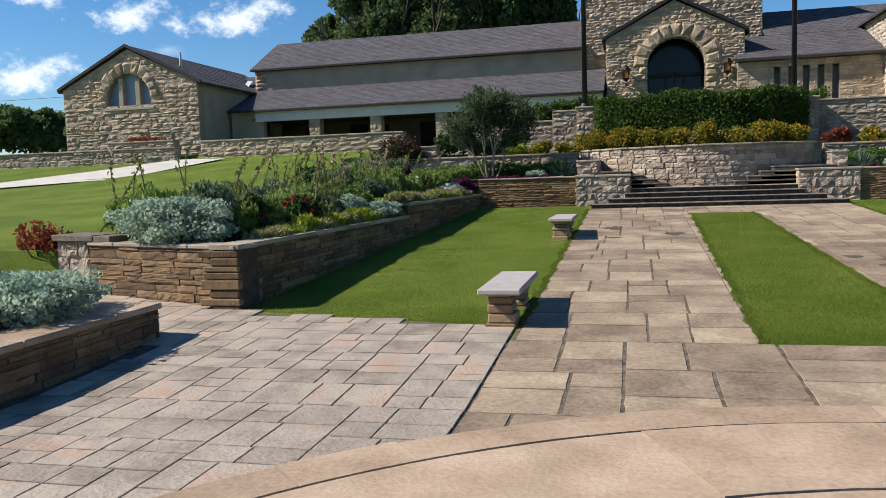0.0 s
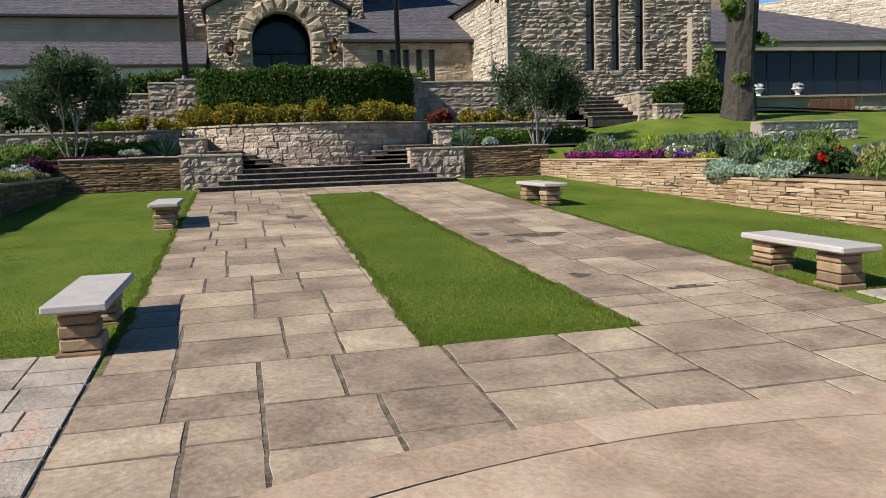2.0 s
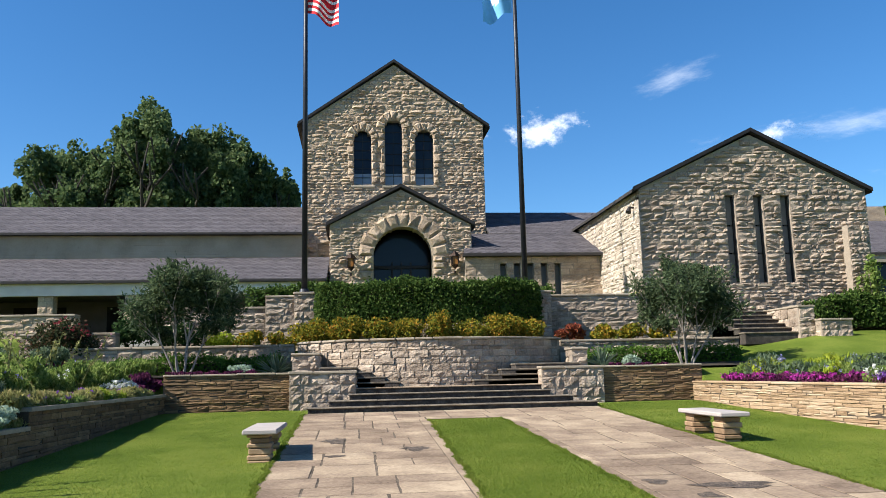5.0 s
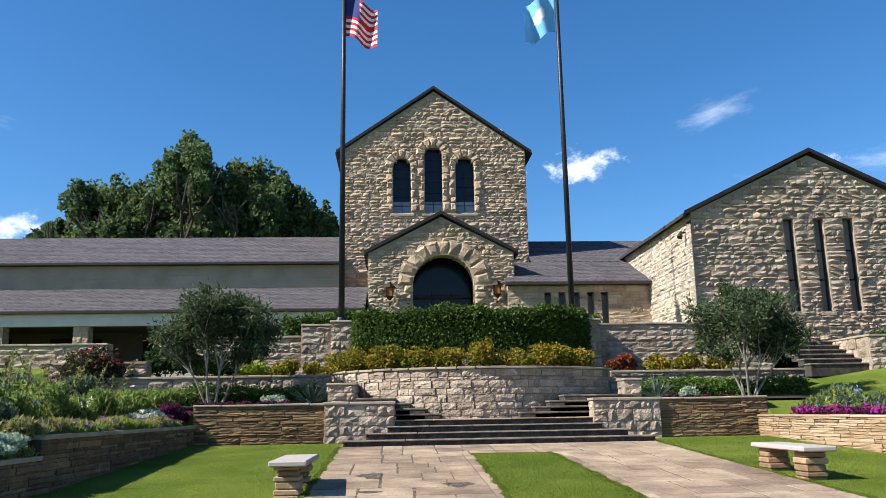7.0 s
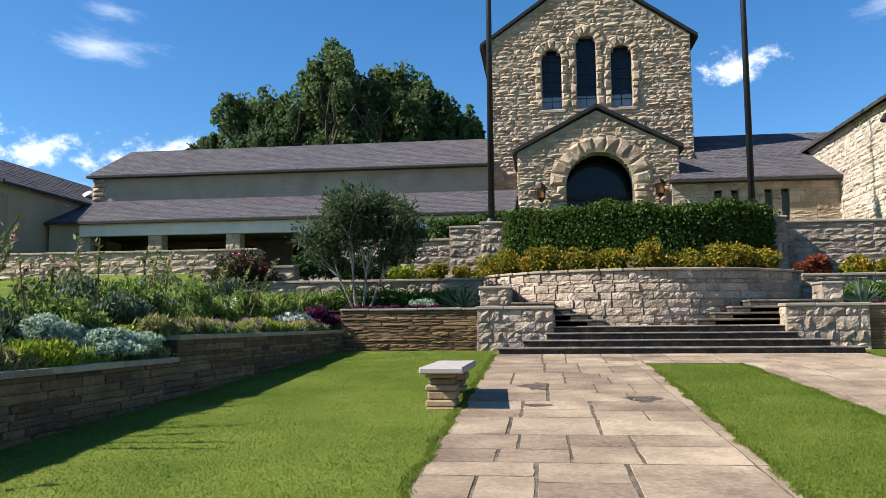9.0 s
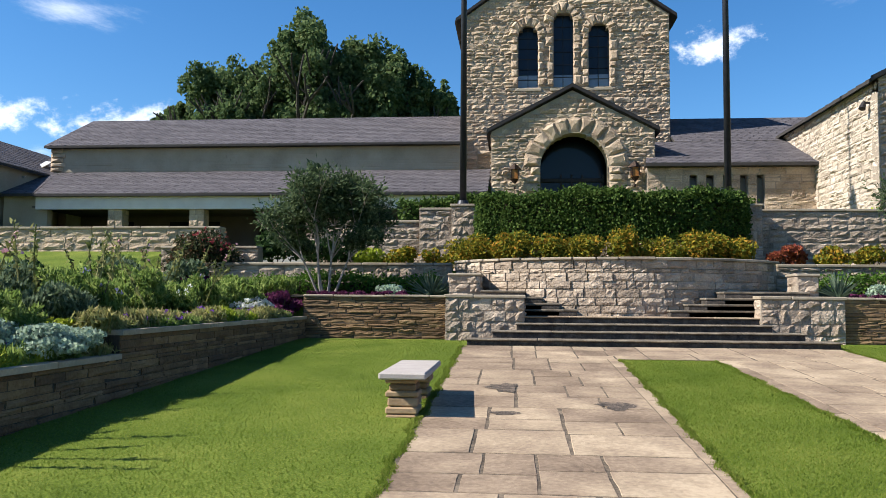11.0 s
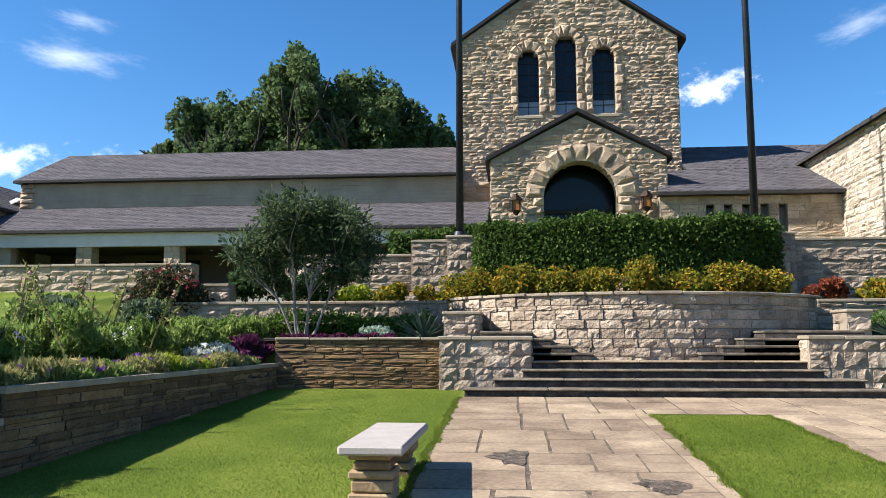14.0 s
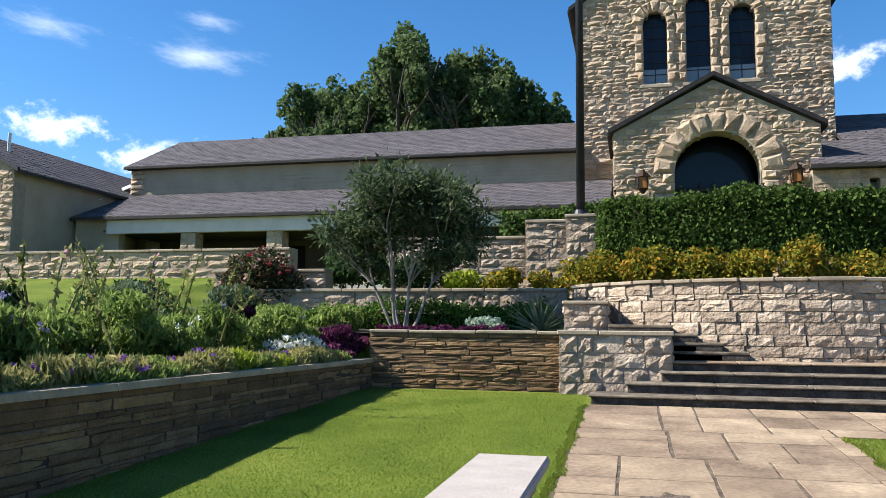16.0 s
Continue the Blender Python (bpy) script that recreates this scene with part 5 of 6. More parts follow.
for x, y, h, rx, sd in ((-18.6, 46, 12.8, 4.2, 31), (-13.0, 45, 15.4, 4.2, 32), (-9.4, 46.5, 14.2, 4.4, 33), (-22, 48, 11.0, 3.6, 34), (-15.9, 46, 13.2, 4.2, 35), (-6.4, 47, 12.0, 2.8, 36), (-11.0, 45.5, 14.2, 3.8, 37)):
    big_tree(x, y, 3.0, h, rx, sd, "tall leafy deciduous tree rising behind the roofs", 0.17, 27000)
for x, y, h, rx, sd in ((47, 36, 7.4, 4.6, 41), (53, 37, 8.4, 5.0, 42), (60, 40, 8.0, 5.5, 43), (42, 44, 6.5, 4.0, 44)):
    big_tree(x, y, 1.8, h, rx, sd, "dense rounded deciduous tree beyond the annex", 0.24, 9000)
for x, y, h, rx, sd in ((-48, 38, 6.5, 4.5, 51), (-42, 40, 5.0, 3.5, 52), (-36, 41, 4.5, 3.0, 53), (-58, 40, 7.0, 5.0, 54), (-52, 60, 7.0, 6.0, 55)):
    big_tree(x, y, 2.6, h, rx, sd, "dark distant tree beyond the far lawn", 0.28, 6000)
big_tree(38.6, 19.0, 1.8, 14.5, 4.4, 61, "tall tree with overhanging leafy branch", 0.2, 9000)

woods = thing("woodland", "far dark woodland edge beyond the annex", "woods", kind="stuff", at=(60, 48, 1.5))
rsw = np.random.RandomState(12)
leaves("canopy", np.concatenate([cloud(rsw, 1500, (34 + 3.4 * k, 46 + 3 * (k % 3), 3.2 + (k % 2)), (3.2, 2.5, 2.6 + 0.6 * (k % 3)), 20, 0.4, 0.3) for k in range(24)] + [cloud(rsw, 700, (30 + 4 * k, 44, 1.9), (3.2, 1.5, 1.4), 14, 0.4, 0.2) for k in range(20)]), 0.4, L_TREE, woods, 1.5, 12)

for x, y, r_ in ((36.5, 21.0, 2.4), (40, 24.5, 2.8), (44.5, 22.5, 2.7), (49, 27, 3.2), (37.5, 27.5, 2.6)):
    bush("tall_shrub", "dense tall green thicket beyond the round tower", (x, y, 1.9), (r_, r_, 2.0), L_TREE, 0.17, 6500, 40, group="thicket")

# the dead trunk
stump = thing("tree_trunk", "tall cut tree trunk with tufts of new leaves", "tree trunk", at=(14.2, 17, 2.1))
sv, sf = [], []
rs0 = np.random.RandomState(3)
for j in range(14):
    t = j / 13
    r0 = 0.56 - 0.12 * min(1, t * 4) + 0.012 * math.sin(t * 9)
    for i in range(22):
        a = 6.283 * i / 22
        r1 = r0 * (1 + 0.07 * math.sin(5 * a + t * 3) + 0.03 * rs0.normal())
        sv.append((14.25 + 0.1 * t + r1 * math.cos(a), 17 + r1 * math.sin(a), 1.9 + 4.0 * t + (0.12 * rs0.normal() if j == 13 else 0)))
for j in range(13):
    for i in range(22):
        a = j * 22 + i
        b = j * 22 + (i + 1) % 22
        sf.append((a, b, b + 22, a + 22))
sf.append(tuple(range(13 * 22, 14 * 22)))
child("trunk", mesh("trunk", sv, sf, BARK), stump)
rs1 = np.random.RandomState(4)
leaves("sprout_leaf", np.concatenate([cloud(rs1, 700, (13.95, 16.75, 5.5), (0.5, 0.4, 0.5), 14, 0.3, 0.2), cloud(rs1, 520, (14.95, 16.8, 4.55), (0.5, 0.4, 0.42), 12, 0.3, 0.2), cloud(rs1, 120, (14.0, 16.6, 3.4), (0.25, 0.25, 0.25), 6, 0.3, 0.2)]), 0.11, L_GREEN, stump, 1.6, 3)

# ---- hedges and shrubs of the terraces ----
def hedge(name, lo, hi, material, label, n, leaf=0.05, curve=None, wob=0.07):
    rs = np.random.RandomState(int(abs(lo[0] * 10)) + n % 97)
    lo, hi = np.array(lo, float), np.array(hi, float)
    ob = thing(name, label, "hedge", at=tuple((lo + hi) / 2 * (1, 1, 0) + (0, 0, lo[2])))
    s = hi - lo
    pts = []
    for ax, side_, share in ((1, 0, 0.42), (2, 1, 0.34), (0, 0, 0.1), (0, 1, 0.1), (1, 1, 0.04)):
        q = rs.uniform(0, 1, (int(n * share), 3))
        q[:, ax] = side_ + rs.normal(size=len(q)) * 0.05 / s[ax]
        pts.append(lo + q * s)
    p = np.concatenate(pts)
    bumps = np.sin(p[:, 0] * 7.0 + p[:, 2] * 5) * wob * 0.5 + np.sin(p[:, 0] * 2.3 + 1) * wob + rs.normal(size=len(p)) * 0.03
    p[:, 2] += bumps * (p[:, 2] - lo[2]) / s[2]
    p[:, 1] += np.sin(p[:, 0] * 4.0 + p[:, 2] * 6) * wob * 0.6
    if curve:
        p[:, 1] += curve(p[:, 0])
    leaves("foliage", p, leaf, material, ob, 1.5, n % 1000)
    # Solid dark block filling the hedge behind its leaves
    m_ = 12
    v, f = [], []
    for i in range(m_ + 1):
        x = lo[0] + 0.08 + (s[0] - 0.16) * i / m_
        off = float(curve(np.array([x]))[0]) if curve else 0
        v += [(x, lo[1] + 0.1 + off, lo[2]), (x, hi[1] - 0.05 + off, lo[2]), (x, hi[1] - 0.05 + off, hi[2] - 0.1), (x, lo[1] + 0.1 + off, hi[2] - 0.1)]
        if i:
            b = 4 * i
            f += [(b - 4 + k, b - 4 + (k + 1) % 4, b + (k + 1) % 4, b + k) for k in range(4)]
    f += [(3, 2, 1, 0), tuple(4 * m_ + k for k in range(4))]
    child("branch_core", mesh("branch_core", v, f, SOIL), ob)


bow = lambda x: -0.75 * (1 - ((x - 0.85) / 3.2) ** 2)
hedge("clipped_hedge", (-2.15, 18.35, 2.75), (3.9, 19.0, 3.8), L_HEDGE, "large clipped dark green hedge bowing forward on the terrace", 38000, 0.045, bow, 0.06)
hedge("clipped_hedge", (-4.3, 20.3, 2.9), (-2.2, 20.8, 3.98), L_HEDGE, "clipped green hedge beside the covered walk", 5000, 0.06)
hedge("clipped_hedge", (3.0, 22.6, 2.9), (5.4, 23.2, 4.1), L_HEDGE, "clipped green hedge below the slit windows", 4500, 0.06)
hedge("boxwood_hedge", (-6.9, 16.2, 1.44), (-3.0, 16.7, 1.86), L_BOX, "low clipped boxwood hedge behind the tree", 7000, 0.04, None, 0.04)
hedge("boxwood_hedge", (4.6, 16.2, 1.44), (8.6, 16.7, 1.86), L_BOX, "low clipped boxwood hedge behind the tree", 7000, 0.04, None, 0.04)
hedge("dark_hedge", (12.4, 19.0, 2.5), (15.4, 19.55, 3.35), L_HEDGE, "dark shrubs along the foot of the hall", 6000, 0.07, None, 0.12)

rp = random.Random(21)
for k in range(8):
    x = -2.2 + 0.79 * k + rp.uniform(-0.08, 0.08)
    y = 17.7 - 0.75 * (1 - ((x - 0.85) / 3.6) ** 2) - 0.5
    bush("golden_shrub", "golden yellow and orange leaved low shrub in front of the hedge", (x, y + 0.55, 2.08), (rp.uniform(0.48, 0.66), 0.42, rp.uniform(0.34, 0.46)), L_GOLD, 0.042, 3800, 34, group="golden shrubs")
for x, y, m_, lb in ((-3.1, 18.2, L_GOLD, "golden orange leaved shrub by the terrace wall"), (-3.9, 18.2, L_GOLD, "golden leaved shrub by the terrace wall"), (-4.7, 18.3, L_LIME, "yellow green shrub under the tree"), (4.75, 18.1, L_RED, "reddish bronze shrub beside the hedge"), (5.6, 17.9, L_GOLD, "orange yellow shrub by the terrace wall"), (6.4, 17.9, L_GOLD, "orange yellow shrub by the terrace wall"), (7.2, 18.0, L_GOLD, "yellow shrub by the terrace wall")):
    bush("low_shrub", lb, (x, y, 2.08), (0.5, 0.4, 0.3), m_, 0.05, 1300, 12, group="terrace shrubs")
for x, z in ((-4.8, 3.25), (7.2, 3.6), (8.0, 3.6)):
    bush("low_shrub", "lime green low shrub on the upper terrace", (x, 19.8, 2.9), (0.5, 0.35, (z - 2.9) * 0.62), L_LIME, 0.06, 700, 9)


def yucca(x, y, z, r, n, label):
    """A rosette of stiff tapering blades."""
    rng = random.Random(int(x * 30))
    ob = thing("yucca", label, "yucca", "spiky yuccas", at=(x, y, z))
    v, f = [], []
    for k in range(n):
        a, e = rng.uniform(0, 6.283), rng.uniform(0.15, 1.45)
        d = Vector((math.cos(a) * math.cos(e), math.sin(a) * math.cos(e), math.sin(e)))
        sidev = Vector((-math.sin(a), math.cos(a), 0)) * 0.022
        ln = r * rng.uniform(0.75, 1.1)
        p = Vector((x, y, z + 0.03))
        mid = p + d * ln * 0.5
        i = len(v)
        tip = p + d * ln - Vector((0, 0, 0.1 * ln * math.cos(e)))
        v += [p - sidev, p + sidev, mid + sidev, tip, mid - sidev]
        f.append((i, i + 1, i + 2, i + 3, i + 4))
    child("rosette", mesh("rosette", v, f, L_YUCCA), ob)


yucca(-3.0, 15.6, 1.44, 0.62, 90, "spiky grey-green yucca above the retaining wall")
yucca(4.75, 15.5, 1.44, 0.58, 90, "spiky grey-green yucca above the retaining wall")
for x, y in ((-3.75, 15.3), (5.4, 15.3)):
    bush("silver_shrub", "small blue-grey leaved shrub", (x, y, 1.44), (0.3, 0.26, 0.17), L_SILVER, 0.035, 1100, 12, stems=False)
for k in range(11):
    x = -5.2 + 0.28 * k if k < 7 else 4.9 + 0.38 * (k - 7)
    bush("purple_groundcover", "low dark purple leaved groundcover", (x, 15.0 + 0.1 * rp.random(), 1.44), (0.2, 0.18, 0.07), L_PURPLE, 0.035, 320, 7, stems=False, group="purple edging")
bush("rose_shrub", "tall dark red rose bush by the parapet", (-8.3, 17.2, 1.7), (1.0, 0.6, 0.66), L_ROSE, 0.05, 4200, 34, F_ROSE, 34, 0.04)
bush("evergreen_shrub", "dark evergreen shrub beneath the covered walk", (-7.0, 18.4, 2.2), (0.7, 0.5, 0.5), L_DARK, 0.06, 1500, 14)
bush("evergreen_shrub", "dark evergreen shrub behind the small tree", (-5.8, 18.2, 2.0), (0.8, 0.4, 0.55), L_DARK, 0.05, 1700, 14)
bush("flowering_shrub", "small red flowering shrub in the stone planter", (-19.4, 20.1, 3.25), (1.0, 0.3, 0.16), L_RED, 0.06, 600, 8, stems=False)
bush("climbing_shrub", "loose green climber on the hall's buttress", (14.9, 19.7, 2.9), (0.5, 0.35, 0.9), L_GREEN, 0.08, 900, 14)


def spires(name, label, x, y, z, n, h, material, spread=0.3, leaf=0.05, flower=None, fsize=0.03):
    """Tall thin stalks with leaves along them, some tipped with flowers."""
    SEED[0] += 1
    rs = np.random.RandomState(SEED[0])
    ob = thing(name, label, "flower", at=(x, y, z))
    pts, fl = [], []
    for k in range(n):
        bx, by = x + rs.normal() * spread, y + rs.normal() * spread
        hh = h * rs.uniform(0.7, 1.15)
        tx, ty = bx + rs.normal() * 0.4 * h, by + rs.normal() * 0.3 * h
        bow = Vector((rs.normal() * 0.07, rs.normal() * 0.07, 0.0)) * h
        at_ = lambda t: Vector((bx + (tx - bx) * t, by + (ty - by) * t, z - 0.03 + (hh + 0.03) * t)) + bow * (4 * t * (1 - t))
        bm = bmesh.new()
        for c in range(5):
            tube(bm, at_(c / 5), at_((c + 1) / 5), 0.017 - 0.002 * c, 0.015 - 0.002 * c, 5)
        part("stalk", bm, L_STALK, ob)
        for t in rs.uniform(0.2, 1.0, 42):
            q = at_(t)
            pts.append((q.x + rs.normal() * 0.022, q.y + rs.normal() * 0.022, q.z))
        if flower is not None and rs.rand() > 0.3:
            continue
        for q in range(8):
            t = rs.uniform(0.8, 1.02)
            q = at_(t)
            fl.append((q.x + rs.normal() * 0.018, q.y + rs.normal() * 0.018, q.z))
    leaves("foliage", pts, leaf, material, ob, 2.6, SEED[0])
    if flower is not None and fl:
        leaves("blossoms", fl, fsize, flower, ob, 1.2, SEED[0])


# the long bed on the left: silver mounds, flowers and tall stalks
def bed_l(y, d):
    return xl(y) - 0.42 - d, 0.78 if y < 7.9 else 1.03


bush("artemisia", "large silvery artemisia mound spilling over the planter corner", (-6.95, 2.0, 0.76), (0.92, 0.55, 0.36), L_SILVER, 0.03, 16000, 90, category="plant", tight=0.3)
bush("artemisia", "silvery artemisia mound on the low planter", (-6.75, -1.0, 0.3), (0.75, 0.85, 0.28), L_SILVER, 0.03, 11000, 70, category="plant", tight=0.3)
bush("artemisia", "silvery artemisia mound at the planter's edge", (-5.82, 7.25, 0.8), (0.42, 0.8, 0.2), L_SILVER, 0.028, 9000, 60, category="plant", tight=0.3)
bush("artemisia", "silvery artemisia mound at the planter's edge", (-6.25, 6.6, 0.8), (0.45, 0.6, 0.28), L_SILVER, 0.028, 6000, 40, stems=False, category="plant", tight=0.3)
bush("red_shrub", "small red flowering shrub behind the stone pier", (-9.6, 2.6, 0.5), (0.5, 0.4, 0.3), L_RED, 0.05, 900, 12)
bush("dry_plant", "dry reddish stalks in the low planter", (-6.9, -2.2, 0.3), (0.4, 0.5, 0.16), L_DRY, 0.04, 900, 12, F_RED, 20, 0.04)
rq = random.Random(77)
for k in range(46):
    y = 2.5 + 0.25 * k
    x, z = bed_l(y, -0.14 + rq.uniform(-0.04, 0.05))
    m_, lb, fl, nf = rq.choice(((L_DRY, "dry bronze-green trailing edging plant", F_VIOLET, 5), (L_DRY, "straw-coloured feathery edging plant", None, 0), (L_DRY, "straw-coloured feathery edging plant", None, 0), (L_GREEN, "yellow-green edging plant with violet blooms", F_VIOLET, 6), (L_LIME, "yellow-green feathery edging plant", None, 0)))
    bush("edging_plant", lb, (x, y, z), (0.24, 0.44, rq.uniform(0.07, 0.15)), m_, 0.022, 1500, 70, fl, nf, 0.03, stems=False, category="plant", group="planter edging", stretch=5.0, tight=0.26)
for k in range(84):
    y = 2.4 + 11.8 * (k / 84) + rq.uniform(-0.15, 0.15)
    d = rq.choice((0.12, 0.5, 0.9, 1.4, 2.0)) + rq.uniform(-0.1, 0.2)
    x, z = bed_l(y, d)
    z += 0.04 * d
    kind_ = rq.random()
    if d < 0.4:
        m_, lb, rz, fl, nf = rq.choice(((L_DRY, "low bronze and green edging plant", 0.12, F_VIOLET, 8), (L_GREEN, "low green edging plant with purple flowers", 0.12, F_VIOLET, 12), (L_PURPLE, "low dark purple edging plant", 0.1, F_MAG, 12), (L_LIME, "low yellow-green edging plant", 0.1, None, 0)))
        bush("edging_plant", lb, (x, y, z), (0.26, 0.32, rz), m_, 0.035, 750, 12, fl, nf, 0.03, stems=False, category="plant", group="planter edging")
    else:
        m_, lb, rz, fl, nf, fs = rq.choice(((L_GREEN, "bushy green perennial in the long planter", 0.34, F_WHITE, 5, 0.03), (L_GREEN, "bushy green perennial with lavender flowers", 0.36, F_BLUE, 8, 0.03), (L_GREEN, "feathery bright green perennial plant", 0.32, None, 0, 0.03), (L_OLIVE, "grey-green perennial with violet flowers", 0.34, F_VIOLET, 4, 0.03)))
        bush("perennial", lb, (x, y, z), (0.42, 0.45, rz * rq.uniform(0.75, 1.25)), m_, 0.026, 2500, 44, fl, nf, fs, category="plant", group="planter perennials", stretch=4.0, tight=0.26)
for x, y in ((-6.55, 3.2), (-6.3, 4.4), (-6.9, 3.9)):
    bush("red_flowers", "dark green plant with bright red blooms", (x, y, 0.78), (0.4, 0.4, 0.3), L_DARK, 0.05, 1500, 16, F_RED, 16, 0.06, category="plant")
for y in (3.3, 3.9, 4.5, 5.0):
    x, z = bed_l(y, 0.02)
    bush("magenta_flowers", "low carpet of magenta flowers along the coping", (x, y, z), (0.22, 0.36, 0.06), L_PURPLE, 0.03, 300, 8, F_MAG, 70, 0.035, stems=False, category="plant", group="magenta carpet")
for x, y, z in ((-7.1, 2.7, 0.75), (-7.6, 5.2, 0.95), (-6.9, 8.5, 1.0), (-7.3, 10.5, 1.15), (-6.6, 6.3, 0.95), (-8.4, 3.6, 0.9), (-8.2, 8.2, 1.2), (-6.5, 9.6, 0.98), (-6.4, 11.6, 1.02), (-7.4, 7.2, 0.95), (-6.8, 12.4, 1.05), (-6.4, 5.3, 0.86), (-7.6, 11.8, 1.1)):
    spires("tall_stalks", "tall thorny arching stalks with a few pale flower heads", x, y, z, 4, 1.2, L_STALK, 0.3, 0.034, F_PINK, 0.05)
bush("white_flowers", "cluster of white flowers at the planter's far end", (-5.85, 13.2, 1.06), (0.4, 0.6, 0.19), L_GREEN, 0.03, 1200, 16, F_WHITE, 170, 0.036, stems=False, category="plant")
bush("purple_groundcover", "dark purple plant beside the white flowers", (-5.7, 14.2, 1.05), (0.35, 0.35, 0.14), L_PURPLE, 0.04, 900, 12, stems=False, category="plant")
for k in range(9):
    bush("perennial", "loose green perennial on the slope behind the planter", (-8.0 - 0.35 * (k % 4), 9.5 + 0.75 * k, 1.25 + 0.06 * k), (0.5, 0.5, 0.3), rq.choice((L_GREEN, L_DARK, L_OLIVE)), 0.045, 1300, 18, category="plant", group="planter perennials", stretch=2.4, tight=0.36)

for x, y, z in ((-5.75, 14.55, 1.1), (-6.2, 14.2, 1.1), (-6.6, 14.7, 1.2), (-7.0, 15.1, 1.4), (-6.0, 15.2, 1.42), (-7.6, 14.6, 1.3), (-6.5, 13.6, 1.05), (-7.8, 15.6, 1.45)):
    bush("perennial", "leafy green perennial by the retaining wall", (x, y, z), (0.42, 0.4, 0.24), rq.choice((L_GREEN, L_DARK, L_PURPLE)), 0.035, 1900, 26, category="plant", group="planter perennials", stretch=2.6, tight=0.28)

# the bed on the right
def bed_r(y, d):
    return xr(y) + 0.45 + d, (1.03 if y > 7.33 else 0.72)


for y in (8.6, 9.6, 10.6, 11.6, 12.5, 13.3):
    x, z = bed_r(y, 0.1)
    bush("magenta_flowers", "low magenta and purple flowers along the golden wall", (x, y, z), (0.36, 0.5, 0.13), L_PURPLE, 0.035, 800, 12, F_MAG if y > 9 else F_VIOLET, 55, 0.04, stems=False, category="plant", group="magenta flowers")
bush("lime_plant", "bright yellow-green plant behind the golden wall", (7.35, 7.9, 0.95), (0.3, 0.35, 0.17), L_LIME, 0.04, 1100, 14, stems=False, category="plant")
bush("white_flowers", "green plant dotted with white flowers", (7.4, 8.8, 1.0), (0.4, 0.4, 0.2), L_GREEN, 0.04, 900, 12, F_WHITE, 30, 0.04, category="plant")
bush("artemisia", "silvery artemisia trailing over the golden wall", (7.12, 6.75, 0.7), (0.42, 0.72, 0.21), L_SILVER, 0.028, 7000, 50, category="plant", tight=0.3)
bush("artemisia", "silvery artemisia mound in the golden planter", (7.3, 5.75, 0.72), (0.4, 0.7, 0.2), L_SILVER, 0.028, 6500, 46, category="plant", tight=0.3)
bush("artemisia", "silvery artemisia mound near the paved terrace", (7.95, 0.7, 0.72), (0.4, 0.5, 0.14), L_SILVER, 0.035, 2500, 24, stems=False, category="plant", tight=0.3)
for x, y in ((7.7, 5.0), (7.8, 3.4), (8.1, 3.0), (8.3, 1.2)):
    bush("red_flowers", "green plant with tall bright red blooms", (x, y, 0.72), (0.36, 0.36, 0.3), L_DARK, 0.05, 1400, 16, F_RED, 10, 0.065, category="plant")
for k in range(56):
    y = 0.3 + 6.7 * k / 56
    x, z = bed_r(y, rq.choice((-0.08, 0.1, 0.4, 0.8, 1.2)) + rq.uniform(0, 0.2))
    m_, lb, fl = rq.choice(((L_OLIVE, "airy grey-green grass-like perennial", F_BLUE), (L_GREEN, "green bushy perennial in the golden planter", F_RED), (L_GREEN, "green bushy perennial with small white flowers", F_WHITE), (L_DRY, "straw-coloured feathery perennial in the golden planter", None), (L_SILVER, "pale silvery fine-leaved perennial", None)))
    bush("perennial", lb, (x, y, z), (0.38, 0.4, rq.uniform(0.18, 0.34)), m_, 0.026, 1800, 34, fl, 9, 0.035, category="plant", group="golden planter perennials", stretch=5.0, tight=0.3)
for k in range(34):
    y = 7.6 + 6.4 * k / 34
    x, z = bed_r(y, 0.45 + rq.choice((0.1, 0.6, 1.1, 1.7)))
    m_, lb, fl = rq.choice(((L_OLIVE, "grey-green lavender perennial behind the golden wall", F_BLUE), (L_GREEN, "feathery green perennial with lavender flowers", F_BLUE), (L_GREEN, "feathery green perennial behind the golden wall", None), (L_LIME, "yellow-green feathery perennial behind the golden wall", None)))
    bush("perennial", lb, (x, y, z), (0.42, 0.45, rq.uniform(0.2, 0.34)), m_, 0.026, 1800, 34, fl, 16, 0.03, category="plant", group="golden planter perennials", stretch=4.5, tight=0.34)
for k in range(5):
    bush("magenta_flowers", "low magenta flowers along the near golden wall", (xr(2.6 - 0.5 * k) + 0.35, 2.6 - 0.5 * k, 0.72), (0.16, 0.28, 0.05), L_GREEN, 0.03, 250, 6, F_MAG, 40, 0.035, stems=False, category="plant")

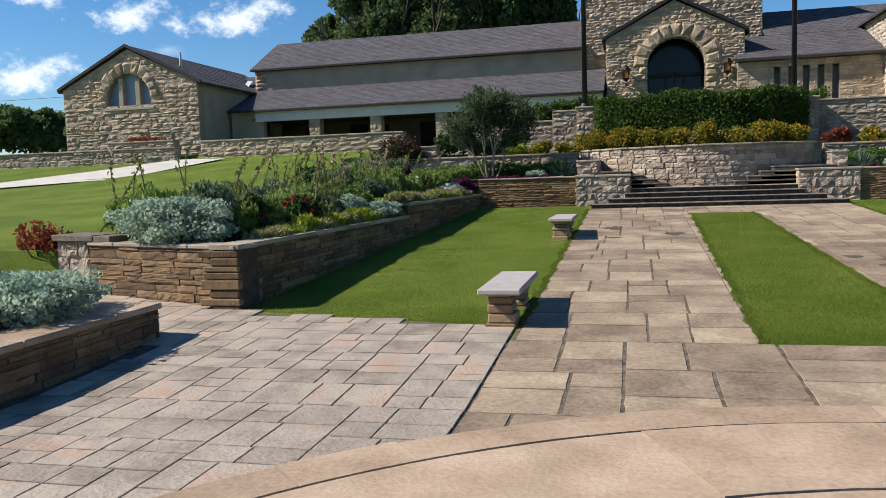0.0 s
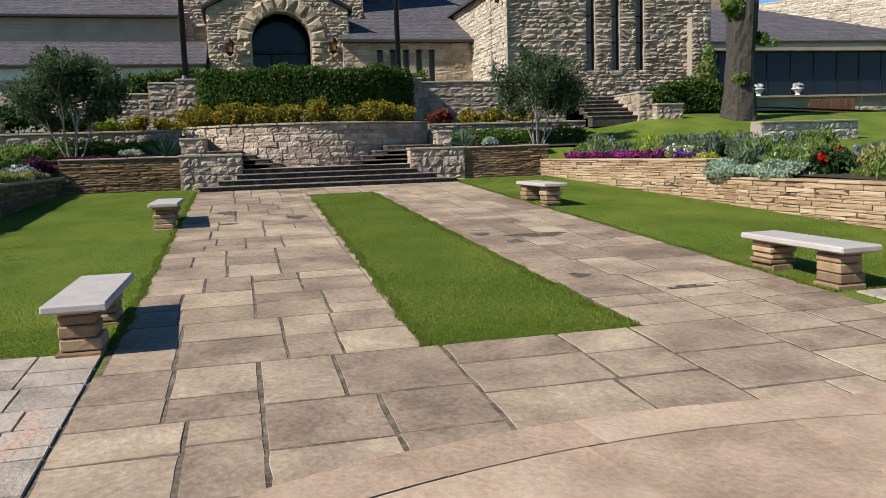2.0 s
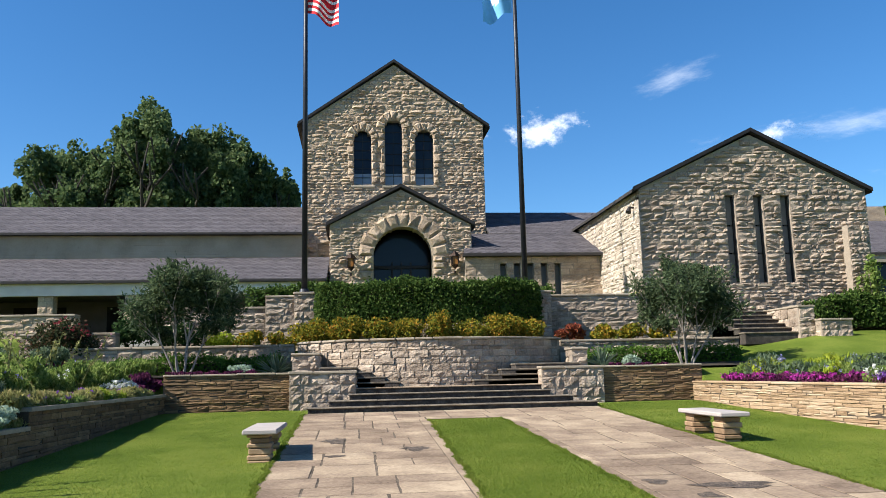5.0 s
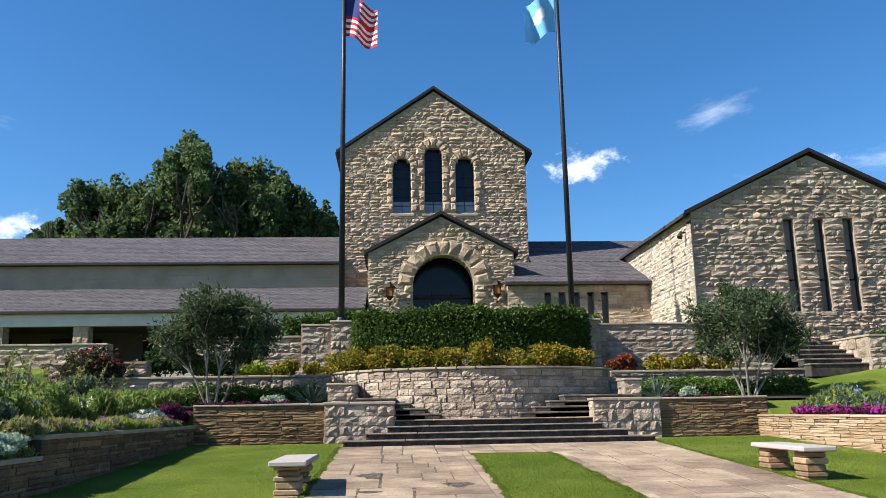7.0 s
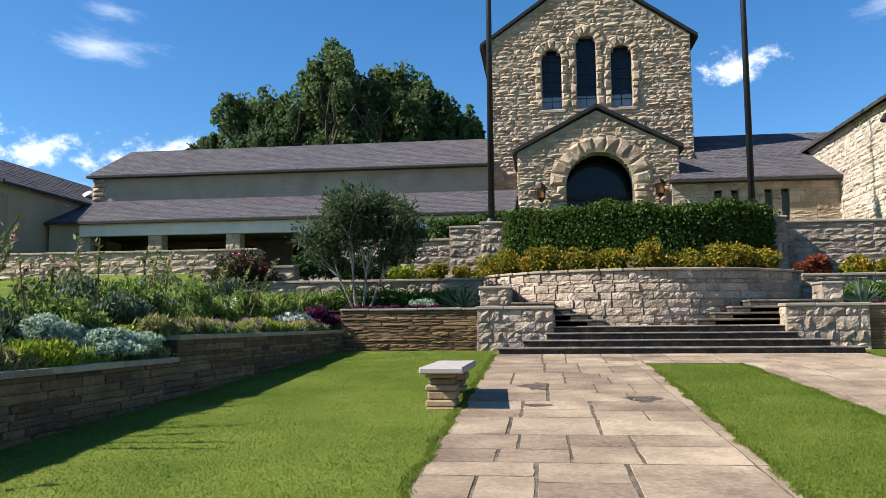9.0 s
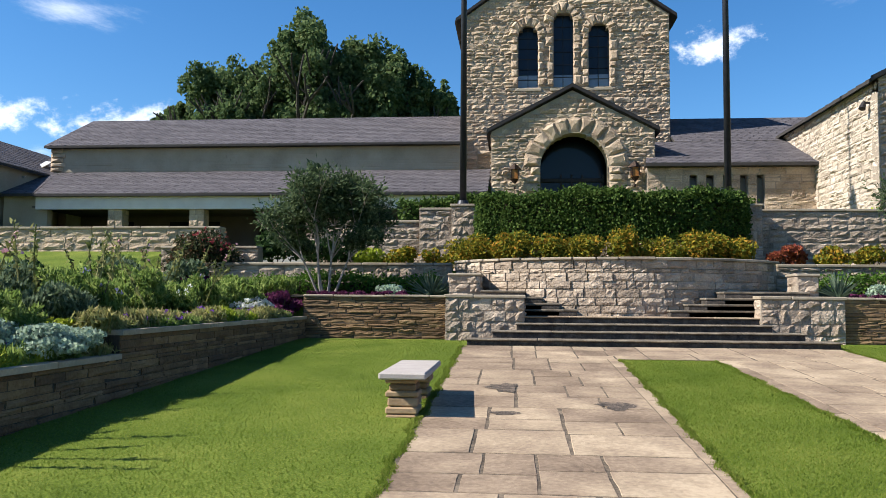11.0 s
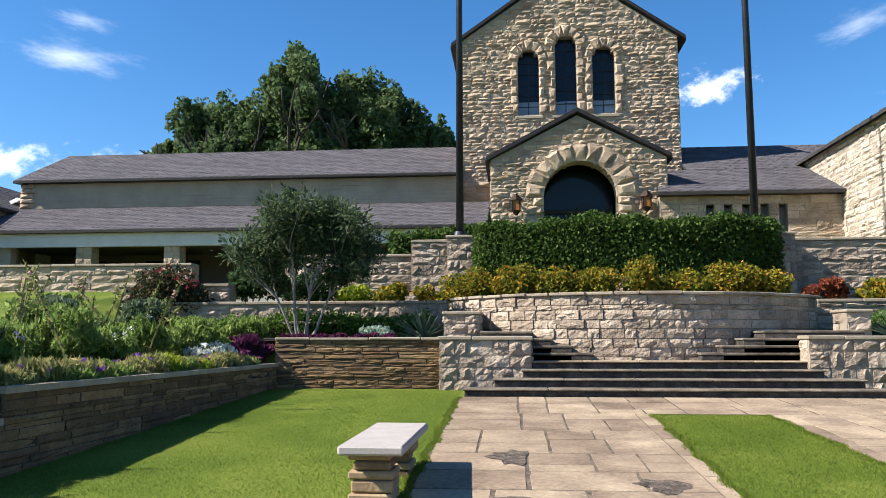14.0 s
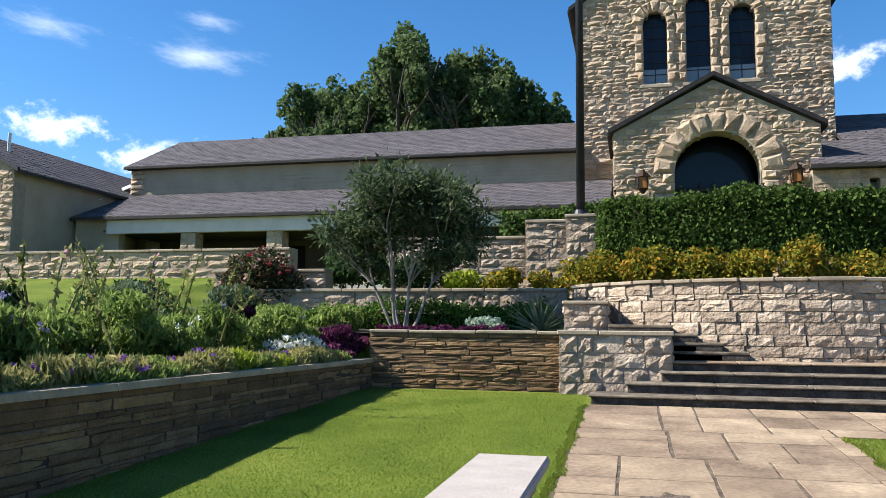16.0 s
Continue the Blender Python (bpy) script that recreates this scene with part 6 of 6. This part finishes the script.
# ---- clouds: far glowing sheets of vapour, ragged at the edge ----
def cloud_mat(name, stretch, low, high, cover):
    m = bpy.data.materials.new(name)
    m.use_nodes = True
    N, L = m.node_tree.nodes, m.node_tree.links
    N.remove(N["Principled BSDF"])
    tc = N.new("ShaderNodeTexCoord")
    no = N.new("ShaderNodeTexNoise")
    no.inputs["Scale"].default_value, no.inputs["Detail"].default_value, no.inputs["Roughness"].default_value = 0.022, 9, 0.66
    st = N.new("ShaderNodeMapping")
    st.inputs["Scale"].default_value = stretch
    L.new(tc.outputs["Object"], st.inputs["Vector"])
    L.new(st.outputs[0], no.inputs["Vector"])
    gr = N.new("ShaderNodeTexGradient")
    gr.gradient_type = "SPHERICAL"
    mp = N.new("ShaderNodeMapping")
    mp.inputs["Location"].default_value, mp.inputs["Scale"].default_value = (-1, -1, 0), (2, 2, 0)
    L.new(tc.outputs["Generated"], mp.inputs["Vector"])
    L.new(mp.outputs[0], gr.inputs[0])
    ad = N.new("ShaderNodeMath")
    ad.operation = "MULTIPLY_ADD"
    ad.inputs[1].default_value = 0.62
    nc = N.new("ShaderNodeMath")
    nc.operation = "MULTIPLY_ADD"
    nc.inputs[1].default_value, nc.inputs[2].default_value = 1.7, -0.4
    L.new(no.outputs[0], nc.inputs[0])
    L.new(gr.outputs["Fac"], ad.inputs[0])
    L.new(nc.outputs[0], ad.inputs[2])
    mr = N.new("ShaderNodeMapRange")
    mr.interpolation_type = "SMOOTHSTEP"
    mr.inputs[1].default_value, mr.inputs[2].default_value, mr.inputs[4].default_value = low, high, cover
    L.new(ad.outputs[0], mr.inputs[0])
    em = N.new("ShaderNodeEmission")
    em.inputs[0].default_value, em.inputs[1].default_value = (0.93, 0.96, 1.0, 1), 0.95
    tr = N.new("ShaderNodeBsdfTransparent")
    mx = N.new("ShaderNodeMixShader")
    L.new(mr.outputs[0], mx.inputs[0])
    L.new(tr.outputs[0], mx.inputs[1])
    L.new(em.outputs[0], mx.inputs[2])
    L.new(mx.outputs[0], N["Material Output"].inputs[0])
    return m


PUFF = cloud_mat("cloud_vapour", (1.0, 1.4, 1.0), 0.7, 1.1, 0.72)
WISP = cloud_mat("thin_cloud_vapour", (0.42, 1.5, 1.0), 0.68, 1.4, 0.32)


def cloud_sheet(bearing, elev, wdeg, hdeg, vapour, tilt=0.0, dist=900):
    b, e = radians(bearing), radians(elev)
    c = Vector((math.sin(b) * math.cos(e), math.cos(b) * math.cos(e), math.sin(e))) * dist
    w_, h_ = math.tan(radians(wdeg / 2)) * dist, math.tan(radians(hdeg / 2)) * dist
    v = []
    for j in range(5):
        for i in range(5):
            v.append(((i / 2 - 1) * w_, (j / 2 - 1) * h_, 0.0))
    f = [(j * 5 + i, j * 5 + i + 1, j * 5 + i + 6, j * 5 + i + 5) for j in range(4) for i in range(4)]
    ob = new("backdrop_cloud", mesh("backdrop_cloud", v, f, vapour))
    ob.matrix_world = look(c, (0, 0, 0), tilt)
    ob.visible_shadow = False
    tagged(ob, "small white fair-weather cloud in the blue sky", "cloud", kind="structure")


for b_, e_, w_, h_, vap, tilt in ((13.8, 17.3, 8.6, 4.2, PUFF, 4), (27.0, 14.3, 13.0, 4.6, WISP, -14), (35.0, 15.6, 21.0, 3.0, WISP, 3), (28.5, 15.0, 8.0, 3.2, PUFF, -8), (40.5, 12.5, 13.0, 3.0, WISP, 0), (39.7, 10.5, 5.0, 2.0, WISP, 0), (23.5, 20.2, 9.0, 3.4, WISP, -10), (-30.6, 18.7, 12.0, 4.4, WISP, 8), (-31.2, 18.5, 9.0, 3.2, WISP, 6), (-30.2, 20.9, 7.0, 2.2, WISP, 10), (-40.5, 19.3, 10.0, 3.4, WISP, 10), (-40.0, 13.0, 10.5, 4.6, PUFF, 12), (-34.6, 11.6, 8.0, 4.2, PUFF, 0), (-27.5, 11.6, 13.0, 4.6, PUFF, -3), (-41.0, 7.6, 11.0, 4.6, PUFF, 0), (-32.2, 9.4, 4.0, 1.8, WISP, 0)):
    cloud_sheet(b_, e_, w_, h_, vap, tilt)


# overhead wires beyond the chapel
wires = thing("overhead_wires", "thin dark overhead wires beyond the chapel", "wires", at=(-60, 60, 2))
for z in (8.4, 9.6, 10.9):
    v, f = [], []
    for k in range(25):
        x = -110 + 4 * k
        zc = z + 0.0004 * (x + 60) ** 2
        v += [(x, 62 + 0.018 * math.cos(1.5708 * c), zc + 0.018 * math.sin(1.5708 * c)) for c in range(4)]
        if k:
            f += [(4 * k - 4 + c, 4 * k - 4 + (c + 1) % 4, 4 * k + (c + 1) % 4, 4 * k + c) for c in range(4)]
    child("wire", mesh("wire", v, f, DARKTRIM), wires)

# ---- paving stones, laid one by one ----
def cells(x0, x1, y0, y1, lo, hi, rng, out):
    """Random ashlar: split a rectangle until its pieces are of stone size."""
    w_, h_ = x1 - x0, y1 - y0
    if (w_ <= hi and h_ <= hi and rng.random() < 0.75) or (w_ < 2 * lo and h_ < 2 * lo):
        out.append((x0, x1, y0, y1))
        return
    if (w_ > h_ and w_ >= 2 * lo) or h_ < 2 * lo:
        c = x0 + w_ * rng.uniform(0.35, 0.65)
        cells(x0, c, y0, y1, lo, hi, rng, out)
        cells(c, x1, y0, y1, lo, hi, rng, out)
    else:
        c = y0 + h_ * rng.uniform(0.35, 0.65)
        cells(x0, x1, y0, c, lo, hi, rng, out)
        cells(x0, x1, c, y1, lo, hi, rng, out)


def slab_meshes(material, n, ragged):
    out = []
    rng = random.Random(5)
    for _ in range(n):
        ring = []
        for a, b in (((0, 0), (1, 0)), ((1, 0), (1, 1)), ((1, 1), (0, 1)), ((0, 1), (0, 0))):
            for t in (0.0, 0.33, 0.67):
                ring.append((a[0] + (b[0] - a[0]) * t, a[1] + (b[1] - a[1]) * t))
        top = [(0.5 + (x - 0.5) * (1 - rng.uniform(0.2, 1) * ragged), 0.5 + (y - 0.5) * (1 - rng.uniform(0.2, 1) * ragged), 1 + rng.uniform(-0.12, 0.05)) for x, y in ring]
        low = [(x, y, 0.6) for x, y, z in [(0.5 + (p[0] - 0.5) * 1.01, 0.5 + (p[1] - 0.5) * 1.01, 0) for p in top]]
        bot = [(p[0], p[1], 0) for p in low]
        k = len(ring)
        f = [tuple(range(k))] + [(k + i, k + (i + 1) % k, (i + 1) % k, i) for i in range(k)] + [(2 * k + i, 2 * k + (i + 1) % k, k + (i + 1) % k, k + i) for i in range(k)]
        out.append(mesh("slab", top + low + bot, f, material))
    return out


FLAGS, PAVERS, PLAZAS = slab_meshes(FLAG, 24, 0.05), slab_meshes(PAVER, 10, 0.02), slab_meshes(PLAZA, 8, 0.01)
CX, CY, CRAD = 0.9, -7.25, 5.57


def lay(parent, rects, meshes, gap, thick, name, skip=None, limit=300, ang=0.0):
    rng = random.Random(3)
    rects = [r for r in rects if not (skip and all(skip(x, y) for x in r[:2] for y in r[2:]))]
    rects.sort(key=lambda r: abs(r[2] + 0.5) + 0.3 * abs(r[0] + 1))
    rest_v, rest_f = [], []
    for k, (x0, x1, y0, y1) in enumerate(rects):
        sh = Matrix(((x1 - x0 - gap, 0, 0, x0 + gap / 2), (0, y1 - y0 - gap, 0, y0 + gap / 2), (0, (y1 - y0 - gap) * (GS if y0 >= -2 else 0), thick, G(y0) + 0.001 + rng.uniform(-0.0015, 0.0015)), (0, 0, 0, 1)))
        me = rng.choice(meshes)
        if k < limit:
            ob = child(name, me, parent)
            ob.matrix_parent_inverse = Matrix()
            m2 = sh.copy()
            m2[2][1] = 0
            m2[2][3] = G((y0 + y1) / 2) + 0.001 + rng.uniform(-0.0015, 0.0015)
            tilt = Matrix.Translation((x0 + gap / 2, (y0 + y1) / 2, m2[2][3])) @ Matrix.Rotation(math.atan(GS) if y0 >= -2 else 0, 4, "X") @ Matrix.Translation((0, -(y1 - y0 - gap) / 2, 0)) @ Matrix.Diagonal((x1 - x0 - gap, y1 - y0 - gap, thick, 1))
            ob.matrix_basis = tilt
        else:
            i = len(rest_v)
            rest_v += [sh @ q.co for q in me.vertices]
            rest_f += [tuple(i + j for j in p.vertices) for p in me.polygons]
    if rest_v:
        tagged(child(name + "_field", mesh(name + "_field", rest_v, rest_f, meshes[0].materials[0]), parent), kind="stuff")


in_plaza = lambda x, y: (x - CX) ** 2 + (y - CY) ** 2 < (CRAD - 0.02) ** 2
rc, rects = random.Random(8), []
for x0, x1, y0, y1 in ((-2.2, 0.0, 0.0, 11.67), (1.75, 3.9, 0.0, 11.67), (-2.2, 3.9, 11.67, 13.3), (-2.25, 4.08, -4.2, -2.0), (-2.25, 4.08, -2.0, 0.0)):
    cells(x0, x1, y0, y1, 0.34, 0.95, rc, rects)
lay(flag_bed, rects, FLAGS, 0.015, 0.010, "flagstone", in_plaza, 300)
rects = []
for x0, x1, y0, y1 in ((-9.0, -2.255, -6.0, -2.0), (-9.0, -2.255, -2.0, 0.58), (4.1, 10.5, -4.5, -2.0), (4.1, 10.5, -2.0, 0.43)):
    cells(x0, x1, y0, y1, 0.2, 0.52, rc, rects)
wedge = []
cells(-5.75, -2.4, 0.58, 1.2, 0.2, 0.45, rc, wedge)
rects += [r for r in wedge if r[3] < 0.66 + (-2.4 - r[1]) * 0.19]
for x0, x1, y0, y1 in ((-9.5, -5.75, 0.58, 2.3),):
    cells(x0, x1, y0, y1, 0.2, 0.52, rc, rects)
lay(paver_bed, rects, PAVERS, 0.012, 0.02, "paver", lambda x, y: in_plaza(x, y) or (x < -5.6 and y < -0.2), 300)

# tapering border stones along the grass strip
for sg, n_ in ((0, 12), (1, 13)):
    for k in range(n_):
        ya, yb = 1.5 + 10.15 * k / n_, 1.5 + 10.15 * (k + 1) / n_ - 0.02
        q = [(0.0, ya), (0.0146 * ya, ya), (0.0146 * yb, yb), (0.0, yb)] if sg == 0 else [(1.75 - 0.0171 * ya, ya), (1.75, ya), (1.75, yb), (1.75 - 0.0171 * yb, yb)]
        slab_of("border_stone", [(x, y, G(y) + 0.011) for x, y in q], 0.03, FLAG, flag_bed)

plaza_bed = thing("pavement_plaza", "round plaza of smooth pink and buff sandstone slabs", "pavement", kind="structure")
pv = [(CX + 5.6 * math.cos(6.2832 * k / 64), CY + 5.6 * math.sin(6.2832 * k / 64), -0.065) for k in range(64)]
child("plaza_bed", mesh("plaza_bed", pv + [(x, y, -0.2) for x, y, z in pv], [tuple(range(64))] + [(64 + k, 64 + (k + 1) % 64, (k + 1) % 64, k) for k in range(64)], BED), plaza_bed)
for r0, r1, nseg in ((5.2, 5.57, 34), (4.15, 5.19, 26), (2.6, 4.14, 16), (0.9, 2.59, 9), (0.02, 0.89, 4)):
    rng = random.Random(int(r0 * 10))
    cuts = [6.2832 * (k + rng.uniform(-0.22, 0.22)) / nseg for k in range(nseg)]
    cuts.append(cuts[0] + 6.2832)
    for a0, a1 in zip(cuts, cuts[1:]):
        g_ = 0.004
        rr0, rr1 = r0 + g_, r1 - g_ + (rng.uniform(-0.03, 0.02) if r1 > 5.5 else 0)
        b0, b1 = a0 + g_ / r1, a1 - g_ / r1
        pts = [(rr1, b0 + (b1 - b0) * q / 5) for q in range(6)] + [(rr0, b1 - (b1 - b0) * q / 5) for q in range(6)]
        zt = -0.035 + rng.uniform(-0.003, 0.003)
        top = [(CX + r * math.cos(a), CY + r * math.sin(a), zt) for r, a in pts]
        n_ = len(top)
        v = top + [(x, y, -0.1) for x, y, z in top]
        child("plaza_slab", mesh("plaza_slab", v, [tuple(range(n_))] + [(n_ + k, n_ + (k + 1) % n_, (k + 1) % n_, k) for k in range(n_)], PLAZA), plaza_bed)

# ---- grass blades on the lawns nearest the walk ----
def blades(name, n, region, h, label, seed):
    rs = np.random.RandomState(seed)
    x = rs.uniform(region[0], region[1], n)
    y = region[2] + (region[3] - region[2]) * rs.uniform(0, 1, n) ** 1.5
    ok = np.ones(n, bool)
    if region[0] < -3:
        ok = (x > -5.68 + 0.033 * (y - 1.2)) & (y > 0.62 + (x < -2.7) * (-(x + 2.6)) * 0.19)
    if region[1] > 6:
        ok = x < 7.42 - 0.072 * (y - 1.0)
    if region[0] == 0.0:
        t = y / 11.67
        ok = (x > 0.17 * t) & (x < 1.75 - 0.2 * t)
    x, y = x[ok], y[ok]
    n = len(x)
    z = GS * np.clip(y, -2, 14)
    a = rs.uniform(0, 6.283, n)
    hh = h * rs.uniform(0.6, 1.3, n)
    wv = 0.0035
    lean = rs.normal(size=(n, 2)) * 0.012
    v = np.stack([np.stack([x - wv * np.cos(a), y - wv * np.sin(a), z], 1), np.stack([x + wv * np.cos(a), y + wv * np.sin(a), z], 1), np.stack([x + lean[:, 0], y + lean[:, 1], z + hh], 1)], 1).reshape(-1, 3)
    me = bpy.data.meshes.new(name)
    me.vertices.add(3 * n)
    me.vertices.foreach_set("co", v.ravel())
    me.loops.add(3 * n)
    me.loops.foreach_set("vertex_index", np.arange(3 * n))
    me.polygons.add(n)
    me.polygons.foreach_set("loop_start", np.arange(0, 3 * n, 3))
    me.polygons.foreach_set("loop_total", np.full(n, 3))
    me.materials.append(BLADE)
    me.update(calc_edges=True)
    tagged(new(name, me), label, "grass", kind="stuff")


blades("grass", 105000, (-5.6, -2.24, 0.6, 14.3), 0.015, "short mown green grass beside the shaded planter", 1)
blades("grass", 110000, (0.0, 1.75, 0.0, 11.67), 0.016, "short mown green grass strip between the walks", 2)
blades("grass", 105000, (3.95, 7.3, 0.5, 14.0), 0.015, "short mown green grass beside the golden wall", 3)

for n_, (xe, y0_, y1_) in enumerate(((0.02, 0, 11.6), (1.68, 0, 11.6), (-2.22, 0.65, 13.2), (3.93, 0.5, 13.2))):
    rs = np.random.RandomState(60 + n_)
    yy = y0_ + (y1_ - y0_) * rs.uniform(0, 1, 9000) ** 1.3
    slant = (0.0145 if n_ == 0 else -0.014 if n_ == 1 else 0.0) * yy
    xx = xe + slant + rs.normal(size=9000) * 0.022 + 0.02 * np.sin(yy * 5.3) + 0.015 * np.sin(yy * 13.1)
    zz = GS * np.clip(yy, -2, 14) + 0.012
    leaves("grass_fringe", np.stack([xx, yy, zz], 1), 0.008, BLADE, None, 5.0, 60 + n_, 0.8)
    tagged(bpy.context.scene.objects["grass_fringe" if n_ == 0 else "grass_fringe.%03d" % n_], "ragged grass fringe along the stone walk", "grass", kind="stuff")

# spalled hollows in the flagstones
HOLLOW = mat("spalled_hollow", [(0.035, 0.028, 0.022), (0.09, 0.07, 0.055), (0.2, 0.15, 0.11)], 14, 0.9, 1.0, 60, grit=0.5, contrast=3.0)
for n_, (hx, hy, ha, hb) in enumerate(((2.7, 4.64, 0.38, 0.16), (1.95, 4.95, 0.12, 0.16), (2.08, 1.95, 0.1, 0.11), (2.82, 1.1, 0.22, 0.06), (2.2, 4.2, 0.11, 0.12), (-1.5, 8.95, 0.17, 0.3), (-1.45, 7.44, 0.15, 0.09), (-0.35, 7.9, 0.2, 0.22))):
    rng = random.Random(n_)
    ring = []
    for k in range(18):
        a = 6.2832 * k / 18
        r = 1 + 0.35 * math.sin(3 * a + n_) * rng.random() + rng.uniform(-0.2, 0.2)
        ring.append((hx + ha * r * math.cos(a), hy + hb * r * math.sin(a)))
    v = [(x, y, G(y) + 0.0148) for x, y in ring] + [(hx + (x - hx) * 0.8, hy + (y - hy) * 0.8, G(y) + 0.0142) for x, y in ring]
    f = [(k, (k + 1) % 18, 18 + (k + 1) % 18, 18 + k) for k in range(18)] + [tuple(range(18, 36))]
    child("spalled_patch", mesh("spalled_patch", v, f, HOLLOW), flag_bed)
